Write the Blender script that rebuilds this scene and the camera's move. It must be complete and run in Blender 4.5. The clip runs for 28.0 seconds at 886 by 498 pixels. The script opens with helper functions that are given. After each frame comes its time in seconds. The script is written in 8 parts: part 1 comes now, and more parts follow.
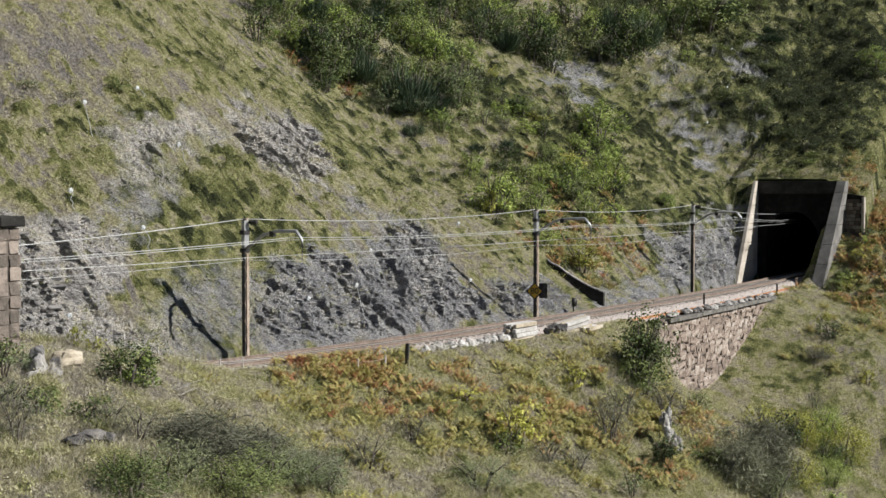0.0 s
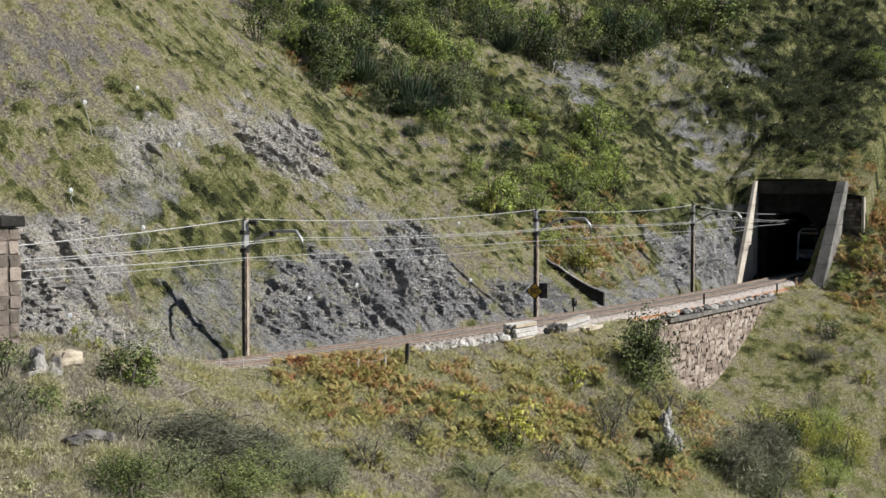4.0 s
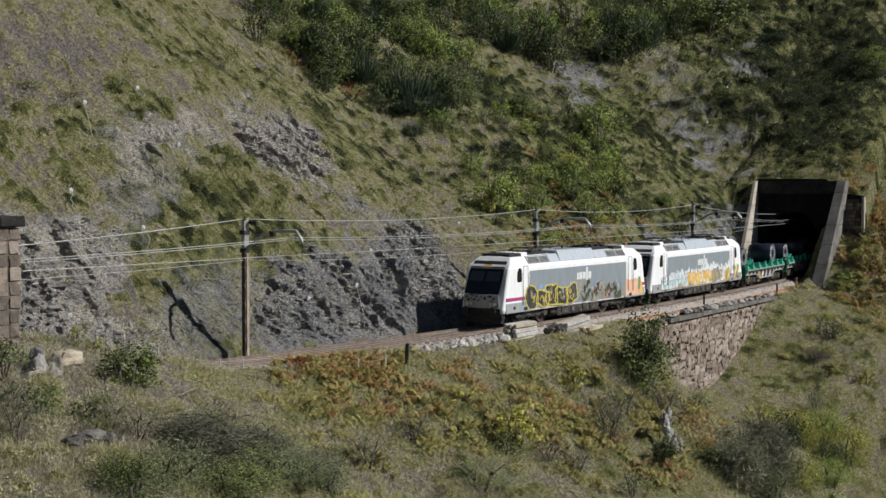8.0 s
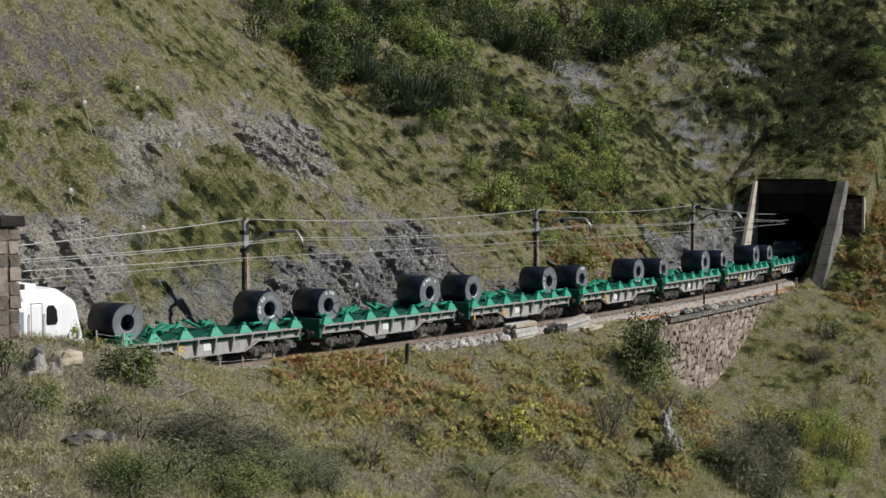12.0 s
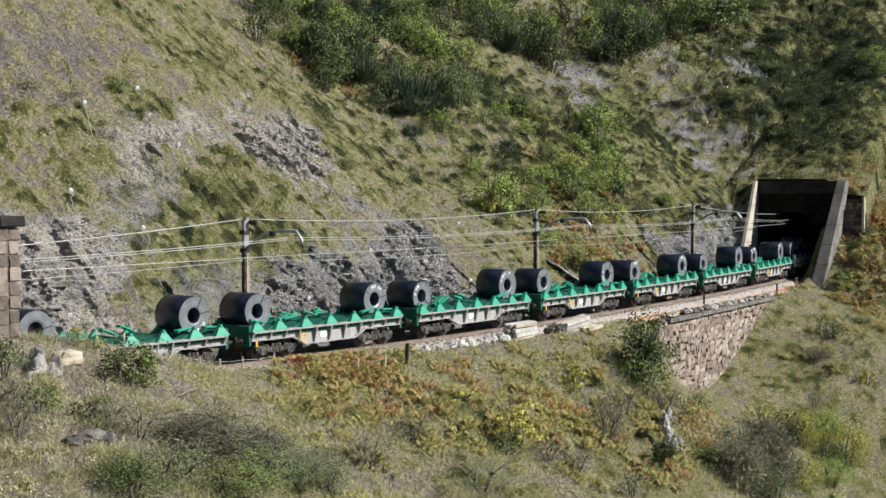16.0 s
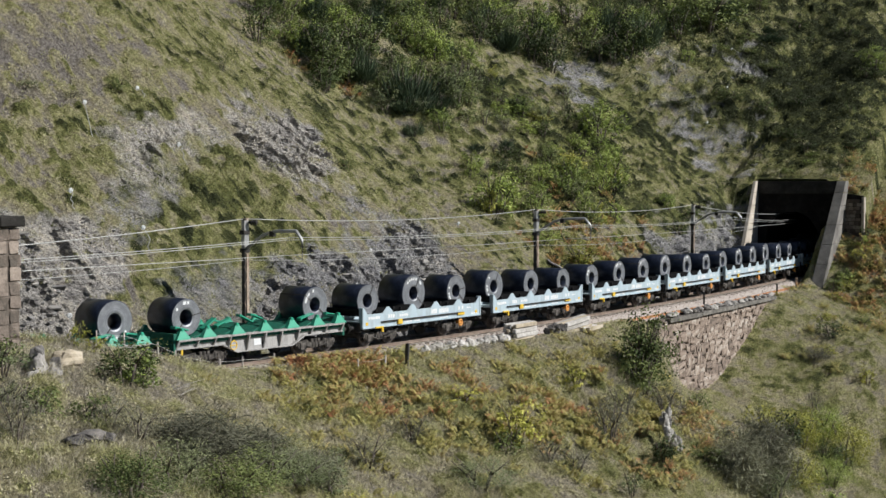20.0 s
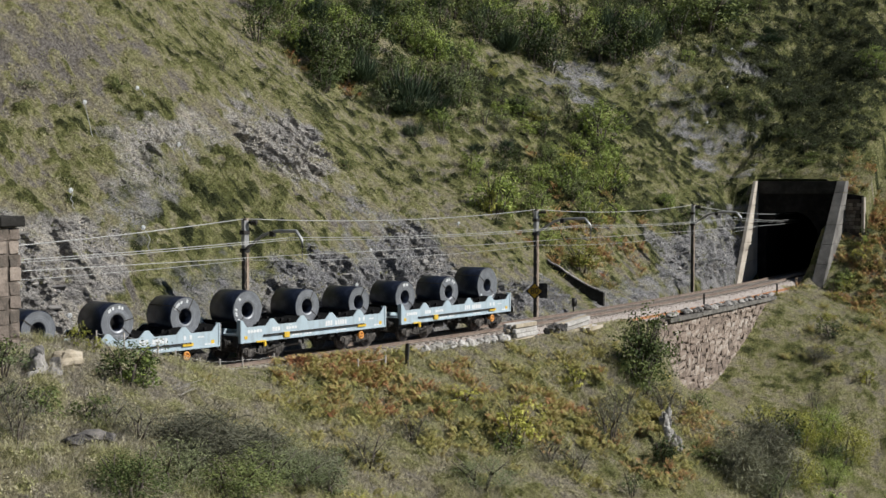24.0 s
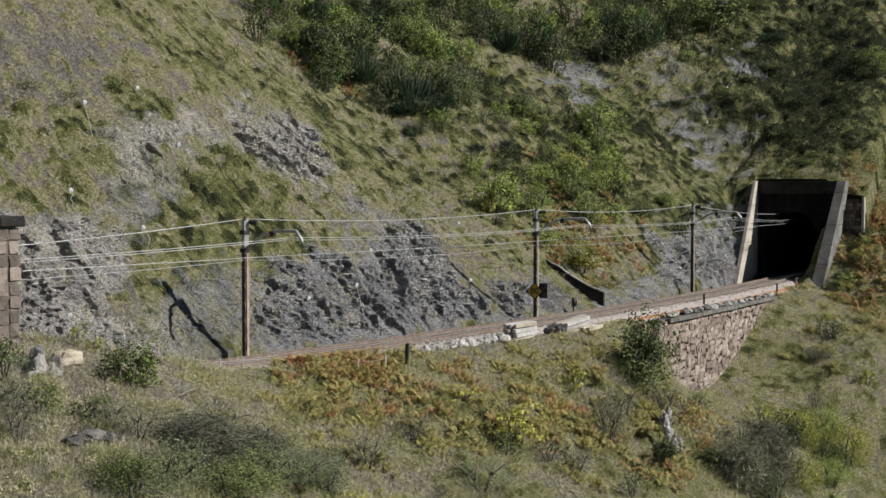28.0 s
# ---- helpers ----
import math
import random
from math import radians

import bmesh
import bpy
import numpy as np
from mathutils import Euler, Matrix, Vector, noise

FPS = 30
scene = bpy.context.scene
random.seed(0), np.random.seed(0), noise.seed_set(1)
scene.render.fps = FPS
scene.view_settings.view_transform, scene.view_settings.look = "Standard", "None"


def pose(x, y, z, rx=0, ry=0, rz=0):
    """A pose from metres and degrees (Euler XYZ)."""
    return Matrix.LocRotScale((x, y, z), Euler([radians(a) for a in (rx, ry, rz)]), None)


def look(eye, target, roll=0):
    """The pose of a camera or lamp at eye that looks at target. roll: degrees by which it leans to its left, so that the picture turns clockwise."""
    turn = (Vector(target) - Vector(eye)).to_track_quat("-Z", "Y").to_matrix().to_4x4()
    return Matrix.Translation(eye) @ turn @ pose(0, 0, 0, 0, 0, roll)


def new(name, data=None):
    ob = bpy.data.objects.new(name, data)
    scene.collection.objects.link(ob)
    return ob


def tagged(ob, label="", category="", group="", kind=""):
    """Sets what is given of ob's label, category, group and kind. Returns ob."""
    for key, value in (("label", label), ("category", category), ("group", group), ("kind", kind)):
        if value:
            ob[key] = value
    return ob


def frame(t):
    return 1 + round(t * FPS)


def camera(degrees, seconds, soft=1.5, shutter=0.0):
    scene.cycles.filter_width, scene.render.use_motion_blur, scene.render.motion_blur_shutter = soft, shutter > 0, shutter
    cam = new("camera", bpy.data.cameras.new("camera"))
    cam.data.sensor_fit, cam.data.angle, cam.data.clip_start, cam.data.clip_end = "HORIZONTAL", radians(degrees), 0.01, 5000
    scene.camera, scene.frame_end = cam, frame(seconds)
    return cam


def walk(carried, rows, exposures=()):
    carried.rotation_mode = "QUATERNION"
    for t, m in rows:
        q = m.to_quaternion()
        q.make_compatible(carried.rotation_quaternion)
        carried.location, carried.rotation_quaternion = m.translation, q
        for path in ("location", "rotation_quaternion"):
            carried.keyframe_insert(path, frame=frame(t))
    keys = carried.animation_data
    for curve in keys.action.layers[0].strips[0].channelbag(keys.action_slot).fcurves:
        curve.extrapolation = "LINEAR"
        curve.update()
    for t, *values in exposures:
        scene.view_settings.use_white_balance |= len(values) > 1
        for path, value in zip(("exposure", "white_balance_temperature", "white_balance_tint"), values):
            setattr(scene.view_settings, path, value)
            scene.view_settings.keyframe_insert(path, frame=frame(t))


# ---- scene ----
cam = camera(34.77, 28.0, soft=1.5)
EYE = pose(0, 0, 8.265, 90 - 2.578, 0, 0)
E0 = 0.45
EXPOSURES = [(0, 0.0), (4.5, 0.0), (5.4, -0.07), (6, -0.25), (7, -0.6), (8, -0.62), (9, -0.77), (10, -0.91), (11, -0.88), (12, -0.58), (13.2, -0.12), (14.5, 0.15), (15, 0.15), (16, 0.08), (17, 0.03),
             (18, 0.01), (19, -0.12), (20, -0.23), (21, -0.34), (24, -0.36), (25, -0.32), (26, -0.15), (27, -0.02), (27.6, -0.04), (28, -0.32)]
walk(cam, [(0.0, EYE), (28.0, EYE)], [(t, E0 + e) for t, e in EXPOSURES])

# ---- world, sun, exposure ----
SUN_AZ, SUN_EL = radians(-11), radians(37)   # azimuth from +X towards +Y
sun_dir = Vector((math.cos(SUN_AZ) * math.cos(SUN_EL), math.sin(SUN_AZ) * math.cos(SUN_EL), math.sin(SUN_EL)))
world = bpy.data.worlds.new("world")
scene.world = world
world.use_nodes = True
wn = world.node_tree
sky = wn.nodes.new("ShaderNodeTexSky")
sky.sky_type = "NISHITA"
sky.sun_disc = False
sky.altitude, sky.air_density, sky.dust_density = 1400, 0.55, 0.1
sky.sun_elevation = SUN_EL
sky.sun_rotation = math.pi / 2 - SUN_AZ
wn.nodes["Background"].inputs[1].default_value = 0.05
wn.links.new(sky.outputs[0], wn.nodes["Background"].inputs[0])
lamp = bpy.data.lights.new("sun", "SUN")
lamp.energy, lamp.angle, lamp.color = 5.0, radians(0.5), (1.0, 0.985, 0.96)
sun = new("sun", lamp)
sun.matrix_world = look(tuple(sun_dir * 200), (0, 0, 0))

# ---- the line in plan: s runs along the track, o away from it towards the valley ----
X0, Y0, PSI, K = -11.3, 64.74, 0.8736, 0.002897


def heading(s):
    return PSI + K * s


def at(s, o=0.0, z=0.0):
    a = PSI + K * s
    x = X0 + (math.sin(a) - math.sin(PSI)) / K
    y = Y0 - (math.cos(a) - math.cos(PSI)) / K
    return Vector((x + math.sin(a) * o, y - math.cos(a) * o, z))


def at_pose(s, o=0.0, z=0.0, turn=0.0):
    p = at(s, o, z)
    return pose(p.x, p.y, p.z, 0, 0, math.degrees(heading(s)) + turn)


def plan(S, O):
    a = PSI + K * S
    X = X0 + (np.sin(a) - math.sin(PSI)) / K + np.sin(a) * O
    Y = Y0 - (np.cos(a) - math.cos(PSI)) / K - np.cos(a) * O
    return X, Y


# ---- materials ----
def nodes_of(name, rough=0.85, metal=0.0):
    m = bpy.data.materials.new(name)
    m.use_nodes = True
    b = m.node_tree.nodes["Principled BSDF"]
    b.inputs["Roughness"].default_value = rough
    b.inputs["Metallic"].default_value = metal
    b.inputs["Specular IOR Level"].default_value = 0.1 if rough >= 0.85 else 0.35 if rough >= 0.6 else 0.5
    return m, m.node_tree, b


def noise_node(nt, scale, detail=6.0, rough=0.6, vec=None):
    n = nt.nodes.new("ShaderNodeTexNoise")
    n.inputs["Scale"].default_value = scale
    n.inputs["Detail"].default_value = detail
    n.inputs["Roughness"].default_value = rough
    if vec is not None:
        nt.links.new(vec, n.inputs["Vector"])
    return n.outputs["Fac"]


def ramp_node(nt, fac, stops):
    r = nt.nodes.new("ShaderNodeValToRGB")
    e = r.color_ramp.elements
    while len(e) < len(stops):
        e.new(0.5)
    for el, (p, c) in zip(e, stops):
        el.position = p
        el.color = (*c, 1) if len(c) == 3 else c
    nt.links.new(fac, r.inputs[0])
    return r.outputs[0]


def mix_node(nt, fac, a, b, blend="MIX"):
    m = nt.nodes.new("ShaderNodeMix")
    m.data_type = "RGBA"
    m.blend_type = blend
    for sock, v in ((m.inputs[0], fac), (m.inputs[6], a), (m.inputs[7], b)):
        if isinstance(v, (int, float)):
            sock.default_value = v
        elif isinstance(v, tuple):
            sock.default_value = (*v, 1)
        else:
            nt.links.new(v, sock)
    return m.outputs[2]


def math_node(nt, op, a, b=0.0, clamp=False):
    m = nt.nodes.new("ShaderNodeMath")
    m.operation = op
    m.use_clamp = clamp
    for sock, v in ((m.inputs[0], a), (m.inputs[1], b)):
        if isinstance(v, (int, float)):
            sock.default_value = v
        else:
            nt.links.new(v, sock)
    return m.outputs[0]


def bump_to(nt, b, height, strength=0.4, dist=0.05):
    u = nt.nodes.new("ShaderNodeBump")
    u.inputs["Strength"].default_value = strength
    u.inputs["Distance"].default_value = dist
    nt.links.new(height, u.inputs["Height"])
    nt.links.new(u.outputs[0], b.inputs["Normal"])


def where(nt, kind="Object"):
    return nt.nodes.new("ShaderNodeTexCoord").outputs[kind]


def attr(nt, name):
    a = nt.nodes.new("ShaderNodeAttribute")
    a.attribute_name = name
    return a.outputs["Fac"]


def simple(name, stops, scale=6.0, rough=0.8, metal=0.0, grain=60.0, bump=0.3, dist=0.02, detail=6.0, vary=0.0):
    """Two scales of noise between a few colours, with relief."""
    m, nt, b = nodes_of(name, rough, metal)
    v = where(nt)
    n1 = noise_node(nt, scale, detail, 0.6, v)
    n2 = noise_node(nt, grain, 3.0, 0.6, v)
    f = math_node(nt, "ADD", math_node(nt, "MULTIPLY", n1, 0.7), math_node(nt, "MULTIPLY", n2, 0.3))
    if vary:
        info = nt.nodes.new("ShaderNodeObjectInfo")
        isl = nt.nodes.new("ShaderNodeNewGeometry")
        r = math_node(nt, "FRACT", math_node(nt, "ADD", info.outputs["Random"], isl.outputs["Random Per Island"]))
        f = math_node(nt, "ADD", f, math_node(nt, "MULTIPLY", math_node(nt, "SUBTRACT", r, 0.5), vary))
    k = len(stops) - 1
    col = ramp_node(nt, f, [(0.3 + 0.4 * i / max(k, 1), c) for i, c in enumerate(stops)])
    nt.links.new(col, b.inputs["Base Color"])
    bump_to(nt, b, f, bump, dist)
    return m

# ---- relief: heights over the plan ----
def lattice(ix, iy, seed):
    h = (ix.astype(np.int64) * 374761393 + iy.astype(np.int64) * 668265263 + seed * 974634777) & 0xFFFFFFFF
    h = ((h ^ (h >> 13)) * 1274126177) & 0xFFFFFFFF
    return ((h ^ (h >> 16)) & 0xFFFF) / 65535.0


def vnoise(x, y, seed=0):
    ix, iy = np.floor(x), np.floor(y)
    fx, fy = x - ix, y - iy
    fx, fy = fx * fx * (3 - 2 * fx), fy * fy * (3 - 2 * fy)
    a, b = lattice(ix, iy, seed), lattice(ix + 1, iy, seed)
    c, d = lattice(ix, iy + 1, seed), lattice(ix + 1, iy + 1, seed)
    return (a + (b - a) * fx) * (1 - fy) + (c + (d - c) * fx) * fy


def fbm(x, y, seed=0, octaves=4):
    t, amp, tot = 0.0, 1.0, 0.0
    for i in range(octaves):
        t = t + amp * (vnoise(x * 2 ** i, y * 2 ** i, seed + 17 * i) - 0.5)
        tot += amp
        amp *= 0.5
    return t / tot * 2


def cells(x, y, seed=0):
    """Distance to the nearest and second nearest of scattered points, and the nearest one's number."""
    ix, iy = np.floor(x), np.floor(y)
    d1 = np.full(np.shape(x), 9.0)
    d2 = np.full(np.shape(x), 9.0)
    num = np.zeros(np.shape(x))
    for dx in (-1, 0, 1):
        for dy in (-1, 0, 1):
            cx, cy = ix + dx, iy + dy
            px, py = cx + lattice(cx, cy, seed), cy + lattice(cx, cy, seed + 5)
            d = np.hypot(px - x, py - y)
            n = lattice(cx, cy, seed + 9)
            near = d < d1
            d2 = np.where(near, d1, np.minimum(d2, d))
            num = np.where(near, n, num)
            d1 = np.where(near, d, d1)
    return d1, d2, num


def facets(x, y, seed=0, tilt=1.0):
    """Tilted planes over scattered cells, like broken rock: their height, and the distance to the joint."""
    ix, iy = np.floor(x), np.floor(y)
    d1 = np.full(np.shape(x), 9.0)
    d2 = np.full(np.shape(x), 9.0)
    h = np.zeros(np.shape(x))
    tone = np.zeros(np.shape(x))
    for dx in (-1, 0, 1):
        for dy in (-1, 0, 1):
            cx, cy = ix + dx, iy + dy
            px, py = cx + lattice(cx, cy, seed), cy + lattice(cx, cy, seed + 5)
            d = np.abs(px - x) * 0.6 + np.hypot(px - x, py - y) * 0.6
            g = lattice(cx, cy, seed + 9) - 0.5 + tilt * ((lattice(cx, cy, seed + 11) - 0.5) * (x - px) + (lattice(cx, cy, seed + 13) - 0.2) * (y - py))
            near = d < d1
            d2 = np.where(near, d1, np.minimum(d2, d))
            h = np.where(near, g, h)
            tone = np.where(near, lattice(cx, cy, seed + 21), tone)
            d1 = np.where(near, d, d1)
    return h, d2 - d1, tone


def step(a, b, x):
    t = np.clip((x - a) / (b - a), 0, 1)
    return t * t * (3 - 2 * t)


def along(s, pairs):
    return np.interp(s, [p[0] for p in pairs], [p[1] for p in pairs])


S_PORTAL = 80.0
SHEAR = 2.2
CUT_H = [(-60, 7), (-8, 6.5), (0, 5.0), (8, 5.6), (16, 6.0), (24, 4.5), (30, 1.8), (44, 1.8), (52, 3.0), (62, 4.5), (70, 6.5), (78, 8.2), (84, 9)]
CUT_M = [(-60, 1.5), (20, 1.5), (30, 1.1), (44, 1.0), (54, 1.2), (64, 1.8), (72, 3.2), (84, 4.0)]
HILL_M = [(-60, 0.95), (5, 0.92), (25, 0.80), (45, 0.72), (80, 0.66), (160, 0.5)]
EDGE_Z = [(-400, 3.0), (-30, 3.4), (-15, 2.9), (-10, 2.3), (-7, 1.7), (-3.5, 0.75), (-0.5, 0.05), (5, -0.08), (10.5, -0.12), (13, -0.36), (34, -0.42), (37.5, -0.9), (39.5, -2.8), (42, -5.2), (44, -6.0), (47, -6.1), (50, -5.2), (52, -4.5), (56, -2.9), (58, -1.9), (60, -1.2), (62, -0.95), (68, -0.9), (73, -0.2), (77, 3.0), (80, 4.8), (88, 6.8), (105, 9), (160, 16), (600, 30)]
EDGE_M = [(-400, 0.5), (-15, 0.30), (-3, 0.42), (5, 0.52), (30, 0.55), (45, 0.5), (60, 0.35), (75, 0.45), (100, 0.55), (600, 0.5)]


def height(S, O):
    """Smooth height of the ground."""
    q = np.maximum(-O - 3.4, 0)
    hc, a1, m2 = along(S, CUT_H), along(S, CUT_M), along(S, HILL_M)
    f1, f2 = a1 * q, hc + m2 * (q - hc / a1)
    k = 0.8
    far = -0.7 + np.minimum(f1, f2) - k * np.log1p(np.exp(-np.abs(f1 - f2) / k)) + k * np.log(2) * np.exp(-q)
    far = far - 2.6 * np.exp(-((S - 40) / 13.0) ** 2) * step(4, 16, q)
    back = np.clip((S - 73.0) * 1.5 - 0.7, -0.7, 8.3)
    far = np.where((S > 72) & (q > 0.2), np.maximum(far, back), far)
    near = along(S, EDGE_Z) - along(S, EDGE_M) * np.maximum(O - 3.2, 0)
    SV = np.minimum(S + SHEAR * np.clip(O - 3.2, 0, 5), np.maximum(S, 46))
    near = np.where((S > 24) & (S < 90), np.minimum(near, along(SV, EDGE_Z) - 0.42 * np.maximum(O - 3.2, 0)), near)
    near = np.where(O < 3.2, -0.65 + (along(S, EDGE_Z) + 0.65) * step(1.75, 2.9, O), near)
    z = np.where(O < -3.4, far, np.where(O < 1.75, -0.66, near))
    over = 8.8 + 0.5 * np.minimum(S - S_PORTAL, 120) + 0.5 * q - 0.62 * np.maximum(O - 3.0, 0)
    w = np.where(O > 6.4, step(72, 98, S), np.where(O > -3.4, (S > S_PORTAL) * 1.0, np.maximum(step(76, 92, S), (S > S_PORTAL) * step(4, 0, q))))
    z = z * (1 - w) + over * w
    # valley floor
    z = np.where(O > 6, np.maximum(z, -17 + 0.0 * z), z)
    # far beyond
    return z


def loose(S, O):
    """How freely the ground undulates: nothing on the line, all a few metres away."""
    w = np.where(O < 0, step(4.5, 12, -O), step(3.4, 8, O))
    w = w * (1 - 0.7 * step(36, 42, S) * step(66, 60, S) * (O > 0) * step(12, 6, O))
    in_cut = (S > S_PORTAL) & (O > -4) & (O < 6)
    return np.maximum(np.where(in_cut, 0, w), step(S_PORTAL + 0.5, S_PORTAL + 8, S))


# bare rock and scree on the hillside: share of rock, then the outline in s and height
ROCK_AREAS = [
    (0.95, [(-13, 6.8), (-4.4, 6.6), (-2.4, 6.7), (0.4, 6.3), (4.2, 6.6), (2.3, 5.4), (0.4, 3.0), (-1.0, -0.8), (-13, -0.8)]),
    (0.55, [(7.0, 12.2), (10.5, 12.0), (8.9, 9.2), (6.2, 6.7), (3.0, 5.1), (1.8, 5.6), (3.4, 8.2)]),
    (0.62, [(7.7, 12.5), (13.3, 12.6), (18.6, 13.0), (16.2, 10.9), (13.5, 9.7), (9.1, 9.8), (6.6, 10.4)]),
    (1.0, [(17.0, 13.0), (24.0, 13.4), (30.5, 13.5), (32.8, 12.1), (27.2, 9.3), (20.7, 8.0), (17.5, 8.7), (14.9, 10.1)]),
    (0.75, [(21.7, 8.6), (25.5, 8.2), (24.6, 6.4), (21.7, 5.8), (21.1, 7.2)]),
    (0.95, [(11.8, 4.3), (16.0, 5.0), (20.0, 4.7), (26.0, 5.5), (31.1, 5.5), (29.4, 1.3), (29.5, -0.9), (14.5, -0.9), (8.0, -0.9), (8.4, 1.4)]),
    (0.52, [(0.4, 3.0), (4.2, 4.2), (7.8, 4.6), (10.1, 3.9), (9.0, -0.9), (-1.6, -0.9)]),
    (0.58, [(20.9, 6.8), (27.1, 6.2), (27.7, 4.5), (20.3, 4.9)]),
    (0.85, [(32.1, 1.9), (40.0, 1.8), (41.0, -0.9), (29.5, -0.9)]),
    (0.62, [(43.2, 0.8), (51.0, 1.2), (60.2, 0.5), (59.0, -0.9), (41.6, -0.9)]),
    (0.75, [(59.8, 3.5), (66.2, 5.0), (80, 6.3), (80, -0.9), (58.2, -0.9), (56.0, 1.4)]),
    (0.66, [(71.7, 16.6), (82.0, 20.4), (87.2, 20.9), (83.9, 18.2), (76.1, 15.6), (70.7, 14.9)]),
    (0.5, [(89.9, 21.8), (96.0, 22.7), (92.1, 18.0), (87.1, 17.7)]),
    (0.66, [(86.1, 15.9), (90.1, 15.3), (85.8, 10.6), (79.7, 10.2), (82.3, 13.2)]),
    (0.64, [(98.2, 21.8), (104.0, 23.7), (98.5, 19.5), (94.4, 18.8)]),
    (0.46, [(87.5, 18.0), (90.3, 17.4), (86.6, 14.9), (83.6, 15.5)]),
]


def depth_in(S, Z, outline):
    """Distance to the edge of an outline: above zero inside, below outside."""
    d = np.full(np.shape(S), 1e9)
    odd = np.zeros(np.shape(S), bool)
    for (x0, y0), (x1, y1) in zip(outline, outline[1:] + outline[:1]):
        dx, dy = x1 - x0, y1 - y0
        t = np.clip(((S - x0) * dx + (Z - y0) * dy) / (dx * dx + dy * dy), 0, 1)
        d = np.minimum(d, np.hypot(S - x0 - t * dx, Z - y0 - t * dy))
        odd ^= ((y0 > Z) != (y1 > Z)) & (S < x0 + (Z - y0) * dx / (dy if dy else 1e-9))
    return np.where(odd, d, -d)


def rock_mask(S, O, Z):
    S, O, Z = np.asarray(S, float), np.asarray(O, float), np.asarray(Z, float)
    m = np.zeros(np.shape(S))
    hill = (O < -3.3) & ~((S > S_PORTAL) & (O > -4)) & (S > -15) & (S < 108) & (Z < 26)
    s, o, z = S[hill], O[hill], Z[hill]
    e = (1 + 0.8 * step(50, 66, s)) * (1.1 * fbm(s * 0.35, z * 0.5, 40, 4) + 1.5 * fbm(s * 1.0, z * 1.3 - o * 0.4, 44, 4))
    r = np.zeros(len(s))
    for share, outline in ROCK_AREAS:
        r = np.maximum(r, share * step(-1.2, 1.3, depth_in(s, z, outline) + e))
    m[hill] = r
    return m


def cushions(S, O):
    """Plants grow in cushions: their height, and a number for each that sets its kind."""
    S, O = S + 0.5 * fbm(S * 0.7, O * 0.7, 402, 2), O + 0.5 * fbm(S * 0.7, O * 0.7, 403, 2)
    d1, d2, n1 = cells(S * 0.75, O * 0.85, 411)
    e1, e2, n2 = cells(S * 1.9, O * 2.1, 421)
    f1, f2, n3 = cells(S * 0.42, O * 0.62, 431)
    spur = step(82, 90, S)
    big = np.sqrt(np.clip(1 - (d1 / 0.62) ** 2, 0, 1)) * np.clip((n1 - 0.3) * 1.6, 0, 1)
    small = np.sqrt(np.clip(1 - (e1 / 0.6) ** 2, 0, 1)) * n2
    mound = np.sqrt(np.clip(1 - (f1 / 0.75) ** 2, 0, 1)) * (0.35 + 0.65 * n3)
    return (0.40 * big + 0.32 * small) * np.where((O > 3) & (S < 82), 0.85, 1.0) + 0.85 * spur * mound, n1 * step(0.0, 0.25, big) + 0.3 * (1 - step(0.0, 0.25, big)), n2


def rise(S, O):
    """Height of the open ground with its swells and plant cushions."""
    w = loose(S, O)
    h, n1, n2 = cushions(S, O)
    return height(S, O) + w * (1.1 * fbm(S * 0.085, O * 0.085, 3, 3) + 0.35 * fbm(S * 0.45, O * 0.45, 8, 3)), w * h


def ground_shape(S, O):
    """Ground points with swells, crags and cushions; also the rock share and the tone of the rock beds."""
    Z, bump = rise(S, O)
    X, Y = plan(S, O)
    # the bank on which the onlooker stands, across the valley
    r2 = X * X + (Y + 2) ** 2
    Z = np.maximum(Z, -17 + 23.4 * np.exp(-r2 / 260.0)) if np.ndim(S) else Z
    R = rock_mask(S, O, Z)
    Z = Z + bump * (1 - step(0.35, 0.8, R))
    w3 = step(3.36, 3.55, -O) * np.clip(R * 1.3, 0, 1) * step(0.2, 0.85, R)
    u, v = S + 0.5 * fbm(S * 0.5, O * 0.5, 21, 3), Z * 0.8 - O * 0.7
    f1, j1, c1 = facets(u * 0.32 + v * 0.30, v * 0.36 - u * 0.16, 4)
    f2, j2, c2 = facets(u * 0.75 + v * 0.5, v * 0.9 - u * 0.35, 14)
    f3, j3, c3 = facets(u * 1.9 + v * 0.9, v * 2.3 - u * 0.7, 24)
    f4, j4, c4 = facets(u * 4.2 + v * 1.6, v * 4.6 - u * 1.3, 34)
    deep = step(0.05, 0.4, fbm(S * 0.5, v * 0.5, 51, 2))
    out = w3 * np.where(S < 3, 0.7, 1.0) * (0.62 * f1 + 0.42 * f2 + 0.24 * f3 + 0.13 * f4 - deep * (0.34 * step(0.14, 0.0, j1) + 0.32 * step(0.16, 0.0, j2)) + 0.5 * fbm(S * 0.22, v * 0.22, 31, 3))
    # push crags outwards, down the fall line, and keep clear of the line itself
    out = np.clip(out, -np.maximum(-O - 3.15, 0), np.maximum(-O - 3.5, 0) + 0.05)
    X, Y = plan(S, O + out * 0.8)
    return X, Y, Z + out * 0.3, R, 0.35 * c1 + 0.5 * c2 + 0.6 * c3 + 0.5 * c4 - 0.5


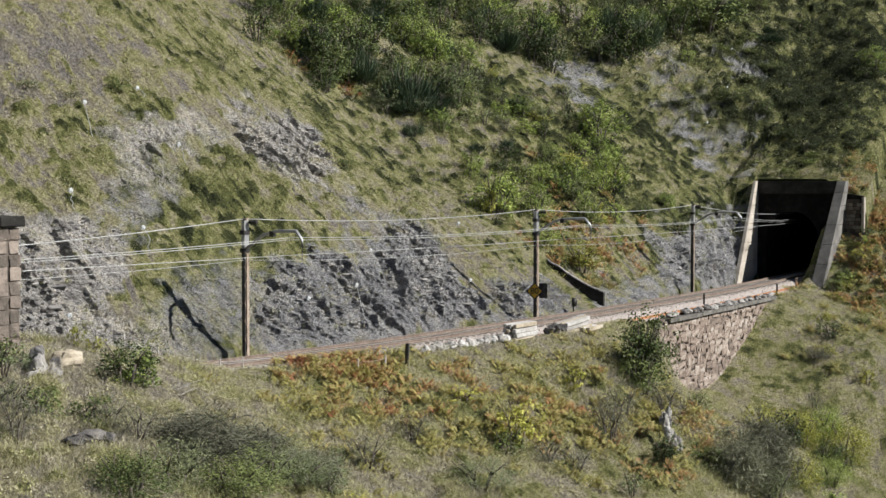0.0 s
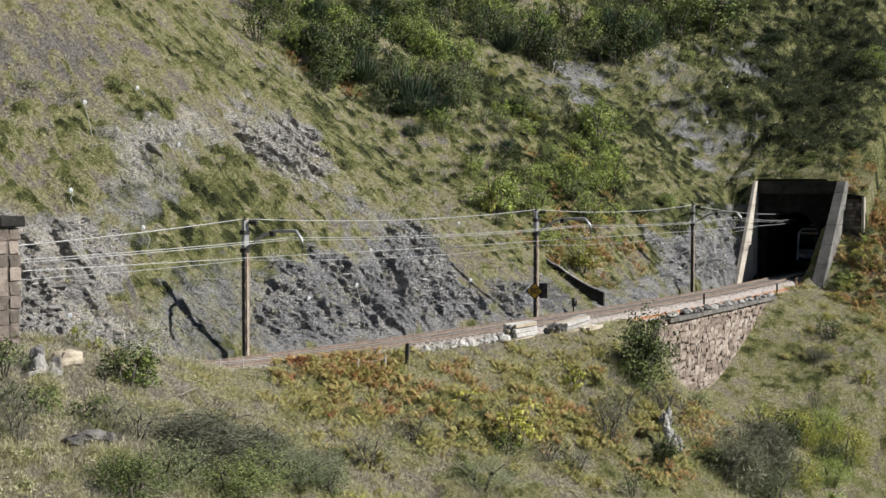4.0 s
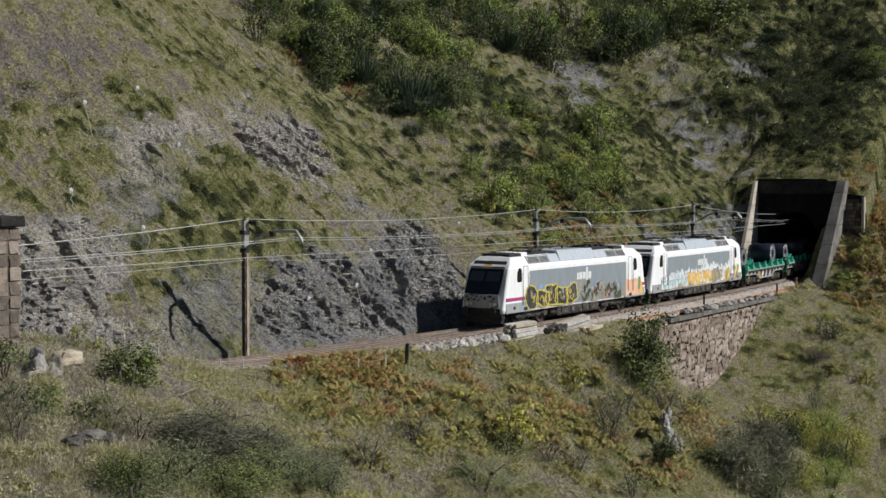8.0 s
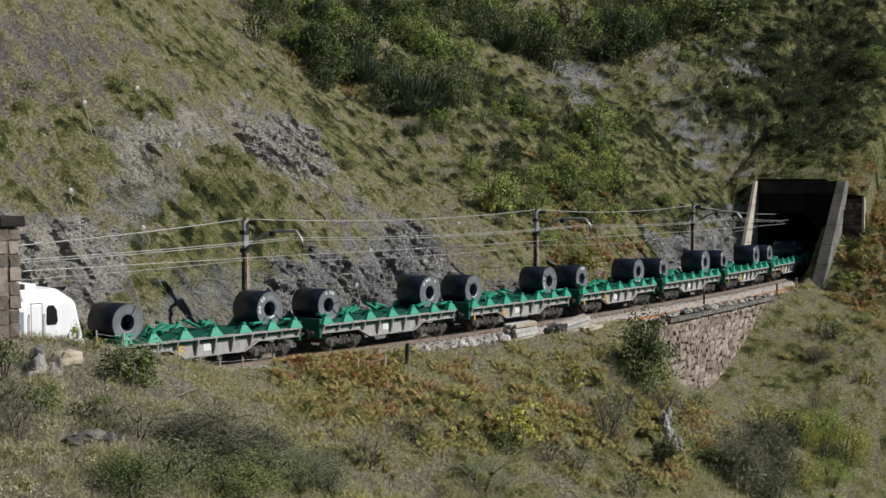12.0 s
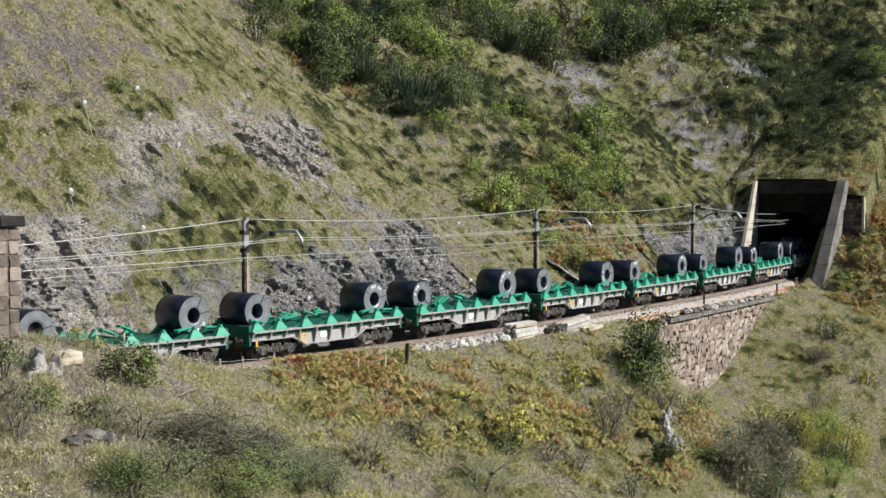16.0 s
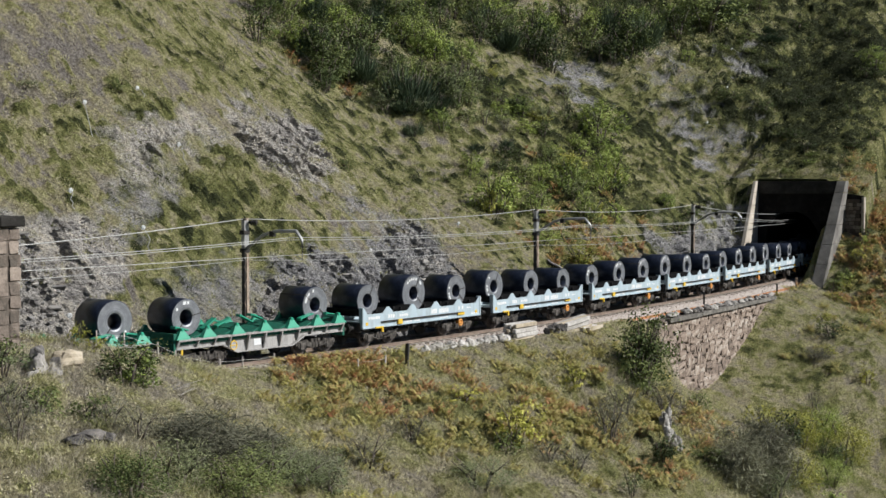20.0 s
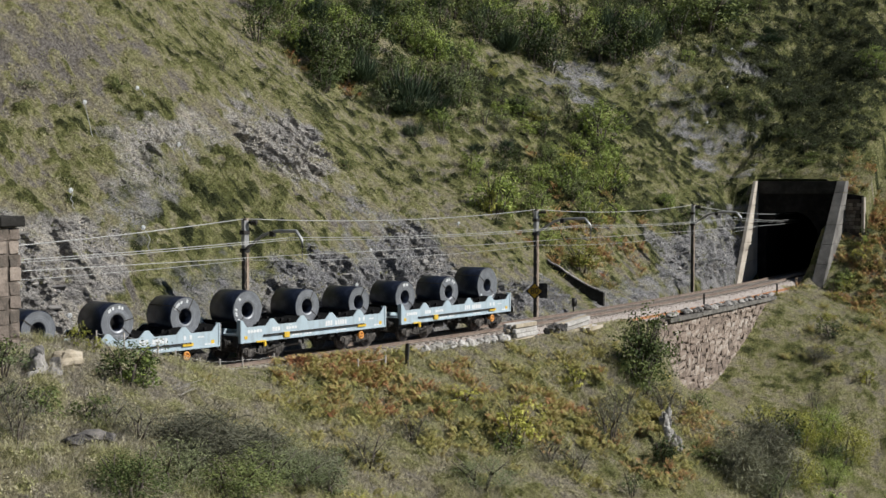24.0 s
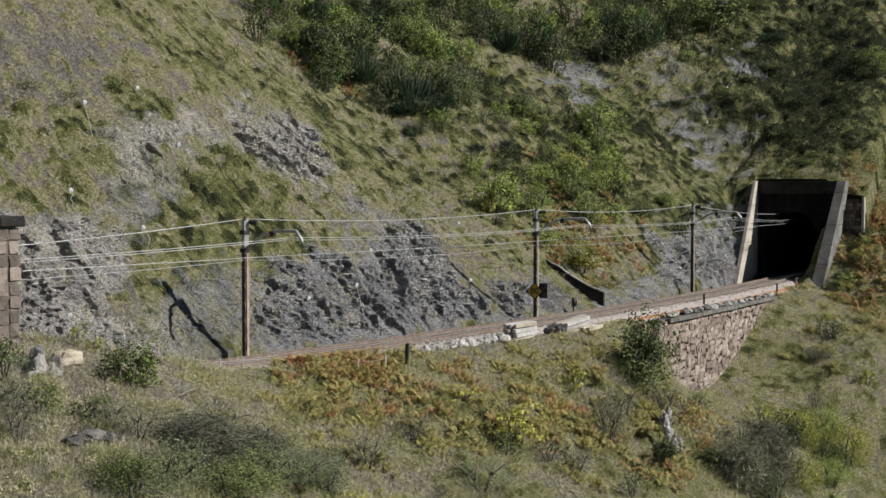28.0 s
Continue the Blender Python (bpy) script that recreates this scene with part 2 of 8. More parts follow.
LILAC = [(-6, 18), (3.6, 17.2), (7.6, 16.4), (8.7, 13.4), (6.6, 11.8), (-1.0, 11.6), (-6, 11)]
LUSH = [(8.9, 9.5), (17.0, 9.2), (20.1, 6.5), (16.0, 4.9), (11.4, 4.5), (4.9, 5.0), (3.5, 6.2)]


def cover_tone(S, O, Z):
    """The plant cover: 0 grey-lilac heath, then straw, olive grass and green, to 1 dark heath."""
    h, n1, n2 = cushions(S, O)
    far = O < 0
    calm = np.where(S < 36, 0.72, 1.0)
    t = 0.36 + 0.34 * fbm(S * 0.11, O * 0.15, 61, 3) + calm * (0.52 * (n1 - 0.42) + 0.42 * (n2 - 0.5) + 0.26 * step(0.78, 0.9, n2) - 0.18 * step(0.2, 0.1, n2))
    t = t - far * (0.15 * step(-1.0, 1.5, depth_in(S, Z, LILAC)) - 0.10 * step(-1.0, 1.5, depth_in(S, Z, LUSH)))
    t = t + far * (0.10 * step(38, 50, S) + 0.10 * step(52, 60, S) * step(20, 17, Z) + 0.26 * step(83, 90, S) * step(-16, -9, O) + 0.16 * step(92, 99, S))
    t = t + (~far) * (0.48 * step(82, 88, S) * step(8, 4, O) + 0.06 * step(40, 48, S) - 0.06 * step(2, -6, S) - 0.10)
    t = np.where(~far & (S < 80) & (t > 0.42), 0.42 + 0.62 * (t - 0.42), t)
    return np.where(~far & (t < 0.27), 0.27 + 0.35 * (t - 0.27), t) + 0.10 * step(84, 89, S) * step(24, 20, Z) * step(-12, -8, O)


def grid_axis(pieces):
    out = []
    for a, b, n in pieces:
        out += list(np.linspace(a, b, n, endpoint=False))
    return np.array(out + [pieces[-1][1]])


def mesh_from(name, verts, faces, material, smooth=False):
    me = bpy.data.meshes.new(name)
    me.from_pydata(verts, [], faces)
    if material is not None:
        for m in (material if isinstance(material, (list, tuple)) else [material]):
            me.materials.append(m)
    if smooth:
        me.polygons.foreach_set("use_smooth", [True] * len(me.polygons))
    me.update()
    return me


def cover_ramp(nt, fac):
    return ramp_node(nt, fac, [(0.0, (0.36, 0.33, 0.30)), (0.16, (0.44, 0.40, 0.31)), (0.32, (0.53, 0.49, 0.30)), (0.48, (0.425, 0.42, 0.195)), (0.64, (0.24, 0.255, 0.095)), (0.80, (0.105, 0.118, 0.048)), (1.0, (0.045, 0.055, 0.024))])


def ground_material():
    m, nt, b = nodes_of("hill_ground", 0.95)
    v = where(nt)
    mid = noise_node(nt, 0.9, 6, 0.65, v)
    fine = noise_node(nt, 9.0, 5, 0.7, v)
    litter = noise_node(nt, 5.5, 8, 0.75, v)
    cover = cover_ramp(nt, math_node(nt, "ADD", attr(nt, "tone"), math_node(nt, "MULTIPLY", math_node(nt, "SUBTRACT", mid, 0.5), 0.6)))
    cover = mix_node(nt, 1.0, cover, ramp_node(nt, litter, [(0.34, (0.22, 0.21, 0.19)), (0.5, (0.62, 0.61, 0.60)), (0.66, (1.1, 1.08, 1.02))]), "MULTIPLY")
    stone = ramp_node(nt, noise_node(nt, 0.5, 8, 0.7, v), [(0.3, (0.27, 0.268, 0.26)), (0.48, (0.36, 0.355, 0.343)), (0.6, (0.42, 0.41, 0.39)), (0.75, (0.52, 0.49, 0.43))])
    stone = mix_node(nt, 0.5, stone, ramp_node(nt, fine, [(0.3, (0.17, 0.169, 0.168)), (0.5, (0.36, 0.356, 0.35)), (0.7, (0.68, 0.665, 0.635))]), "MIX")
    r = math_node(nt, "ADD", attr(nt, "rock"), math_node(nt, "MULTIPLY", math_node(nt, "SUBTRACT", mid, 0.5), 0.9))
    rf = ramp_node(nt, r, [(0.28, (0, 0, 0)), (0.62, (1, 1, 1))])
    mp = nt.nodes.new("ShaderNodeMapping")
    mp.inputs["Rotation"].default_value = (0.55, 0.35, 0.8)
    mp.inputs["Scale"].default_value = (1.2, 1.8, 3.2)
    nt.links.new(v, mp.inputs[0])
    seam = noise_node(nt, 4.2, 9, 0.75, mp.outputs[0])
    stone = mix_node(nt, 0.85, stone, ramp_node(nt, seam, [(0.34, (0.28, 0.28, 0.30)), (0.46, (0.84, 0.84, 0.86)), (0.58, (1.08, 1.07, 1.06)), (0.7, (1.7, 1.66, 1.57))]), "MULTIPLY")
    tone = attr(nt, "bed_tone")
    stone = mix_node(nt, 1.0, stone, ramp_node(nt, tone, [(0.1, (0.80, 0.80, 0.83)), (0.45, (1.02, 1.02, 1.04)), (0.7, (1.12, 1.11, 1.10)), (1.0, (1.28, 1.24, 1.16))]), "MULTIPLY")
    stone = mix_node(nt, attr(nt, "pale_bed"), stone, mix_node(nt, 1.0, stone, (1.42, 1.36, 1.25), "MULTIPLY"))
    crack = nt.nodes.new("ShaderNodeTexVoronoi")
    crack.feature = "DISTANCE_TO_EDGE"
    crack.inputs["Scale"].default_value = 2.2
    nt.links.new(mp.outputs[0], crack.inputs["Vector"])
    stone = mix_node(nt, 1.0, stone, ramp_node(nt, crack.outputs["Distance"], [(0.0, (0.3, 0.3, 0.3)), (0.06, (1, 1, 1))]), "MULTIPLY")
    nt.links.new(mix_node(nt, rf, cover, stone), b.inputs["Base Color"])
    h = math_node(nt, "ADD", math_node(nt, "MULTIPLY", seam, 2.0), math_node(nt, "ADD", fine, mid))
    bump_to(nt, b, h, 0.9, 0.25)
    return m


M_GROUND = ground_material()


def build_ground():
    s_ax = grid_axis([(-700, -60, 16), (-60, -22, 16), (-22, 34, 450), (34, S_PORTAL - 0.15, 160), (S_PORTAL - 0.15, S_PORTAL + 0.15, 1), (S_PORTAL + 0.15, 135, 100), (135, 260, 25), (260, 900, 16)])
    o_ax = grid_axis([(-330, -90, 8), (-90, -45, 18), (-45, -16, 100), (-16, -3.4, 114), (-3.4, 3.5, 18), (3.5, 6.35, 9), (6.35, 6.65, 1), (6.65, 22, 64), (22, 80, 16), (80, 900, 12)])
    O, S = np.meshgrid(o_ax, s_ax)
    X, Y, Z, R, C = ground_shape(S, O)
    ns, no = S.shape
    verts = np.stack([X, Y, Z], -1).reshape(-1, 3)
    idx = np.arange(ns * no).reshape(ns, no)
    a, b, c, d = idx[:-1, :-1], idx[1:, :-1], idx[1:, 1:], idx[:-1, 1:]
    quads = np.stack([a, d, c, b], -1)
    sm = (S[:-1, :-1] + S[1:, 1:]) / 2
    om = (O[:-1, :-1] + O[1:, 1:]) / 2
    keep = ~((np.abs(sm - S_PORTAL) < 0.2) & (np.abs(om) < 3.3))
    quads = quads[keep]
    me = mesh_from("ground", verts.tolist(), quads.reshape(-1, 4).tolist(), M_GROUND, True)
    rq = R[:-1, :-1][keep]
    me.polygons.foreach_set("use_smooth", (rq.reshape(-1) < 0.5).tolist())
    at_ = me.attributes.new("rock", "FLOAT", "POINT")
    at_.data.foreach_set("value", R.reshape(-1).astype(np.float32))
    at_ = me.attributes.new("tone", "FLOAT", "POINT")
    at_.data.foreach_set("value", cover_tone(S, O, Z).reshape(-1).astype(np.float32))
    at_ = me.attributes.new("bed_tone", "FLOAT", "POINT")
    at_.data.foreach_set("value", C.reshape(-1).astype(np.float32))
    at_ = me.attributes.new("pale_bed", "FLOAT", "POINT")
    at_.data.foreach_set("value", np.maximum(step(4.0, 1.0, S + 1.5 * fbm(S * 0.4, O * 0.4, 78, 2)), step(6.5, 9, Z) * step(36, 28, S) * (O < 0)).reshape(-1).astype(np.float32))
    return tagged(new("ground", me), "steep hillside of dry grass, scree and grey rock", "hillside", kind="structure")


build_ground()


# ---- mesh building blocks ----
def part(name, bm, material, parent=None, label=""):
    """Links bm as one mesh object, under a thing or part where one is given."""
    me = bpy.data.meshes.new(name)
    bm.to_mesh(me)
    bm.free()
    for m in (material if isinstance(material, (list, tuple)) else [material]):
        me.materials.append(m)
    ob = new(name, me)
    ob.parent = parent
    if label:
        ob["label"] = label
    return ob


def again(ob, parent, m=None, name=None):
    """The same mesh once more, as an object of its own."""
    o = new(name or ob.name.split(".")[0], ob.data)
    o.parent = parent
    if m is not None:
        o.matrix_local = m
    return o


def thing(name, m, label, category, group=""):
    e = new(name)
    e.empty_display_size = 0.3
    e.matrix_world = m
    return tagged(e, label, category, group)


def hexa(bm, p, mat=0):
    """A solid of eight corners: four below, four above, counter-clockwise from above."""
    v = [bm.verts.new(c) for c in p]
    fs = []
    for f in ((3, 2, 1, 0), (4, 5, 6, 7), (0, 1, 5, 4), (1, 2, 6, 5), (2, 3, 7, 6), (3, 0, 4, 7)):
        fc = bm.faces.new([v[i] for i in f])
        fc.material_index = mat
        fs.append(fc)
    return fs


def box(bm, x0, x1, y0, y1, z0, z1, mat=0):
    return hexa(bm, [(x0, y0, z0), (x1, y0, z0), (x1, y1, z0), (x0, y1, z0), (x0, y0, z1), (x1, y0, z1), (x1, y1, z1), (x0, y1, z1)], mat)


def bevel(bm, w, seg=1):
    bmesh.ops.bevel(bm, geom=list(bm.edges), offset=w, segments=seg, affect="EDGES", profile=0.5)
    return bm


def tube(bm, a, b, r, seg=8, r2=None, mat=0, caps=True, smooth=True):
    a, b = Vector(a), Vector(b)
    d = (b - a).normalized()
    u = d.orthogonal().normalized()
    w = d.cross(u)
    r2 = r if r2 is None else r2
    ring = []
    for c, rr in ((a, r), (b, r2)):
        ring.append([bm.verts.new(c + (u * math.cos(t) + w * math.sin(t)) * rr) for t in [2 * math.pi * i / seg for i in range(seg)]])
    for i in range(seg):
        j = (i + 1) % seg
        f = bm.faces.new((ring[0][i], ring[0][j], ring[1][j], ring[1][i]))
        f.material_index, f.smooth = mat, smooth
    if caps:
        bm.faces.new(ring[0][::-1]).material_index = mat
        bm.faces.new(ring[1]).material_index = mat


def pipe(bm, pts, r, seg=6, r_end=None):
    """One bent tube through all the points."""
    pts = [Vector(p) for p in pts]
    n = len(pts)
    rings = []
    for i, p in enumerate(pts):
        d = (pts[min(i + 1, n - 1)] - pts[max(i - 1, 0)]).normalized()
        u = d.cross(Vector((0.13, 0.21, 0.97))).normalized()
        w = d.cross(u)
        rr = r if r_end is None else r + (r_end - r) * i / (n - 1)
        rings.append([bm.verts.new(p + (u * math.cos(2 * math.pi * k / seg) + w * math.sin(2 * math.pi * k / seg)) * rr) for k in range(seg)])
    for a, b in zip(rings, rings[1:]):
        for k in range(seg):
            bm.faces.new((a[k], a[(k + 1) % seg], b[(k + 1) % seg], b[k])).smooth = True
    bm.faces.new(rings[0][::-1])
    bm.faces.new(rings[-1])


def prism(bm, pts, y0, y1, mat=0):
    """Extrudes a closed outline in x, z from y0 to y1."""
    a = [bm.verts.new((x, y0, z)) for x, z in pts]
    b = [bm.verts.new((x, y1, z)) for x, z in pts]
    n = len(pts)
    fs = [bm.faces.new(a), bm.faces.new(b[::-1])]
    for i in range(n):
        j = (i + 1) % n
        fs.append(bm.faces.new((a[j], a[i], b[i], b[j])))
    for f in fs:
        f.material_index = mat
    bmesh.ops.recalc_face_normals(bm, faces=fs)
    return fs


def sweep(bm, prof, s0, s1, ds, mat=0, closed=True, smooth=False):
    """Runs an outline in (o, z) along the line."""
    n = max(2, int(round((s1 - s0) / ds)) + 1)
    rows = [[bm.verts.new(at(s, o, z)) for o, z in prof] for s in np.linspace(s0, s1, n)]
    k = len(prof)
    fs = []
    for r0, r1 in zip(rows, rows[1:]):
        for i in range(k if closed else k - 1):
            j = (i + 1) % k
            f = bm.faces.new((r0[i], r0[j], r1[j], r1[i]))
            f.smooth = smooth
            f.material_index = mat
            fs.append(f)
    if closed:
        fs += [bm.faces.new(rows[0]), bm.faces.new(rows[-1][::-1])]
    bmesh.ops.recalc_face_normals(bm, faces=fs)
    return rows


# ---- materials of built things ----
M_BALLAST = simple("ballast", [(0.22, 0.185, 0.165), (0.38, 0.335, 0.30), (0.54, 0.48, 0.43)], 14, 0.95, 0, 40, 0.9, 0.05)
M_RAIL = simple("rusty_rail", [(0.14, 0.105, 0.085), (0.26, 0.20, 0.16), (0.38, 0.32, 0.27)], 3, 0.6, 0.4, 40, 0.2)
M_SLEEPER = simple("concrete_sleeper", [(0.30, 0.27, 0.23), (0.44, 0.40, 0.35)], 4, 0.9, 0, 50, 0.4)
M_CONCRETE = simple("weathered_concrete", [(0.24, 0.22, 0.19), (0.42, 0.39, 0.34), (0.55, 0.51, 0.45)], 0.8, 0.9, 0, 20, 0.4, 0.03)
# sooty stone, with the shade of portal and tunnel put into its near-black colour
M_SOOT_SHADE = simple("sooty_stone", [(0.006, 0.0056, 0.0052), (0.013, 0.012, 0.011), (0.03, 0.027, 0.025)], 1.2, 0.95, 0, 20, 0.6, 0.05)
M_POLE = simple("rusty_pole_steel", [(0.18, 0.13, 0.10), (0.40, 0.31, 0.24), (0.58, 0.49, 0.40)], 1.5, 0.7, 0.2, 40, 0.2)
M_GALV = simple("galvanised_steel", [(0.28, 0.28, 0.28), (0.45, 0.45, 0.44)], 2, 0.5, 0.5, 30, 0.1)
M_DARKST = simple("dark_steel", [(0.02, 0.02, 0.02), (0.05, 0.048, 0.045), (0.09, 0.08, 0.07)], 3, 0.6, 0.3, 30, 0.2)
M_WIRE = simple("overhead_wire", [(0.42, 0.42, 0.40), (0.60, 0.60, 0.58)], 2, 0.45, 0.3, 30, 0.05)

# ---- the line ----
bm = bmesh.new()
sweep(bm, [(-2.5, -0.75), (-1.55, -0.24), (-0.9, -0.2), (0.9, -0.2), (1.55, -0.24), (2.5, -0.75)], -330, 450, 2.0, closed=False)
tagged(part("ballast_bed", bm, M_BALLAST), "pinkish grey crushed stone ballast under the rails", "ballast", kind="structure")


def paint(name, col, dirt, rough=0.4, amount=0.5, scale=1.3, metal=0.0):
    """Painted steel with grime in clouds and vertical streaks."""
    m, nt, b = nodes_of(name, rough, metal)
    v = where(nt)
    mp = nt.nodes.new("ShaderNodeMapping")
    mp.inputs["Scale"].default_value = (3.0, 3.0, 0.5)
    nt.links.new(v, mp.inputs[0])
    n1 = noise_node(nt, scale, 6, 0.65, mp.outputs[0])
    n2 = noise_node(nt, 18, 4, 0.6, v)
    f = math_node(nt, "ADD", math_node(nt, "MULTIPLY", n1, 0.75), math_node(nt, "MULTIPLY", n2, 0.25))
    k = ramp_node(nt, f, [(0.45, (0, 0, 0)), (0.72, (amount, amount, amount))])
    nt.links.new(mix_node(nt, k, col, dirt), b.inputs["Base Color"])
    nt.links.new(math_node(nt, "ADD", math_node(nt, "MULTIPLY", f, 0.4), rough - 0.15), b.inputs["Roughness"])
    bump_to(nt, b, f, 0.12, 0.01)
    return m


M_WHITE = paint("white_loco_paint", (0.88, 0.89, 0.90), (0.55, 0.51, 0.45), 0.45, 0.4)
M_GREYP = paint("grey_loco_paint", (0.26, 0.30, 0.325), (0.18, 0.18, 0.18), 0.4, 0.5)
M_ROOFP = paint("roof_grey_paint", (0.36, 0.375, 0.38), (0.2, 0.19, 0.17), 0.5, 0.7)
M_ROOFL = paint("roof_pale_panel", (0.47, 0.52, 0.57), (0.32, 0.33, 0.33), 0.35, 0.5)
M_MAGENTA = paint("magenta_band", (0.38, 0.05, 0.18), (0.25, 0.08, 0.14), 0.4, 0.4)
M_GLASSD = simple("dark_cab_glass", [(0.008, 0.009, 0.011), (0.014, 0.015, 0.018)], 2, 0.12, 0, 20, 0.0)
M_BLIND = simple("sun_blind", [(0.03, 0.036, 0.044), (0.05, 0.058, 0.068)], 2, 0.3, 0, 20, 0.0)
M_BLACK = simple("grimy_black_steel", [(0.012, 0.012, 0.012), (0.03, 0.028, 0.026), (0.06, 0.052, 0.045)], 3, 0.7, 0.2, 30, 0.3)
M_UNDER = simple("dusty_running_gear", [(0.018, 0.016, 0.015), (0.07, 0.064, 0.058), (0.22, 0.20, 0.18)], 4, 0.85, 0.1, 30, 0.4)
M_WHEEL = simple("worn_wheel_steel", [(0.05, 0.045, 0.04), (0.12, 0.10, 0.09), (0.26, 0.24, 0.22)], 5, 0.5, 0.6, 30, 0.2)
M_GREEN = paint("green_wagon_paint", (0.022, 0.31, 0.19), (0.03, 0.12, 0.08), 0.45, 0.5)
M_GREEND = paint("dark_green_steel", (0.012, 0.13, 0.085), (0.02, 0.045, 0.035), 0.6, 0.7)
M_SILL = paint("dusty_grey_sill", (0.37, 0.36, 0.345), (0.09, 0.08, 0.07), 0.7, 0.8)
M_BLUE = paint("pale_blue_wagon_paint", (0.41, 0.505, 0.555), (0.24, 0.27, 0.27), 0.45, 0.6)
M_RUBBER = simple("black_cradle_lining", [(0.008, 0.008, 0.008), (0.022, 0.022, 0.022)], 4, 0.9, 0, 30, 0.2)
M_YELLOW = paint("yellow_handle_paint", (0.75, 0.48, 0.03), (0.3, 0.2, 0.05), 0.5, 0.5)
M_ORANGE = paint("orange_handwheel_paint", (0.70, 0.30, 0.06), (0.3, 0.12, 0.04), 0.5, 0.5)
M_LETTER = simple("white_lettering", [(0.62, 0.64, 0.64), (0.75, 0.76, 0.76)], 6, 0.6, 0, 40, 0.05)
M_LAMP = simple("headlamp_glass", [(0.6, 0.55, 0.4), (0.8, 0.75, 0.6)], 6, 0.15, 0, 40, 0.0)


def coil_material():
    """Wound steel strip: dark mill scale tinted blue for reflected sky, with fine turns on the end faces."""
    m, nt, b = nodes_of("coil_steel", 0.33, 0.15)
    v = where(nt)
    sep = nt.nodes.new("ShaderNodeSeparateXYZ")
    nt.links.new(v, sep.inputs[0])
    r = math_node(nt, "SQRT", math_node(nt, "ADD", math_node(nt, "POWER", sep.outputs[0], 2.0), math_node(nt, "POWER", sep.outputs[2], 2.0)))
    turns = math_node(nt, "SINE", math_node(nt, "MULTIPLY", r, 130.0))
    n = noise_node(nt, 3.0, 6, 0.6, v)
    col = ramp_node(nt, n, [(0.3, (0.008, 0.011, 0.022)), (0.5, (0.014, 0.019, 0.034)), (0.7, (0.032, 0.040, 0.062))])
    nt.links.new(col, b.inputs["Base Color"])
    bump_to(nt, b, math_node(nt, "ADD", math_node(nt, "MULTIPLY", turns, 0.3), n), 0.2, 0.02)
    return m


def coil_face_material():
    m, nt, b = nodes_of("coil_edge_steel", 0.5, 0.45)
    v = where(nt)
    sep = nt.nodes.new("ShaderNodeSeparateXYZ")
    nt.links.new(v, sep.inputs[0])
    r = math_node(nt, "SQRT", math_node(nt, "ADD", math_node(nt, "POWER", sep.outputs[0], 2.0), math_node(nt, "POWER", sep.outputs[2], 2.0)))
    comb = nt.nodes.new("ShaderNodeCombineXYZ")
    nt.links.new(r, comb.inputs[0])
    rings = noise_node(nt, 22.0, 5, 0.7, comb.outputs[0])
    n = noise_node(nt, 2.5, 5, 0.6, v)
    f = math_node(nt, "ADD", math_node(nt, "MULTIPLY", rings, 0.6), math_node(nt, "MULTIPLY", n, 0.4))
    col = ramp_node(nt, f, [(0.32, (0.09, 0.096, 0.11)), (0.5, (0.20, 0.21, 0.225)), (0.68, (0.36, 0.37, 0.385))])
    nt.links.new(col, b.inputs["Base Color"])
    bump_to(nt, b, rings, 0.3, 0.01)
    return m


M_COIL, M_COILF = coil_material(), coil_face_material()



# rails, sleepers, the spare rail on the shoulder
RAIL = [(-0.07, -0.16), (-0.07, -0.145), (-0.012, -0.125), (-0.012, -0.045), (-0.036, -0.035), (-0.036, 0.0), (0.036, 0.0), (0.036, -0.035), (0.012, -0.045), (0.012, -0.125), (0.07, -0.145), (0.07, -0.16)]
track = tagged(new("track"), "single railway track with rusty rails on concrete sleepers", "railway track", kind="structure")
for o in (-0.87, 0.87):
    bm = bmesh.new()
    sweep(bm, [(o + a, z) for a, z in RAIL], -320, 440, 2.0)
    part("rail", bm, M_RAIL, track)
bm = bmesh.new()
hexa(bm, [(-0.15, -1.3, -0.36), (0.15, -1.3, -0.36), (0.15, 1.3, -0.36), (-0.15, 1.3, -0.36), (-0.11, -1.28, -0.165), (0.11, -1.28, -0.165), (0.11, 1.28, -0.165), (-0.11, 1.28, -0.165)])
first = part("sleeper", bm, M_SLEEPER, track)
first.matrix_local = at_pose(-14, 0, 0)
for i in range(1, 168):
    again(first, track, at_pose(-14 + 0.6 * i, 0, 0.002 * (i % 3)))
bm = bmesh.new()
for s in np.arange(-320, 440, 0.6):
    if not -14.2 < s < 86.5:
        p, a = at(s), heading(s)
        d, n = Vector((math.cos(a), math.sin(a), 0)), Vector((math.sin(a), -math.cos(a), 0))
        hexa(bm, [p + d * x * 0.13 + n * y * 1.28 + Vector((0, 0, z)) for z in (-0.36, -0.17) for x, y in ((-1, 1), (1, 1), (1, -1), (-1, -1))])
tagged(part("sleeper", bm, M_SLEEPER, track), kind="stuff")
M_RUSTBR = simple("orange_rust", [(0.26, 0.10, 0.04), (0.42, 0.19, 0.08), (0.5, 0.27, 0.13)], 2.5, 0.8, 0.1, 30, 0.3)
for o, z, s0, s1 in ((2.25, -0.48, 24.5, 72.0), (2.35, -0.5, 12.0, 21.0)):
    bm = bmesh.new()
    sweep(bm, [(o + a, z + b) for a, b in RAIL], s0, s1, 1.0)
    tagged(part("spare_rail", bm, M_RUSTBR), "orange rusty spare rail lying on the ballast shoulder", "rail", "spare rails")


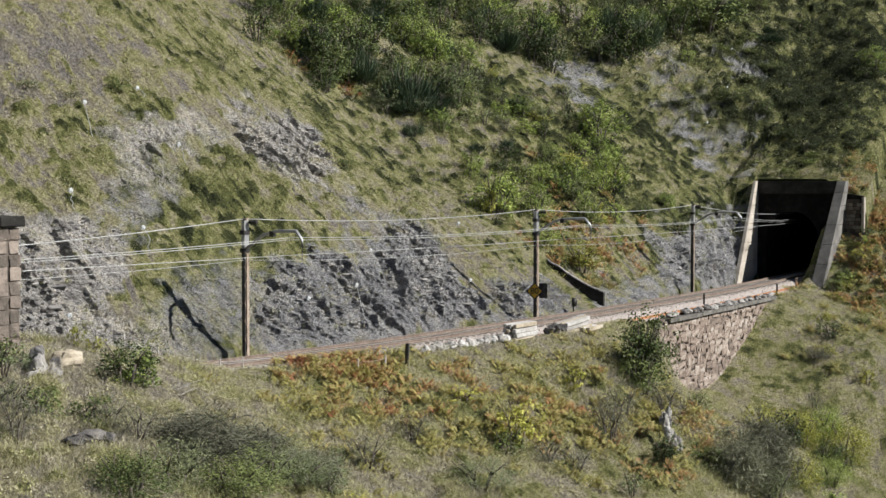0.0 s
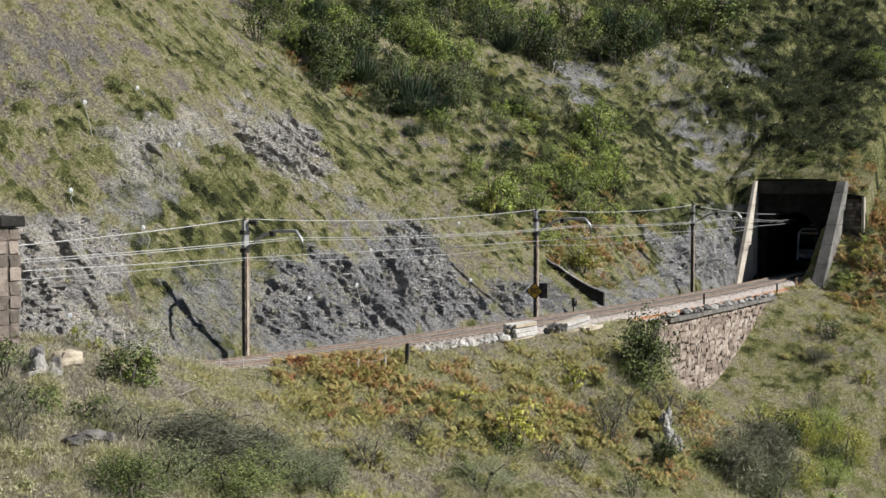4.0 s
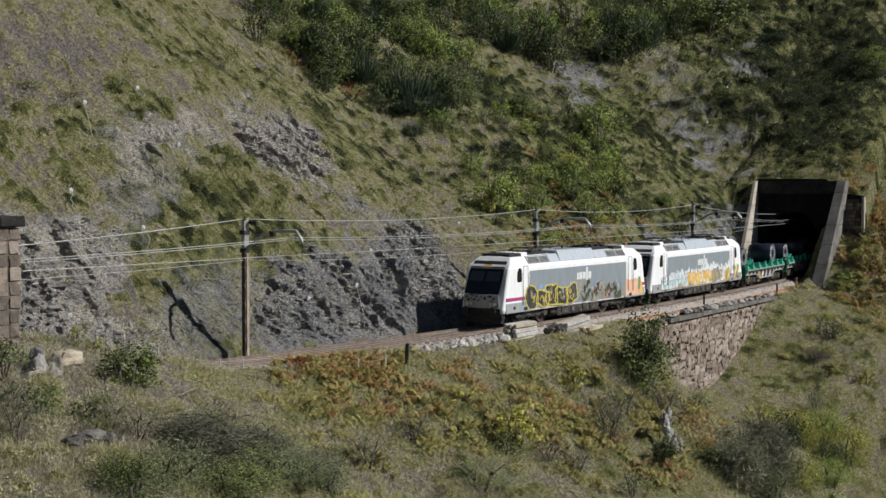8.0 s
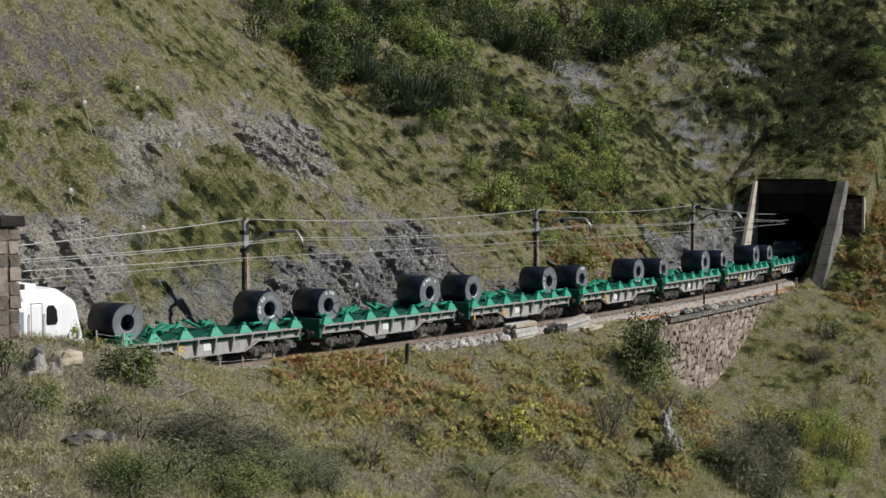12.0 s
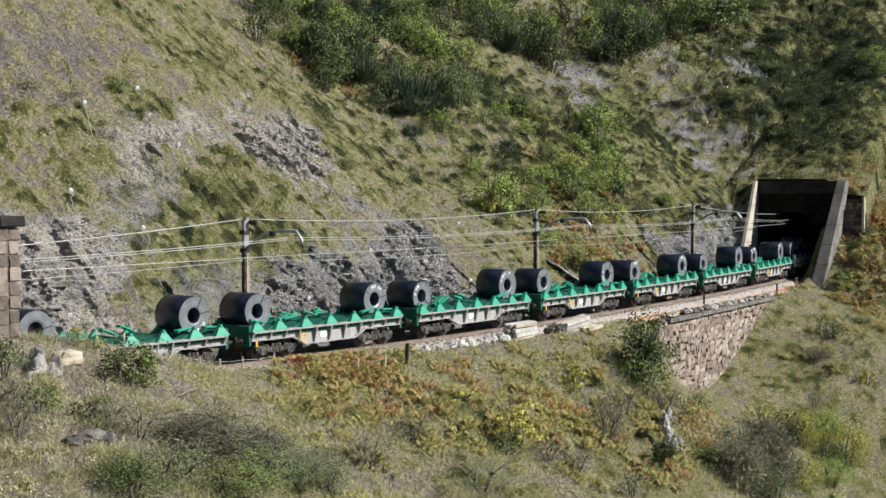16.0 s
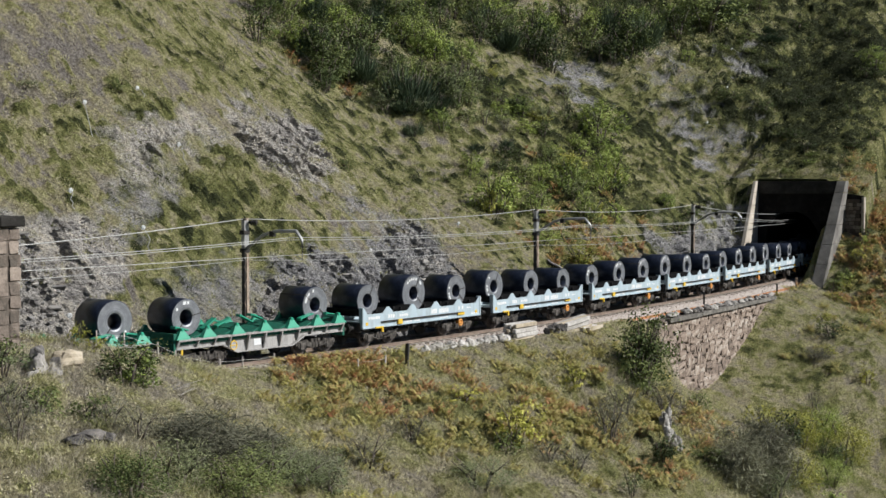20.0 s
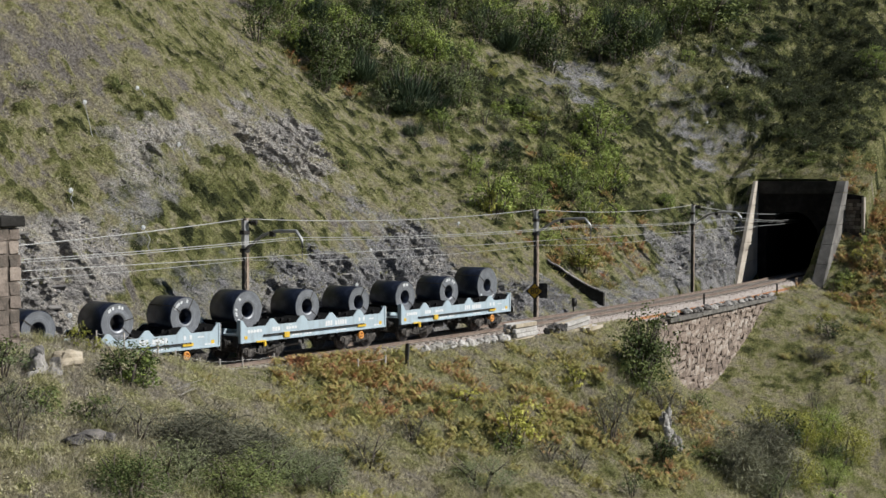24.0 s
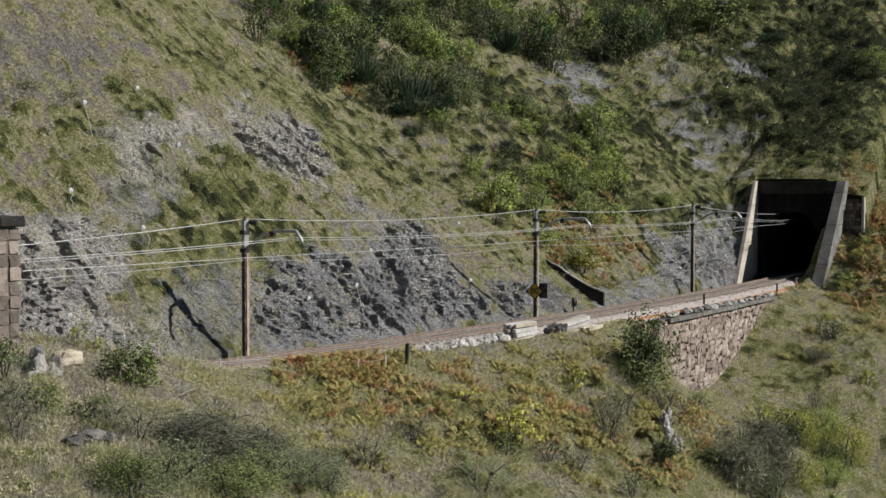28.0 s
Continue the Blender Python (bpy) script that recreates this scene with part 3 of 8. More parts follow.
# loose ballast stones over the bed, close enough to be told apart
def scatter_stones(name, label, count, s0, s1, o0, o1, zf, size, material, seed):
    rnd = random.Random(seed)
    vs, fs = [], []
    for _ in range(count):
        s, o = rnd.uniform(s0, s1), rnd.uniform(o0, o1)
        p = at(s, o, zf(o) + 0.01)
        r = size * rnd.uniform(0.6, 1.5)
        k = len(vs)
        m = Euler((rnd.random() * 6, rnd.random() * 6, rnd.random() * 6)).to_matrix()
        for c in ((1, 0, 0), (-1, 0, 0), (0, 1, 0), (0, -1, 0), (0, 0, 1), (0, 0, -1)):
            v = m @ (Vector(c) * r * rnd.uniform(0.6, 1.1))
            vs.append(p + v)
        fs += [(k + a, k + b, k + c) for a, b, c in ((0, 2, 4), (2, 1, 4), (1, 3, 4), (3, 0, 4), (2, 0, 5), (1, 2, 5), (3, 1, 5), (0, 3, 5))]
    return tagged(new(name, mesh_from(name, [tuple(v) for v in vs], fs, material)), label, "stones", kind="stuff")


M_STONE = simple("ballast_stone", [(0.22, 0.18, 0.16), (0.40, 0.345, 0.31), (0.58, 0.52, 0.47)], 2, 0.95, 0, 20, 0.3, 0.02, vary=0.5)
scatter_stones("ballast_stones", "loose pinkish grey ballast stones along the rails", 9000, -12, 82, -1.6, 2.3, lambda o: -0.21 if abs(o) < 1.5 else -0.24 - (abs(o) - 1.55) * 0.55, 0.045, M_STONE, 4)

# ---- tunnel: tube, portal wall, raked wing walls ----
ARCH = [(2.45, -0.7), (2.45, 3.1)] + [(2.45 * math.cos(a), 3.1 + 2.75 * math.sin(a)) for a in [math.pi * k / 14 for k in range(1, 14)]] + [(-2.45, 3.1), (-2.45, -0.7)]
bm = bmesh.new()
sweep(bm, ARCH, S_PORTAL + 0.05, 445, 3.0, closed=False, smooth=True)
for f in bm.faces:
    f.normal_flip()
tagged(part("tunnel_lining", bm, M_SOOT_SHADE), "sooty tunnel lining, coloured near black to carry the shade", "tunnel", kind="structure")
# unseen slab across the bore, added to keep daylight out of the tube
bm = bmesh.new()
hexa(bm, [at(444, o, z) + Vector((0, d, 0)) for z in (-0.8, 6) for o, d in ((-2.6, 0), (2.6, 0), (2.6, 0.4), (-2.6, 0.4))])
tagged(part("tunnel_end", bm, M_SOOT_SHADE), "unseen slab added to close the tunnel tube against daylight", "tunnel", kind="structure")


def portal_block(bm, s0, s1, pts0, pts1):
    """A solid between two cross outlines (o, z) at s0 and s1."""
    a = [bm.verts.new(at(s0, o, z)) for o, z in pts0]
    b = [bm.verts.new(at(s1, o, z)) for o, z in pts1]
    n = len(a)
    fs = [bm.faces.new(a), bm.faces.new(b[::-1])] + [bm.faces.new((a[(i + 1) % n], a[i], b[i], b[(i + 1) % n])) for i in range(n)]
    bmesh.ops.recalc_face_normals(bm, faces=fs)


M_TANQ = simple("pale_quoin_stone", [(0.16, 0.14, 0.12), (0.36, 0.32, 0.27), (0.5, 0.46, 0.4)], 1.2, 0.95, 0, 14, 0.6, 0.05)
# dark stain, with the shade on lintel and chute put into the colour too
M_STAIN_SHADE = simple("stained_concrete", [(0.014, 0.013, 0.012), (0.035, 0.033, 0.03), (0.08, 0.075, 0.068)], 1.0, 0.95, 0, 15, 0.4, 0.03)
# valley-side wing concrete, greyed to paint in its weaker sunlight
M_WING_SHADED = simple("grey_streaked_concrete", [(0.09, 0.085, 0.08), (0.19, 0.18, 0.165), (0.31, 0.295, 0.27)], 0.7, 0.9, 0, 15, 0.4, 0.03)
portal = tagged(new("tunnel_portal"), "tall tunnel portal of sooty stone darkened for shade, with raked concrete wing walls", "tunnel portal", kind="structure")
P0, P1 = S_PORTAL - 0.3, S_PORTAL + 0.3
bm = bmesh.new()
for i in range(len(ARCH) - 1):
    (o0, z0), (o1, z1) = ARCH[i], ARCH[i + 1]
    if z0 < 3.05 or z1 < 3.05:
        continue
    quad = [(o0, z0), (o0, 7.5), (o1, 7.5), (o1, z1)]
    portal_block(bm, P0, P1, quad, quad)
for a, b in ((2.45, 4.2), (-4.0, -2.45)):
    portal_block(bm, P0, P1, [(a, -0.9), (b, -0.9), (b, 7.5), (a, 7.5)], [(a, -0.9), (b, -0.9), (b, 7.5), (a, 7.5)])
part("portal_wall", bm, M_SOOT_SHADE, portal, "sooty portal wall coloured near black for its shade, with an arched opening")
M_BROWNST = simple("brown_ashlar", [(0.07, 0.06, 0.052), (0.135, 0.112, 0.095), (0.21, 0.185, 0.16)], 1.2, 0.95, 0, 14, 0.6, 0.04, vary=0.5)
bm = bmesh.new()
side = [(4.2, 1.5), (6.3, 1.5), (6.3, 7.3), (4.2, 7.6)]
portal_block(bm, P0 + 0.1, P1, side, side)
part("side_wall_core", bm, M_SOOT_SHADE, portal)
rnd = random.Random(19)
z = 2.6
while z < 7.0:
    o = 4.22 + rnd.uniform(0, 0.15)
    while o < 6.1:
        w = rnd.uniform(0.3, 0.6)
        q = [(o, z), (min(o + w, 6.3) - 0.03, z), (min(o + w, 6.3) - 0.03, z + 0.31), (o, z + 0.31)]
        bm = bmesh.new()
        portal_block(bm, P0 + 0.06 - rnd.uniform(0, 0.06), P0 + 0.12, q, q)
        part("stone", bm, M_BROWNST, portal, "")
        o += w
    z += 0.34
bm = bmesh.new()
q = [(6.3, 2.6), (6.55, 2.6), (6.5, 7.2), (6.3, 7.2)]
portal_block(bm, P0 - 0.35, P1, q, q)
part("quoin", bm, M_TANQ, portal, "pale end stones along the wall's edge")
bm = bmesh.new()
portal_block(bm, P0 - 0.25, P1, [(-3.6, 7.5), (4.25, 7.5), (4.25, 8.65), (-3.6, 8.65)], [(-3.6, 7.5), (4.25, 7.5), (4.25, 8.65), (-3.6, 8.65)])
part("lintel", bm, M_STAIN_SHADE, portal, "soot-stained concrete lintel beam, coloured darker for its shade")
# dressed stones around and above the arch
rnd = random.Random(9)
for row in range(5):
    z = 5.95 + row * 0.31
    o = -3.2 + (0.3 if row % 2 else 0)
    while o < 3.4:
        w = rnd.uniform(0.45, 0.75)
        bm = bmesh.new()
        t = rnd.uniform(0.03, 0.09)
        portal_block(bm, P0 - t, P0 + 0.02, [(o, z), (min(o + w - 0.03, 3.9), z), (min(o + w - 0.03, 3.9), z + 0.28), (o, z + 0.28)], [(o, z), (min(o + w - 0.03, 3.9), z), (min(o + w - 0.03, 3.9), z + 0.28), (o, z + 0.28)])
        part("stone", bm, M_SOOT_SHADE, portal)
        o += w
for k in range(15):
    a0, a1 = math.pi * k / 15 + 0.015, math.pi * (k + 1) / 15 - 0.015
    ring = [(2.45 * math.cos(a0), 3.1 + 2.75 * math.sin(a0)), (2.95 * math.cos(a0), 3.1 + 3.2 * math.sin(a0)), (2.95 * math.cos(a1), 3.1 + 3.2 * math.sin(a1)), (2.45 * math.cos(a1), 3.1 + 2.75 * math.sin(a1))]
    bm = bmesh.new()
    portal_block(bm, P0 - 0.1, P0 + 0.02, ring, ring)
    part("voussoir", bm, M_SOOT_SHADE, portal)


def wing(o_in0, o_in1, thick, name, label, material):
    """A raked wing wall: its foot reaches out along the line, its head leans back; cast in lifts."""
    lifts = [-1.0, 1.3, 3.0, 4.7, 6.4, 7.6, 8.65]
    w = part(name, bmesh.new(), M_CONCRETE, portal, label)
    for i, (z0, z1) in enumerate(zip(lifts, lifts[1:])):
        bm = bmesh.new()
        c = []
        for z in (z0 + (0.02 if i else 0), z1):
            k = (z + 0.7) / 9.35
            s_front = 72.8 + 6.0 * k
            oi = o_in0 + (o_in1 - o_in0) * k
            oo = oi + thick * (1.15 - 0.3 * k)
            lo, hi = sorted((oi, oo))
            c.append([at(s_front, lo, z), at(P0 + 0.35, lo, z), at(P0 + 0.35, hi, z), at(s_front, hi, z)])
        hexa(bm, [*c[0], *c[1]])
        bmesh.ops.recalc_face_normals(bm, faces=list(bm.faces))
        bmesh.ops.bevel(bm, geom=list(bm.edges), offset=0.03, segments=1, affect="EDGES", profile=0.5)
        part("concrete_lift", bm, material, w)


# hill-side wing concrete, the same wall material coloured paler as if sunlit
M_WING_LIT = simple("pale_stained_concrete", [(0.26, 0.22, 0.17), (0.47, 0.42, 0.35), (0.60, 0.55, 0.47)], 0.6, 0.9, 0, 15, 0.35, 0.03)
wing(-3.25, -3.2, -0.34, "wing_wall", "raked wing wall on the hill side, its concrete coloured pale as sunlit", M_WING_LIT)
wing(3.25, 4.2, 0.95, "wing_wall", "raked concrete wing wall on the valley side, coloured grey as shaded", M_WING_SHADED)

# ---- retaining wall under the line: rubble stones over a core ----
M_RUBBLE = simple("rubble_masonry_stone", [(0.12, 0.10, 0.085), (0.22, 0.172, 0.14), (0.30, 0.24, 0.195), (0.44, 0.39, 0.34)], 2.2, 0.95, 0, 12, 0.8, 0.05, vary=0.28)
M_JOINT = simple("dark_mortar", [(0.10, 0.082, 0.068), (0.19, 0.16, 0.135)], 4, 0.95, 0, 40, 0.5)
M_COPE = simple("dark_weathered_coping", [(0.06, 0.055, 0.05), (0.15, 0.14, 0.125), (0.27, 0.25, 0.22)], 1.6, 0.95, 0, 12, 0.8, 0.05)
wall = tagged(new("retaining_wall"), "rubble stone retaining wall below the railway line", "retaining wall", kind="structure")
bm = bmesh.new()
portal_block(bm, 38.5, 50, [(2.6, -8.5), (3.35, -8.5), (2.98, -0.75), (2.6, -0.75)], [(2.6, -8.5), (3.35, -8.5), (2.98, -0.75), (2.6, -0.75)])
portal_block(bm, 50, 63, [(2.6, -8.5), (3.35, -8.5), (2.98, -0.75), (2.6, -0.75)], [(2.6, -5.5), (3.25, -5.5), (2.98, -0.75), (2.6, -0.75)])
part("wall_core", bm, M_JOINT, wall)
rnd = random.Random(21)
stone_meshes = []
for k in range(10):
    bm = bmesh.new()
    w, h = rnd.uniform(0.5, 1.0), rnd.uniform(0.5, 1.0)
    hexa(bm, [(-0.5 * w, -0.16, -0.5 * h), (0.5 * w, -0.16, -0.5 * h), (0.5 * w, 0.1, -0.5 * h), (-0.5 * w, 0.1, -0.5 * h), (-0.5 * w, -0.16, 0.5 * h), (0.5 * w, -0.16, 0.5 * h), (0.5 * w, 0.1, 0.5 * h), (-0.5 * w, 0.1, 0.5 * h)])
    bmesh.ops.bevel(bm, geom=list(bm.edges), offset=0.07, segments=1, affect="EDGES", profile=0.5)
    for v in bm.verts:
        v.co += Vector((rnd.uniform(-0.11, 0.11), rnd.uniform(-0.08, 0.06), rnd.uniform(-0.11, 0.11)))
    me = bpy.data.meshes.new("stone")
    bm.to_mesh(me)
    bm.free()
    me.materials.append(M_RUBBLE)
    stone_meshes.append((me, w, h))
spots = []
z = -1.05
row = 0
while z > -7.6:
    h = rnd.uniform(0.28, 0.46)
    s = 38.6 + rnd.uniform(0, 0.3)
    while s < 62.5:
        w = rnd.choice((0.28, 0.4, 0.55, 0.75, 1.1)) * rnd.uniform(0.8, 1.2)
        if z > float(np.interp(s + w / 2, [p[0] for p in EDGE_Z], [p[1] for p in EDGE_Z])) - 0.9:
            spots.append((s + w / 2, z - h / 2 + rnd.uniform(-0.15, 0.15), w * 0.98, h * rnd.uniform(0.75, 1.45)))
        s += w
    z -= h
    row += 1
def place_stone(sp, parent):
    s, z, w, h = sp
    me, mw, mh = stone_meshes[rnd.randrange(10)]
    lean = 3.0 + (-0.75 - z) * 0.048
    m = at_pose(s, lean + rnd.uniform(-0.03, 0.05), z) @ pose(0, 0, 0, rnd.uniform(-5, 5), rnd.uniform(-12, 12), rnd.uniform(-4, 4)) @ Matrix.Diagonal((w / mw * 1.04, 0.5, h / mh * rnd.uniform(0.85, 1.2), 1))
    return me, m
spots.sort(key=lambda q: -q[1])
for sp in spots[:300]:
    me, m = place_stone(sp, wall)
    o = new("stone", me)
    o.parent = wall
    o.matrix_local = m
vs, fs = [], []
for sp in spots[300:]:
    me, m = place_stone(sp, wall)
    k = len(vs)
    vs += [tuple(m @ v.co) for v in me.vertices]
    fs += [tuple(k + i for i in p.vertices) for p in me.polygons]
if fs:
    o = new("stones", mesh_from("stones", vs, fs, M_RUBBLE))
    o.parent = wall
    tagged(o, kind="stuff")
for s0, s1, z in ((40.0, 45.5, -0.98), (45.6, 52.5, -0.95), (52.6, 62.0, -0.92)):
    bm = bmesh.new()
    portal_block(bm, s0, s1, [(2.55, z), (3.35, z), (3.33, z + 0.26), (2.55, z + 0.26)], [(2.55, z), (3.35, z), (3.33, z + 0.26), (2.55, z + 0.26)])
    part("coping", bm, M_COPE, wall, "weathered grey coping slab")


# ---- rocks ----
def rock_mesh(seed, sx, sy, sz, cuts=3, rough=0.18):
    rnd = random.Random(seed)
    bm = bmesh.new()
    bmesh.ops.create_icosphere(bm, subdivisions=cuts, radius=1.0)
    planes = [(Vector((rnd.gauss(0, 1), rnd.gauss(0, 1), rnd.gauss(0, 1))).normalized(), rnd.uniform(0.55, 0.9)) for _ in range(11)]
    for v in bm.verts:
        for n, d in planes:
            k = v.co.dot(n) - d
            if k > 0:
                v.co -= n * k
        q = v.co * 2.3 + Vector((seed * 3.7, 0, 0))
        v.co += v.co.normalized() * rough * noise.fractal(q, 1.0, 2.0, 3)
        v.co = Vector((v.co.x * sx, v.co.y * sy, v.co.z * sz))
    return bm


M_ROCK = simple("grey_outcrop_rock", [(0.12, 0.115, 0.11), (0.26, 0.245, 0.23), (0.40, 0.38, 0.35)], 1.2, 0.95, 0, 12, 0.8, 0.06, vary=0.3)
M_PALE = simple("pale_lichened_rock", [(0.24, 0.225, 0.20), (0.42, 0.40, 0.37), (0.62, 0.60, 0.57)], 1.8, 0.95, 0, 14, 0.8, 0.06, vary=0.2)
M_TAN = simple("tan_sandstone", [(0.26, 0.22, 0.16), (0.42, 0.36, 0.27), (0.52, 0.46, 0.37)], 1.5, 0.95, 0, 14, 0.6, 0.05)
M_DARKROCK = simple("dark_broken_rock", [(0.035, 0.035, 0.035), (0.09, 0.085, 0.08), (0.24, 0.22, 0.2)], 2.0, 0.95, 0, 14, 0.8, 0.05, vary=0.4)


def ground_z(s, o):
    X, Y, Z, R, C = ground_shape(np.array([[float(s)]]), np.array([[float(o)]]))
    return float(Z[0, 0])


def put_rock(name, seed, s, o, size, material, label, sink=0.3, turn=0.0, group="", z=None):
    ob = part(name, rock_mesh(seed, *size), material)
    ob.matrix_world = at_pose(s, o, (ground_z(s, o) if z is None else z) + size[2] * (1 - sink) - size[2] * 0.4, turn)
    return tagged(ob, label, "rock", group)


# whitish stones heaped along the edge of the bed
rnd = random.Random(33)
for i in range(34):
    s = 12.4 + 7.8 * i / 33 + rnd.uniform(-0.1, 0.1)
    r = rnd.uniform(0.16, 0.30)
    put_rock("edge_stone", 50 + i % 7, s, 2.95 + rnd.uniform(-0.15, 0.15), (r * 1.2, r, r * 0.85), M_PALE, "whitish loose stone at the edge of the ballast", 0.3, rnd.uniform(0, 180), "stones along the edge", z=-0.36 + (i % 2) * 0.12)
for i in range(46):
    s = 40 + 22 * i / 45 + rnd.uniform(-0.3, 0.3)
    r = rnd.uniform(0.18, 0.34)
    put_rock("edge_stone", 50 + i % 7, s, 2.9 + rnd.uniform(-0.2, 0.15), (r * 1.4, r, r * 0.8), (M_ROCK, M_PALE, M_DARKROCK, M_ROCK)[i % 4], "broken stone lying on the wall coping", 0.3, rnd.uniform(0, 180), "stones along the edge", z=-0.62)
for i in range(9):
    put_rock("rubble_block", 60 + i % 5, 24.1 + 1.6 * rnd.random(), 2.9 + rnd.uniform(-0.3, 0.4), (rnd.uniform(0.2, 0.36), 0.25, rnd.uniform(0.2, 0.32)), M_DARKROCK, "dark broken rubble between the sleeper stacks", 0.2, rnd.uniform(0, 180), "rubble", z=-0.38 + 0.25 * rnd.random())


def sleeper_stack(s, o, z, rows, length, turn, label, tilt=0.0):
    e = thing("sleeper_stack", at_pose(s, o, z, turn) @ pose(0, 0, 0, 0, tilt, 0), label, "sleeper stack", "stacks of old sleepers")
    r = random.Random(int(s * 10))
    for k in range(rows):
        for j in range(3):
            bm = bmesh.new()
            y = -0.3 + 0.3 * j + r.uniform(-0.04, 0.04)
            box(bm, -length / 2 + r.uniform(-0.35, 0.2), length / 2 + r.uniform(-0.3, 0.3), y - 0.13, y + 0.13, k * 0.26, k * 0.26 + 0.22)
            for v in bm.verts:
                v.co += Vector((r.uniform(-0.06, 0.06), r.uniform(-0.035, 0.035), r.uniform(-0.03, 0.03)))
            bevel(bm, 0.025)
            part("old_sleeper", bm, M_PALE if (k + j) % 3 else M_TAN, e)


sleeper_stack(21.9, 2.75, -0.55, 4, 2.3, 3, "stack of pale old concrete sleepers beside the track")
sleeper_stack(27.5, 2.9, -0.5, 3, 2.6, -6, "slumped stack of pale old sleepers beside the track", -7)
sleeper_stack(29.0, 3.2, -0.5, 1, 2.4, 10, "few loose old sleepers on the verge")

# ---- overhead line: poles, arms, wires ----
def insulator(bm, p, n=4, r=0.07, step_=0.06):
    for k in range(n):
        tube(bm, (p[0], p[1], p[2] + k * step_), (p[0], p[1], p[2] + k * step_ + step_ * 0.55), r, 10, r * 0.6)


def build_pole(s, o, height_, arm):
    e = thing("catenary_pole", at_pose(s, o, 0), "rusty twin-channel steel catenary pole with a bent arm", "catenary pole", "catenary poles")
    # lit and shaded sides of the pole are painted: right channel light, left dark
    for k, (x, mt) in enumerate(((-0.12, M_DARKST), (0.03, M_POLE))):
        bm = bmesh.new()
        box(bm, x, x + (0.14 if k else 0.045), -0.11, 0.11, -0.75, height_)
        if k:
            box(bm, x - 0.05, x - 0.002, 0.06, 0.11, -0.75, height_)
        part("channel", bm, mt, e, "rusty steel channel, coloured lighter as the sunlit side" if k else "steel channel, coloured dark as the shaded side")
    bm = bmesh.new()
    box(bm, -0.125, 0.175, -0.115, 0.115, height_ - 1.5, height_ - 0.1)
    part("head_casing", bm, M_GALV, e, "pale grey upper part of the pole")
    bm = bmesh.new()
    z, side = -0.3, 1
    while z < height_ - 0.5:
        for y in (-0.1, 0.1):
            tube(bm, (-0.13 * side, y, z), (0.13 * side, y, z + 0.45), 0.018, 5)
        z += 0.45
        side = -side
    part("lacing", bm, M_POLE, e)
    bm = bmesh.new()
    box(bm, -0.35, 0.35, -0.35, 0.35, -1.0, -0.55)
    part("footing", bm, M_CONCRETE, e, "concrete footing")
    # near side is -y
    bm = bmesh.new()
    pts = [(0, 0, height_ - 1.55), (0, -1.35, height_ - 0.78), (0, -2.2, height_ - 0.6), (0, -3.6, height_ - 0.56), (0, -4.0, height_ - 0.98), (0, -4.02, height_ - 1.35)]
    pipe(bm, pts, 0.085, 8)
    a_ = part("arm", bm, M_GALV, e, "bent tubular bracket arm")
    bm = bmesh.new()
    box(bm, -0.1, 0.1, -2.1, -1.85, height_ - 0.86, height_ - 0.6)
    part("insulator", bm, M_BLACK, a_, "dark insulator block")
    bm = bmesh.new()
    insulator(bm, (0, -4.02, height_ - 1.6), 4, 0.05)
    part("hanging_insulator", bm, M_BLACK, a_)
    bm = bmesh.new()
    tube(bm, (0.12, -0.16, height_ - 0.2), (0.40, -0.52, height_ - 0.2), 0.07, 8)
    for k in range(3):
        tube(bm, (0.2 + 0.07 * k, -0.26 - 0.09 * k, height_ - 0.2), (0.23 + 0.07 * k, -0.30 - 0.09 * k, height_ - 0.2), 0.17, 12, 0.13)
    part("head_insulator", bm, M_BLACK, e, "black insulator head")
    for a in (0.8, 1.7):
        bm = bmesh.new()
        box(bm, -0.2, 0.2, -0.16, 0.16, height_ - a, height_ - a + 0.2)
        part("clamp_band", bm, M_BLACK, e, "dark clamp band")
    bm = bmesh.new()
    insulator(bm, (0, 0, height_ - 0.05), 3, 0.06)
    part("top_insulator", bm, M_BLACK, e)
    bm = bmesh.new()
    tube(bm, (0, -4.0, height_ - 1.9), (0.9, -2.75, height_ - 1.85), 0.02, 6)
    tube(bm, (0, -4.02, height_ - 1.3), (0, -4.02, height_ - 1.95), 0.018, 6)
    part("registration_arm", bm, M_GALV, e)
    return e


POLES = ((5.3, -2.5, 6.62), (32.0, -2.5, 6.72), (58.4, -2.5, 6.72))
for s, o, h in POLES:
    build_pole(s, o, h, True)


def wire(name, pts, r, label, sag=0.25):
    e = tagged(new(name), label, "overhead wire", "overhead wires")
    for (a, b) in zip(pts, pts[1:]):
        bm = bmesh.new()
        n = 12
        q = []
        for i in range(n + 1):
            t = i / n
            s = a[0] + (b[0] - a[0]) * t
            p = at(a[0], a[1], a[2]).lerp(at(b[0], b[1], b[2]), t)
            p.z -= sag * 4 * t * (1 - t)
            q.append(p)
        pipe(bm, q, r, 5)
        part("wire_span", bm, M_WIRE, e)


wire("feeder_wire", [(-24, -2.0, 5.3), (5.3, -2.5, 6.6), (32.0, -2.5, 6.7), (58.4, -2.5, 6.7), (84, -0.8, 5.6)], 0.022, "pale feeder wire strung between the pole heads", 0.35)
wire("carrier_wire", [(-24, 0.2, 5.15), (5.3, 0.9, 5.75), (32.0, 0.9, 5.75), (58.4, 0.9, 5.75), (84, 0.2, 5.1)], 0.016, "carrier wire above the track", 0.22)
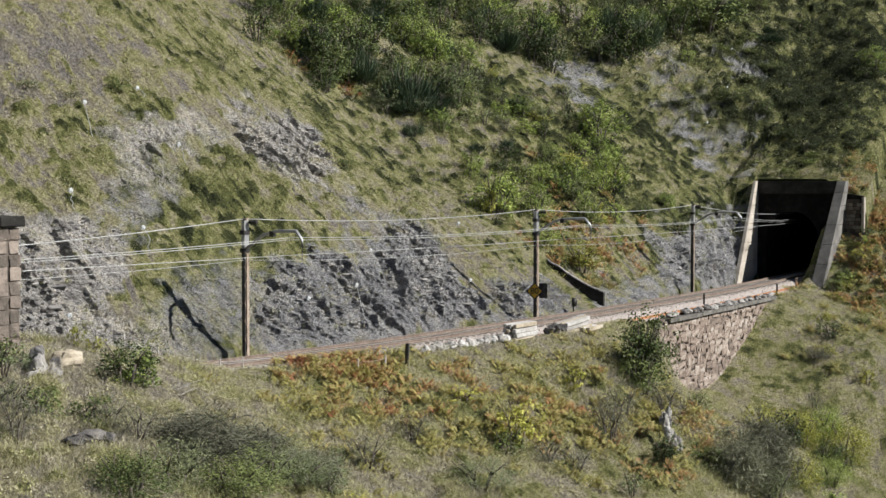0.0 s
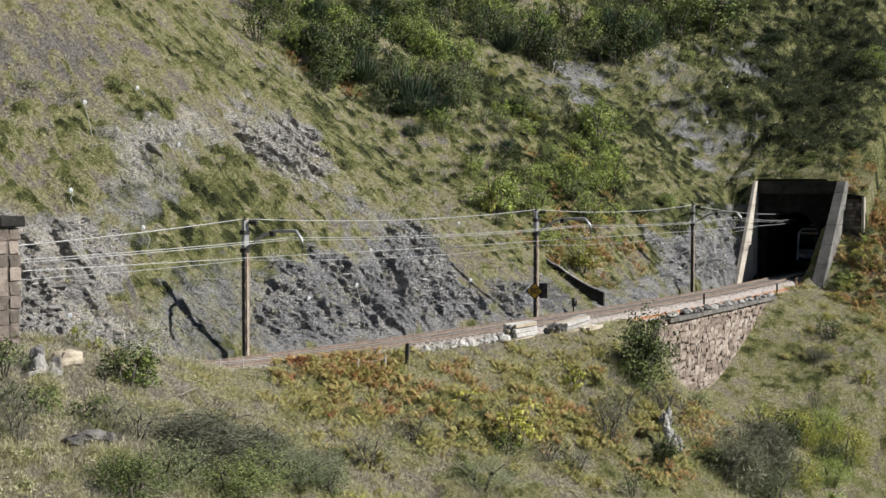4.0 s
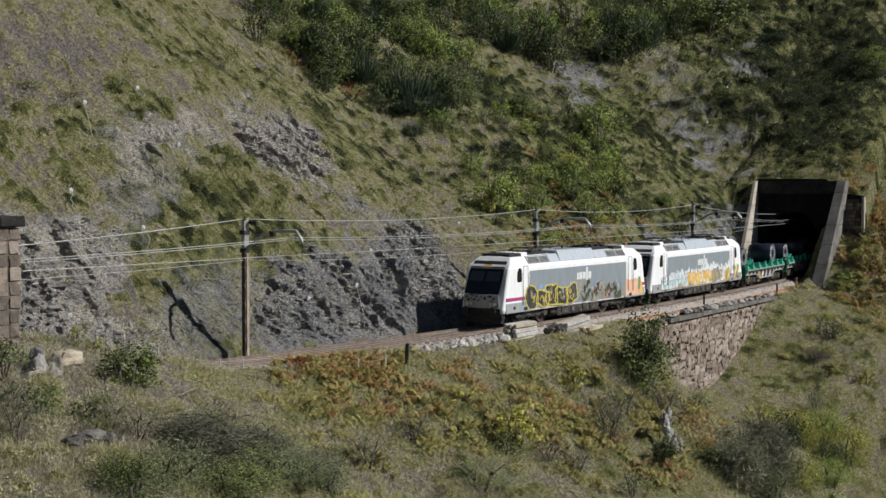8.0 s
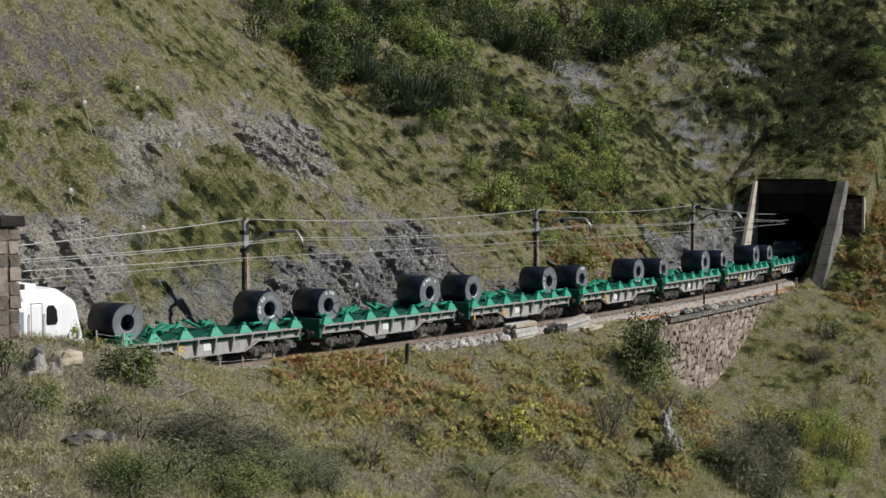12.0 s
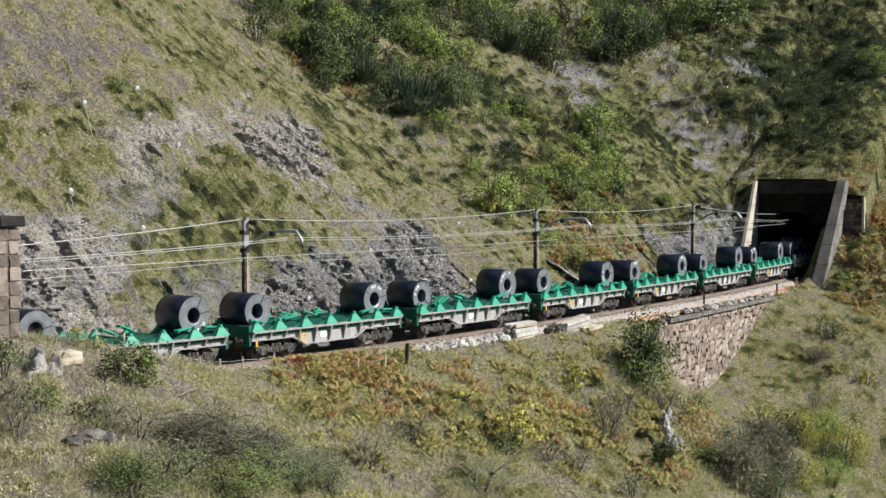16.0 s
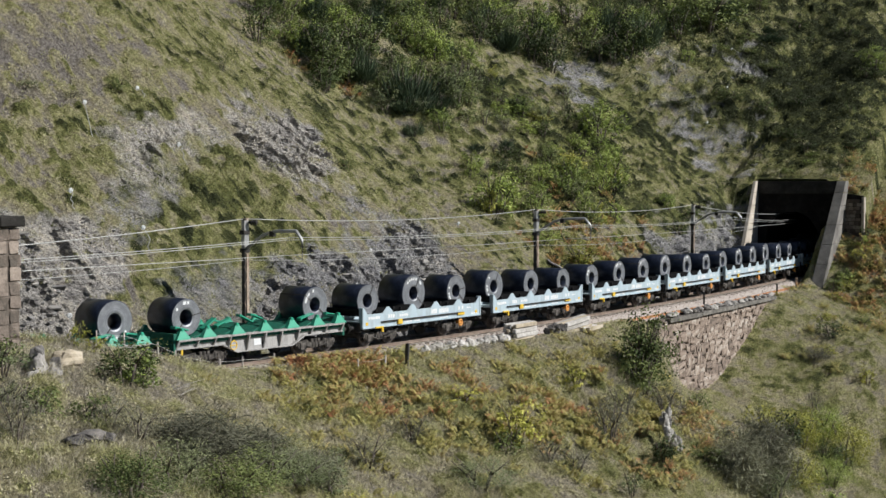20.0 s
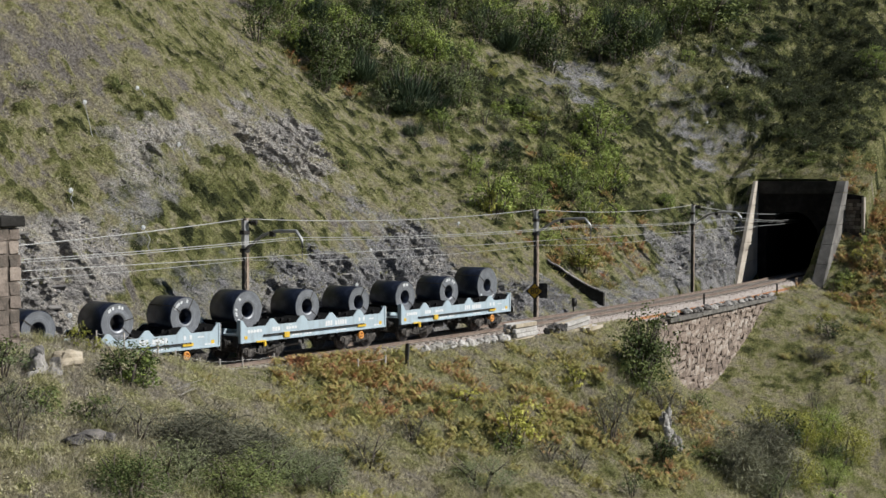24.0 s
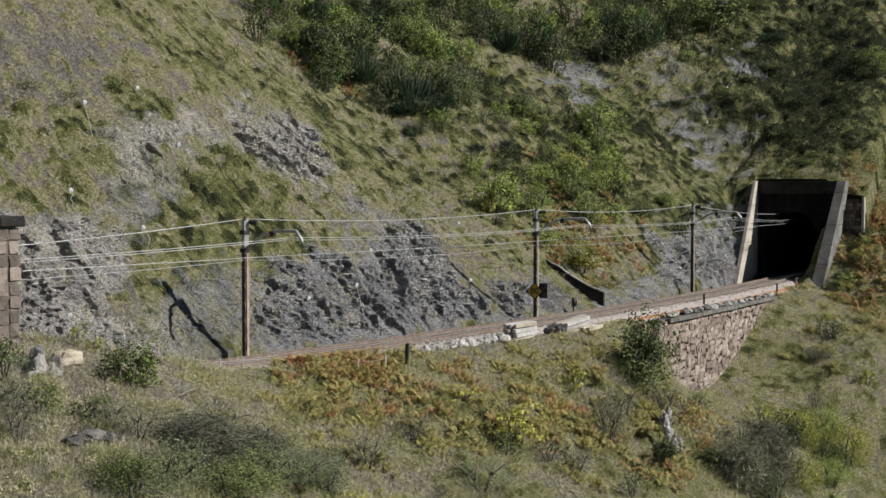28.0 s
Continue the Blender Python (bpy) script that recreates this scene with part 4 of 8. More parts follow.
wire("carrier_wire", [(-24, -0.2, 5.0), (5.3, 0.5, 5.62), (32.0, 0.5, 5.62), (58.4, 0.5, 5.62), (84, -0.2, 4.95)], 0.014, "carrier wire above the track", 0.22)
wire("contact_wire", [(-24, 0.2, 4.75), (5.3, 0.25, 4.85), (32.0, -0.2, 4.85), (58.4, 0.2, 4.85), (84, 0.0, 4.8)], 0.016, "contact wire above the track", 0.05)
wire("return_wire", [(-24, -2.5, 4.4), (5.3, -2.45, 4.55), (32.0, -2.45, 4.4), (58.4, -2.45, 4.4), (79, -3.0, 4.5)], 0.012, "thin return wire along the poles", 0.3)

# speed sign on the middle pole
M_SIGNY = paint("sign_yellow", (0.58, 0.35, 0.015), (0.40, 0.24, 0.03), 0.45, 0.3)
sign = thing("speed_sign", at_pose(31.78, -2.45, 1.42), "yellow diamond speed board lettered 80 on the pole", "railway sign")
for w, y, mt, nm in ((0.56, -0.06, M_BLACK, "border"), (0.46, -0.08, M_SIGNY, "face")):
    bm = bmesh.new()
    prism(bm, [(-w, 0), (0, -w), (w, 0), (0, w)], y - 0.015, y)
    part(nm, bm, mt, sign)
fc = bpy.data.curves.new("digits", "FONT")
fc.body, fc.size, fc.align_x, fc.align_y, fc.extrude, fc.offset = "80", 0.56, "CENTER", "CENTER", 0.006, 0.006
fo = new("digits", fc)
fo.parent = sign
fo.matrix_local = pose(0, -0.1, 0, 90, 0, 0)
fo.data.materials.append(M_BLACK)
bm = bmesh.new()
box(bm, 0.25, 0.8, 0.16, 0.2, -0.45, 0.5)
part("back_plate", bm, M_DARKST, sign, "dark plate beside the board")
sign.rotation_euler.z += radians(-68)

# small disc signal behind the track
sig = thing("disc_signal", at_pose(38.0, -3.0, -0.7), "small dark disc signal on a short post", "railway signal")
bm = bmesh.new()
tube(bm, (0, 0, 0), (0, 0, 0.75), 0.05, 8)
part("post", bm, M_BLACK, sig)
bm = bmesh.new()
tube(bm, (0.1, -0.15, 0.95), (-0.05, 0.08, 0.95), 0.3, 18)
tube(bm, (0.13, -0.2, 0.98), (0.1, -0.15, 0.98), 0.16, 14)
part("disc", bm, M_DARKST, sig)

# marker posts along the valley side
for s, o, z, h, mt, lab in ((49.2, 1.95, -0.5, 0.85, M_BLACK, "black steel marker post beside the rails"), (65.1, 2.45, -0.75, 0.85, M_BLACK, "black steel marker post beside the rails"), (70.6, 2.6, -0.7, 1.0, M_POLE, "leaning rusty marker post beside the rails")):
    bm = bmesh.new()
    box(bm, -0.05, 0.05, -0.06, 0.06, -0.3, h)
    bevel(bm, 0.01)
    ob = part("marker_post", bm, mt)
    ob.matrix_world = at_pose(s, o, z)
    tagged(ob, lab, "post", "marker posts")


# fence posts and slack wires above the bank
def fence(spots, label, r, mt, strands):
    e = tagged(new("fence"), label, "fence")
    tops = []
    for s, o, z, h in spots:
        bm = bmesh.new()
        rr = random.Random(int(s * 100))
        p = at(s, o, z)
        tube(bm, p - Vector((0, 0, 0.4)), p + Vector((rr.uniform(-0.04, 0.04), rr.uniform(-0.04, 0.04), h)), r, 7, r * 0.85)
        part("fence_post", bm, mt, e)
        tops.append((p, h))
    for (p, h), (q, g) in zip(tops, tops[1:]):
        for k in strands:
            bm = bmesh.new()
            a, b = p + Vector((0, 0, h * k)), q + Vector((0, 0, g * k))
            m = (a + b) / 2 - Vector((0, 0, 0.05))
            tube(bm, a, m, 0.008, 4, caps=False)
            tube(bm, m, b, 0.008, 4, caps=False)
            part("fence_wire", bm, M_WIRE, e)


M_POSTW = simple("grey_weathered_post", [(0.20, 0.18, 0.16), (0.36, 0.33, 0.30), (0.5, 0.47, 0.43)], 3, 0.9, 0, 30, 0.4)
fence([(-7.6, 3.0, 1.5, 0.9), (-6.2, 2.9, 1.3, 0.9), (-4.4, 2.8, 0.8, 0.85), (-3.4, 2.7, 0.35, 0.85), (-2.0, 2.65, -0.1, 0.85), (-0.9, 2.65, -0.25, 0.85), (0.4, 2.65, -0.3, 0.85), (2.2, 2.75, -0.3, 0.85)], "slack wire fence on grey posts beside the line", 0.04, M_POSTW, (0.45, 0.85))
fence([(6.2, 4.3, -1.05, 1.1), (8.0, 4.4, -1.1, 1.15)], "broken wire fence on thin grey posts in the bracken", 0.05, M_POSTW, (0.5, 0.85))
bm = bmesh.new()
box(bm, -0.09, 0.09, -0.09, 0.09, -0.5, 1.45)
bevel(bm, 0.02)
ob = part("timber_post", bm, M_DARKST)
ob.matrix_world = at_pose(9.8, 4.2, -1.0) @ pose(0, 0, 0, 2, 3, 20)
tagged(ob, "dark old sleeper post leaning in the bracken", "post")

# stone chute that drains the slope behind the line
ch = tagged(new("drain_chute"), "narrow stone drainage chute running down the cut", "drain", kind="structure")
run = [(43.6 - 1.3 * k / 16, -3.5 - 3.9 * k / 16) for k in range(17)]
for k, ((s0, o0), (s1, o1)) in enumerate(zip(run, run[1:])):
    z0, z1, h = ground_z(s0, o0), ground_z(s1, o1), 1.05 - 0.045 * k
    # chute face coloured dark to paint its shaded side; kerb left lighter
    for nm, lo, hi, mt, w in (("chute_stone", -0.5, h - 0.08, M_STAIN_SHADE, 0.0), ("kerb_stone", h - 0.076, h, M_ROCK, 0.03)):
        bm = bmesh.new()
        c = [(s0 - 0.02, o0, z0), (s0 + 0.22 + w, o0, z0), (s1 + 0.22 + w, o1, z1), (s1 - 0.02, o1, z1)]
        hexa(bm, [at(s, o, z + lo) for s, o, z in c] + [at(s, o, z + hi) for s, o, z in c])
        bmesh.ops.recalc_face_normals(bm, faces=list(bm.faces))
        part(nm, bm, mt, ch)

M_PIER = simple("pier_ashlar", [(0.11, 0.095, 0.08), (0.22, 0.18, 0.15), (0.36, 0.30, 0.25)], 2.2, 0.95, 0, 14, 0.9, 0.08, vary=0.35)
# masonry pier at the mouth of the next cutting
pier = tagged(new("masonry_pier"), "brown ashlar pier with a projecting capstone beside the line", "masonry pier", kind="structure")
rnd = random.Random(77)
bm = bmesh.new()
portal_block(bm, -24, -12.0, [(3.2, -1), (4.3, -1), (4.3, 6.9), (3.2, 6.9)], [(3.2, -1), (4.3, -1), (4.3, 6.9), (3.2, 6.9)])
part("pier_core", bm, M_JOINT, pier)
z = 0.5
while z < 6.6:
    h = rnd.uniform(0.42, 0.62)
    for (o0, o1) in (((3.15, 3.75), (3.77, 4.36)) if rnd.random() < 0.5 else ((3.15, 4.36),)):
        bm = bmesh.new()
        portal_block(bm, -12.3, -11.85 + rnd.uniform(-0.04, 0.05), [(o0, z), (o1, z), (o1, z + h - 0.03), (o0, z + h - 0.03)], [(o0, z), (o1, z), (o1, z + h - 0.03), (o0, z + h - 0.03)])
        bmesh.ops.bevel(bm, geom=list(bm.edges), offset=0.05, segments=1, affect="EDGES", profile=0.5)
        for v in bm.verts:
            v.co += Vector((rnd.uniform(-0.04, 0.04), rnd.uniform(-0.04, 0.04), rnd.uniform(-0.05, 0.05)))
        part("ashlar", bm, M_PIER, pier)
    for k in range(4):
        s0 = -12.35 - k * 0.75 - rnd.uniform(0, 0.1)
        bm = bmesh.new()
        portal_block(bm, s0 - 0.68, s0, [(4.28, z), (4.38, z), (4.38, z + h - 0.03), (4.28, z + h - 0.03)], [(4.28, z), (4.38, z), (4.38, z + h - 0.03), (4.28, z + h - 0.03)])
        for v in bm.verts:
            v.co += Vector((rnd.uniform(-0.05, 0.05), rnd.uniform(-0.03, 0.03), rnd.uniform(-0.06, 0.06)))
        part("ashlar", bm, M_PIER, pier)
    z += h
for s0, s1 in ((-12.75, -11.7), (-13.9, -12.8), (-15.2, -13.95)):
    bm = bmesh.new()
    portal_block(bm, s0, s1, [(3.05, 6.72), (4.55, 6.72), (4.5, 7.12), (3.1, 7.12)], [(3.05, 6.72), (4.55, 6.72), (4.5, 7.12), (3.1, 7.12)])
    bmesh.ops.bevel(bm, geom=list(bm.edges), offset=0.04, segments=1, affect="EDGES", profile=0.5)
    part("capstone", bm, M_STAIN_SHADE, pier, "dark grey capstone")

put_rock("boulder", 71, -12.1, 7.7, (1.0, 0.55, 0.46), M_TAN, "flat-topped tan boulder lodged in the bank", 0.2, 10, z=1.85)
for i, (ds, do, a) in enumerate(((0, 0, 0.62), (0.75, -0.1, 0.42), (-0.65, 0.15, 0.40))):
    put_rock("boulder", 72 + i, -15.2 + ds, 13.9 + do, (a * 1.3, a * 0.7, a * 0.42), M_DARKROCK, "dark slab of rock lying in the grass", 0.1, 15 + 40 * i, "slabs in the grass", z=ground_z(-15.2 + ds, 13.9 + do) + 0.2)
rnd = random.Random(55)
for i in range(18):
    a, up = rnd.uniform(0.2, 0.38), 1.9 * i / 17
    put_rock("outcrop", 90 + i, 20.2 + rnd.uniform(-0.5, 0.5) * (1.2 - 0.3 * up), 13.4 - 0.35 * up + rnd.uniform(-0.2, 0.2), (a * 0.8, a * 0.6, a * rnd.uniform(1.0, 1.7)), (M_PALE, M_ROCK, M_ROCK, M_DARKROCK)[i % 4], "pale jagged outcrop among the shrubs", 0.3, 61 * i, "outcrop in the shrubs", z=ground_z(20.2, 13.3) - 0.2 + up)
for i, (s, o, z, a) in enumerate(((-13.4, 8.0, 1.5, 0.46), (-12.9, 8.2, 1.2, 0.42), (-13.3, 7.8, 1.9, 0.36), (-12.7, 8.0, 1.4, 0.36), (-13.7, 8.3, 1.1, 0.40), (-12.9, 8.6, 0.8, 0.36))):
    put_rock("outcrop", 74 + i, s, o, (a, a * 0.8, a * 1.1), M_ROCK, "grey fractured outcrop at the foot of the pier", 0.3, 47 * i, "outcrop by the pier", z=z + 0.3)


rnd = random.Random(61)
for i in range(7):
    s, o = -6.8 + rnd.uniform(-1.3, 1.0), 7.8 + rnd.uniform(-0.5, 0.7)
    bm = bmesh.new()
    tube(bm, (-0.45, 0, 0.05), (0.45, 0.1, 0.22), 0.014, 5, 0.006)
    ob = part("dry_stalk", bm, M_PALE)
    ob.matrix_world = at_pose(s, o, ground_z(s, o) + 0.25, rnd.uniform(-40, 20))
    tagged(ob, "bleached dry stalk lying on the grass", "dry stalk", "dry stalks")


# angular blocks bedded in the crags
def build_crag_blocks():
    r = np.random.default_rng(7)
    S, O = r.uniform(-15, 104, 90000), r.uniform(-24, -3.6, 90000)
    ok = ~((S > 70) & (O > -4.8)) & ~((S > 28) & (S < 60) & (O > -5.0))
    S, O = S[ok], O[ok]
    X, Y, Z, R, C = ground_shape(S, O)
    k = (R > 0.7) & (fbm(S * 0.5, Z * 0.6, 200, 3) > 0.1)
    S, X, Y, Z = S[k][:3000], X[k][:3000], Y[k][:3000], Z[k][:3000] - 0.02
    n = len(X)
    size = np.minimum(0.030 * np.exp(r.normal(0, 0.6, n)), 0.10)
    cube = np.array([(-1, -1, -1), (1, -1, -1), (1, 1, -1), (-1, 1, -1), (-1, -1, 1), (1, -1, 1), (1, 1, 1), (-1, 1, 1)], float)
    C = cube[None] * (1 + r.uniform(-0.6, 0.3, (n, 8, 3))) * size[:, None, None] * np.stack([r.uniform(1.2, 3.2, n), r.uniform(0.8, 1.6, n), r.uniform(0.5, 1.1, n)], -1)[:, None, :]
    ax, az = 0.55 + r.normal(0, 0.28, n), 0.7 + r.normal(0, 0.5, n)
    ca, sa, cz, sz = np.cos(ax)[:, None], np.sin(ax)[:, None], np.cos(az)[:, None], np.sin(az)[:, None]
    x, y, z = C[..., 0], C[..., 1] * ca - C[..., 2] * sa, C[..., 1] * sa + C[..., 2] * ca
    x, y = x * cz - y * sz, x * sz + y * cz
    V = np.stack([x + X[:, None], y + Y[:, None], z + Z[:, None]], -1)
    f = np.array([(3, 2, 1, 0), (4, 5, 6, 7), (0, 1, 5, 4), (1, 2, 6, 5), (2, 3, 7, 6), (3, 0, 4, 7)])
    F = (np.arange(n)[:, None, None] * 8 + f[None]).reshape(-1, 4)
    ob = new("crag_blocks", mesh_from("crag_blocks", V.reshape(-1, 3).tolist(), F.tolist(), M_CRAG))
    return tagged(ob, "angular grey blocks standing out of the rock face", "rock", kind="stuff")


M_CRAG = simple("crag_rock", [(0.12, 0.115, 0.11), (0.20, 0.193, 0.184), (0.27, 0.258, 0.242), (0.38, 0.355, 0.32)], 0.8, 0.95, 0, 10, 0.8, 0.06, vary=0.4)
build_crag_blocks()

# ---- vegetation ----
def leaf_material(name, stops, rough=0.65, patch=0.6, glow=0.14, own=0.3):
    """Leaves: colour by patch and by leaf, with some light coming through."""
    m, nt, b = nodes_of(name, rough)
    v = where(nt)
    geo = nt.nodes.new("ShaderNodeNewGeometry")
    info = nt.nodes.new("ShaderNodeObjectInfo")
    n = noise_node(nt, patch, 4, 0.6, v)
    f = math_node(nt, "ADD", math_node(nt, "MULTIPLY", geo.outputs["Random Per Island"], own), math_node(nt, "MULTIPLY", math_node(nt, "SUBTRACT", n, 0.22 - (0.5 - own) * 0.5), 0.9 + (0.4 - own)))
    f = math_node(nt, "ADD", f, math_node(nt, "MULTIPLY", math_node(nt, "SUBTRACT", info.outputs["Random"], 0.5), 0.3))
    k = len(stops) - 1
    col = ramp_node(nt, f, [(0.15 + 0.7 * i / k, c) for i, c in enumerate(stops)])
    nt.links.new(col, b.inputs["Base Color"])
    b.inputs["Specular IOR Level"].default_value = 0.25
    t = nt.nodes.new("ShaderNodeBsdfTranslucent")
    nt.links.new(col, t.inputs[0])
    mx = nt.nodes.new("ShaderNodeMixShader")
    mx.inputs[0].default_value = glow
    nt.links.new(b.outputs[0], mx.inputs[1])
    nt.links.new(t.outputs[0], mx.inputs[2])
    nt.links.new(mx.outputs[0], nt.nodes["Material Output"].inputs[0])
    return m


def cover_material(name, own=0.16, glow=0.15):
    """Grass and heath leaves: the tone of the cover, a little different from leaf to leaf."""
    m, nt, b = nodes_of(name, 0.7)
    geo = nt.nodes.new("ShaderNodeNewGeometry")
    f = math_node(nt, "ADD", attr(nt, "tone"), math_node(nt, "MULTIPLY", math_node(nt, "SUBTRACT", noise_node(nt, 0.9, 6, 0.65, where(nt)), 0.5), 0.6))
    f = math_node(nt, "ADD", f, math_node(nt, "MULTIPLY", math_node(nt, "SUBTRACT", geo.outputs["Random Per Island"], 0.5), own))
    col = cover_ramp(nt, f)
    nt.links.new(col, b.inputs["Base Color"])
    b.inputs["Specular IOR Level"].default_value = 0.2
    t = nt.nodes.new("ShaderNodeBsdfTranslucent")
    nt.links.new(col, t.inputs[0])
    mx = nt.nodes.new("ShaderNodeMixShader")
    mx.inputs[0].default_value = glow
    nt.links.new(b.outputs[0], mx.inputs[1])
    nt.links.new(t.outputs[0], mx.inputs[2])
    nt.links.new(mx.outputs[0], nt.nodes["Material Output"].inputs[0])
    return m


def tris_object(name, V, material, tone=None):
    """V: n x 3 x 3 loose triangles as one mesh."""
    n = len(V)
    me = bpy.data.meshes.new(name)
    me.vertices.add(n * 3)
    me.vertices.foreach_set("co", V.reshape(-1).astype(np.float32))
    me.loops.add(n * 3)
    me.loops.foreach_set("vertex_index", np.arange(n * 3, dtype=np.int32))
    me.polygons.add(n)
    me.polygons.foreach_set("loop_start", np.arange(0, n * 3, 3, dtype=np.int32))
    me.update(calc_edges=True)
    me.materials.append(material)
    if tone is not None:
        a = me.attributes.new("tone", "FLOAT", "POINT")
        a.data.foreach_set("value", np.repeat(tone, 3).astype(np.float32))
    return new(name, me)


def clear_ground(S, O):
    """True where nothing built stands."""
    ok = (O < -3.9) | (O > 1.9) | (S > S_PORTAL + 0.4)
    ok &= ~((O > -4.6) & (O < 6.9) & (S > 79) & (S < 80.4))
    ok &= ~((S > 71) & (S < 80.4) & (O > -4.3) & (O < 4.7))
    ok &= ~((S > 37) & (S < 63.5) & (O > 0) & (O < 3.5))
    ok &= ~((S > 20.5) & (S < 30.5) & (O > 0) & (O < 3.3))
    ok &= ~((S < -11.5) & (O > 2.7) & (O < 4.6))
    return ok


rng = np.random.default_rng(12)


def sample(n, s0, s1, o0, o1, rock_limit=0.45, dense=None):
    S, O = rng.uniform(s0, s1, n), rng.uniform(o0, o1, n)
    ok = clear_ground(S, O)
    S, O = S[ok], O[ok]
    X, Y, Z, R, C = ground_shape(S, O)
    keep = rng.random(len(S)) > step(rock_limit - 0.3, rock_limit + 0.35, R + 0.3 * fbm(S * 0.8, O * 0.8 + Z * 0.5, 70, 3))
    if dense is not None:
        keep &= rng.random(len(S)) < dense(S, O, Z)
    return S[keep], O[keep], X[keep], Y[keep], Z[keep]


def lie_of(S, O):
    """The way the ground faces, cushions included."""
    e = 0.2
    z = [sum(rise(S + a, O + b)) for a, b in ((e, 0), (-e, 0), (0, e), (0, -e))]
    gs, go = np.clip((z[0] - z[1]) / (2 * e), -2, 2), np.clip((z[2] - z[3]) / (2 * e), -2, 2)
    a = PSI + K * S
    n = np.stack([-gs * np.cos(a) - go * np.sin(a), -gs * np.sin(a) + go * np.cos(a), np.ones(len(S))], -1)
    return n / np.linalg.norm(n, axis=1)[:, None]


def blades(S, X, Y, Z, tone, per, length, width, spread, lean=0.45):
    """Tufts whose blades stand up and hang over down the slope."""
    n = len(X) * per
    base = np.repeat(np.stack([X, Y, Z - 0.05], -1), per, 0)
    base[:, :2] += rng.normal(0, spread, (n, 2))
    a = np.repeat(PSI + K * S, per)
    L = np.repeat(length, per) * rng.uniform(0.55, 1.25, n)
    down = np.stack([np.sin(a), -np.cos(a), np.zeros(n)], -1)
    d = 0.4 * down + np.concatenate([rng.normal(0, lean, (n, 2)), rng.uniform(0.5, 1.0, (n, 1))], 1)
    tip = base + d * L[:, None]
    b = a + rng.normal(0, 0.7, n)
    w = np.stack([np.cos(b), np.sin(b), np.zeros(n)], -1) * (width * rng.uniform(0.6, 1.4, n))[:, None] / 2
    return np.stack([base - w, base + w, tip], 1), np.repeat(tone, per) + rng.normal(0, 0.03, n)


def patchy(scale, seed, cut, gain=3.0):
    return lambda S, O, Z: np.clip((fbm(S * scale, O * scale, seed, 3) - cut) * gain, 0.02, 1)


def build_grass():
    out, tones = [], []
    for args, per, ln, wd in (((76000, -17, 112, -46, -3.7), 5, 0.26, 0.03), ((42000, -24, 13, 1.75, 24), 8, 0.34, 0.018), ((44000, 13, 86, 1.75, 24), 6, 0.36, 0.026), ((6000, 80.4, 96, -9, 11), 5, 0.3, 0.04)):
        S, O, X, Y, Z = sample(*args, 0.45, lambda s, o, z: np.clip(0.5 + 0.25 * (o > 0) + 2.4 * fbm(s * 0.5, o * 0.6, 83, 3) + 1.3 * fbm(s * 0.13, o * 0.17, 84, 2), 0.30 + 0.1 * (o > 0), 1) * (1 - 0.6 * step(82, 88, s) * step(10, 6, o)))
        t = cover_tone(S, O, Z) - 0.04
        patch = 0.6 + 1.1 * np.clip(fbm(S * 0.3, O * 0.4, 81, 3) + 0.35, 0, 1)
        V, T = blades(S, X, Y, Z, t, per, ln * patch, wd, 0.14)
        out.append(V)
        tones.append(T)
    # taller bleached stalks among the tufts
    for args in ((9000, -17, 110, -44, -4.2), (5000, -24, 86, 3.0, 23)):
        S, O, X, Y, Z = sample(*args, 0.5, patchy(0.25, 171, -0.1, 2.0))
        V, T = blades(S, X, Y, Z, np.full(len(S), 0.2), 5, np.full(len(S), 0.55), 0.02, 0.12, 0.3)
        out.append(V)
        tones.append(T)
    # thin growth that clings to the crags
    S, O = rng.uniform(-14, 80, 16000), rng.uniform(-17, -3.8, 16000)
    ok = clear_ground(S, O)
    S, O = S[ok], O[ok]
    X, Y, Z, R, C = ground_shape(S, O)
    k = (R > 0.4) & (fbm(S * 0.6, Z * 0.9, 90, 3) > 0.12)
    V, T = blades(S[k], X[k], Y[k], Z[k], cover_tone(S[k], O[k], Z[k]), 6, np.full(k.sum(), 0.26), 0.05, 0.12)
    out.append(V)
    tones.append(T)
    g = tris_object("hill_grass", np.concatenate(out), cover_material("hill_grass"), np.concatenate(tones))
    return tagged(g, "tufted straw-coloured and olive grass over the whole slope", "grass", kind="stuff")


build_grass()


def quads_mesh(name, P, size, material, facing, slim=0.6, ragged=0.55, tone=None):
    """Leaves as four-sided islands, each turned roughly the way it is told to face."""
    n = len(P)
    f = facing / (np.linalg.norm(facing, axis=1)[:, None] + 1e-9) + rng.normal(0, ragged, (n, 3))
    f /= np.linalg.norm(f, axis=1)[:, None]
    u = np.cross(f, rng.normal(0, 1, (n, 3)))
    u /= np.linalg.norm(u, axis=1)[:, None] + 1e-9
    w = np.cross(f, u)
    s = (size * rng.uniform(0.6, 1.4, n))[:, None]
    V = np.stack([P - u * s, P + w * s * slim, P + u * s, P - w * s * slim], 1).reshape(-1, 3)
    me = bpy.data.meshes.new(name)
    me.vertices.add(n * 4)
    me.vertices.foreach_set("co", V.reshape(-1).astype(np.float32))
    me.loops.add(n * 4)
    me.loops.foreach_set("vertex_index", np.arange(n * 4, dtype=np.int32))
    me.polygons.add(n)
    me.polygons.foreach_set("loop_start", np.arange(0, n * 4, 4, dtype=np.int32))
    me.update(calc_edges=True)
    me.materials.append(material)
    if tone is not None:
        a = me.attributes.new("tone", "FLOAT", "POINT")
        a.data.foreach_set("value", np.repeat(tone, 4).astype(np.float32))
    return me


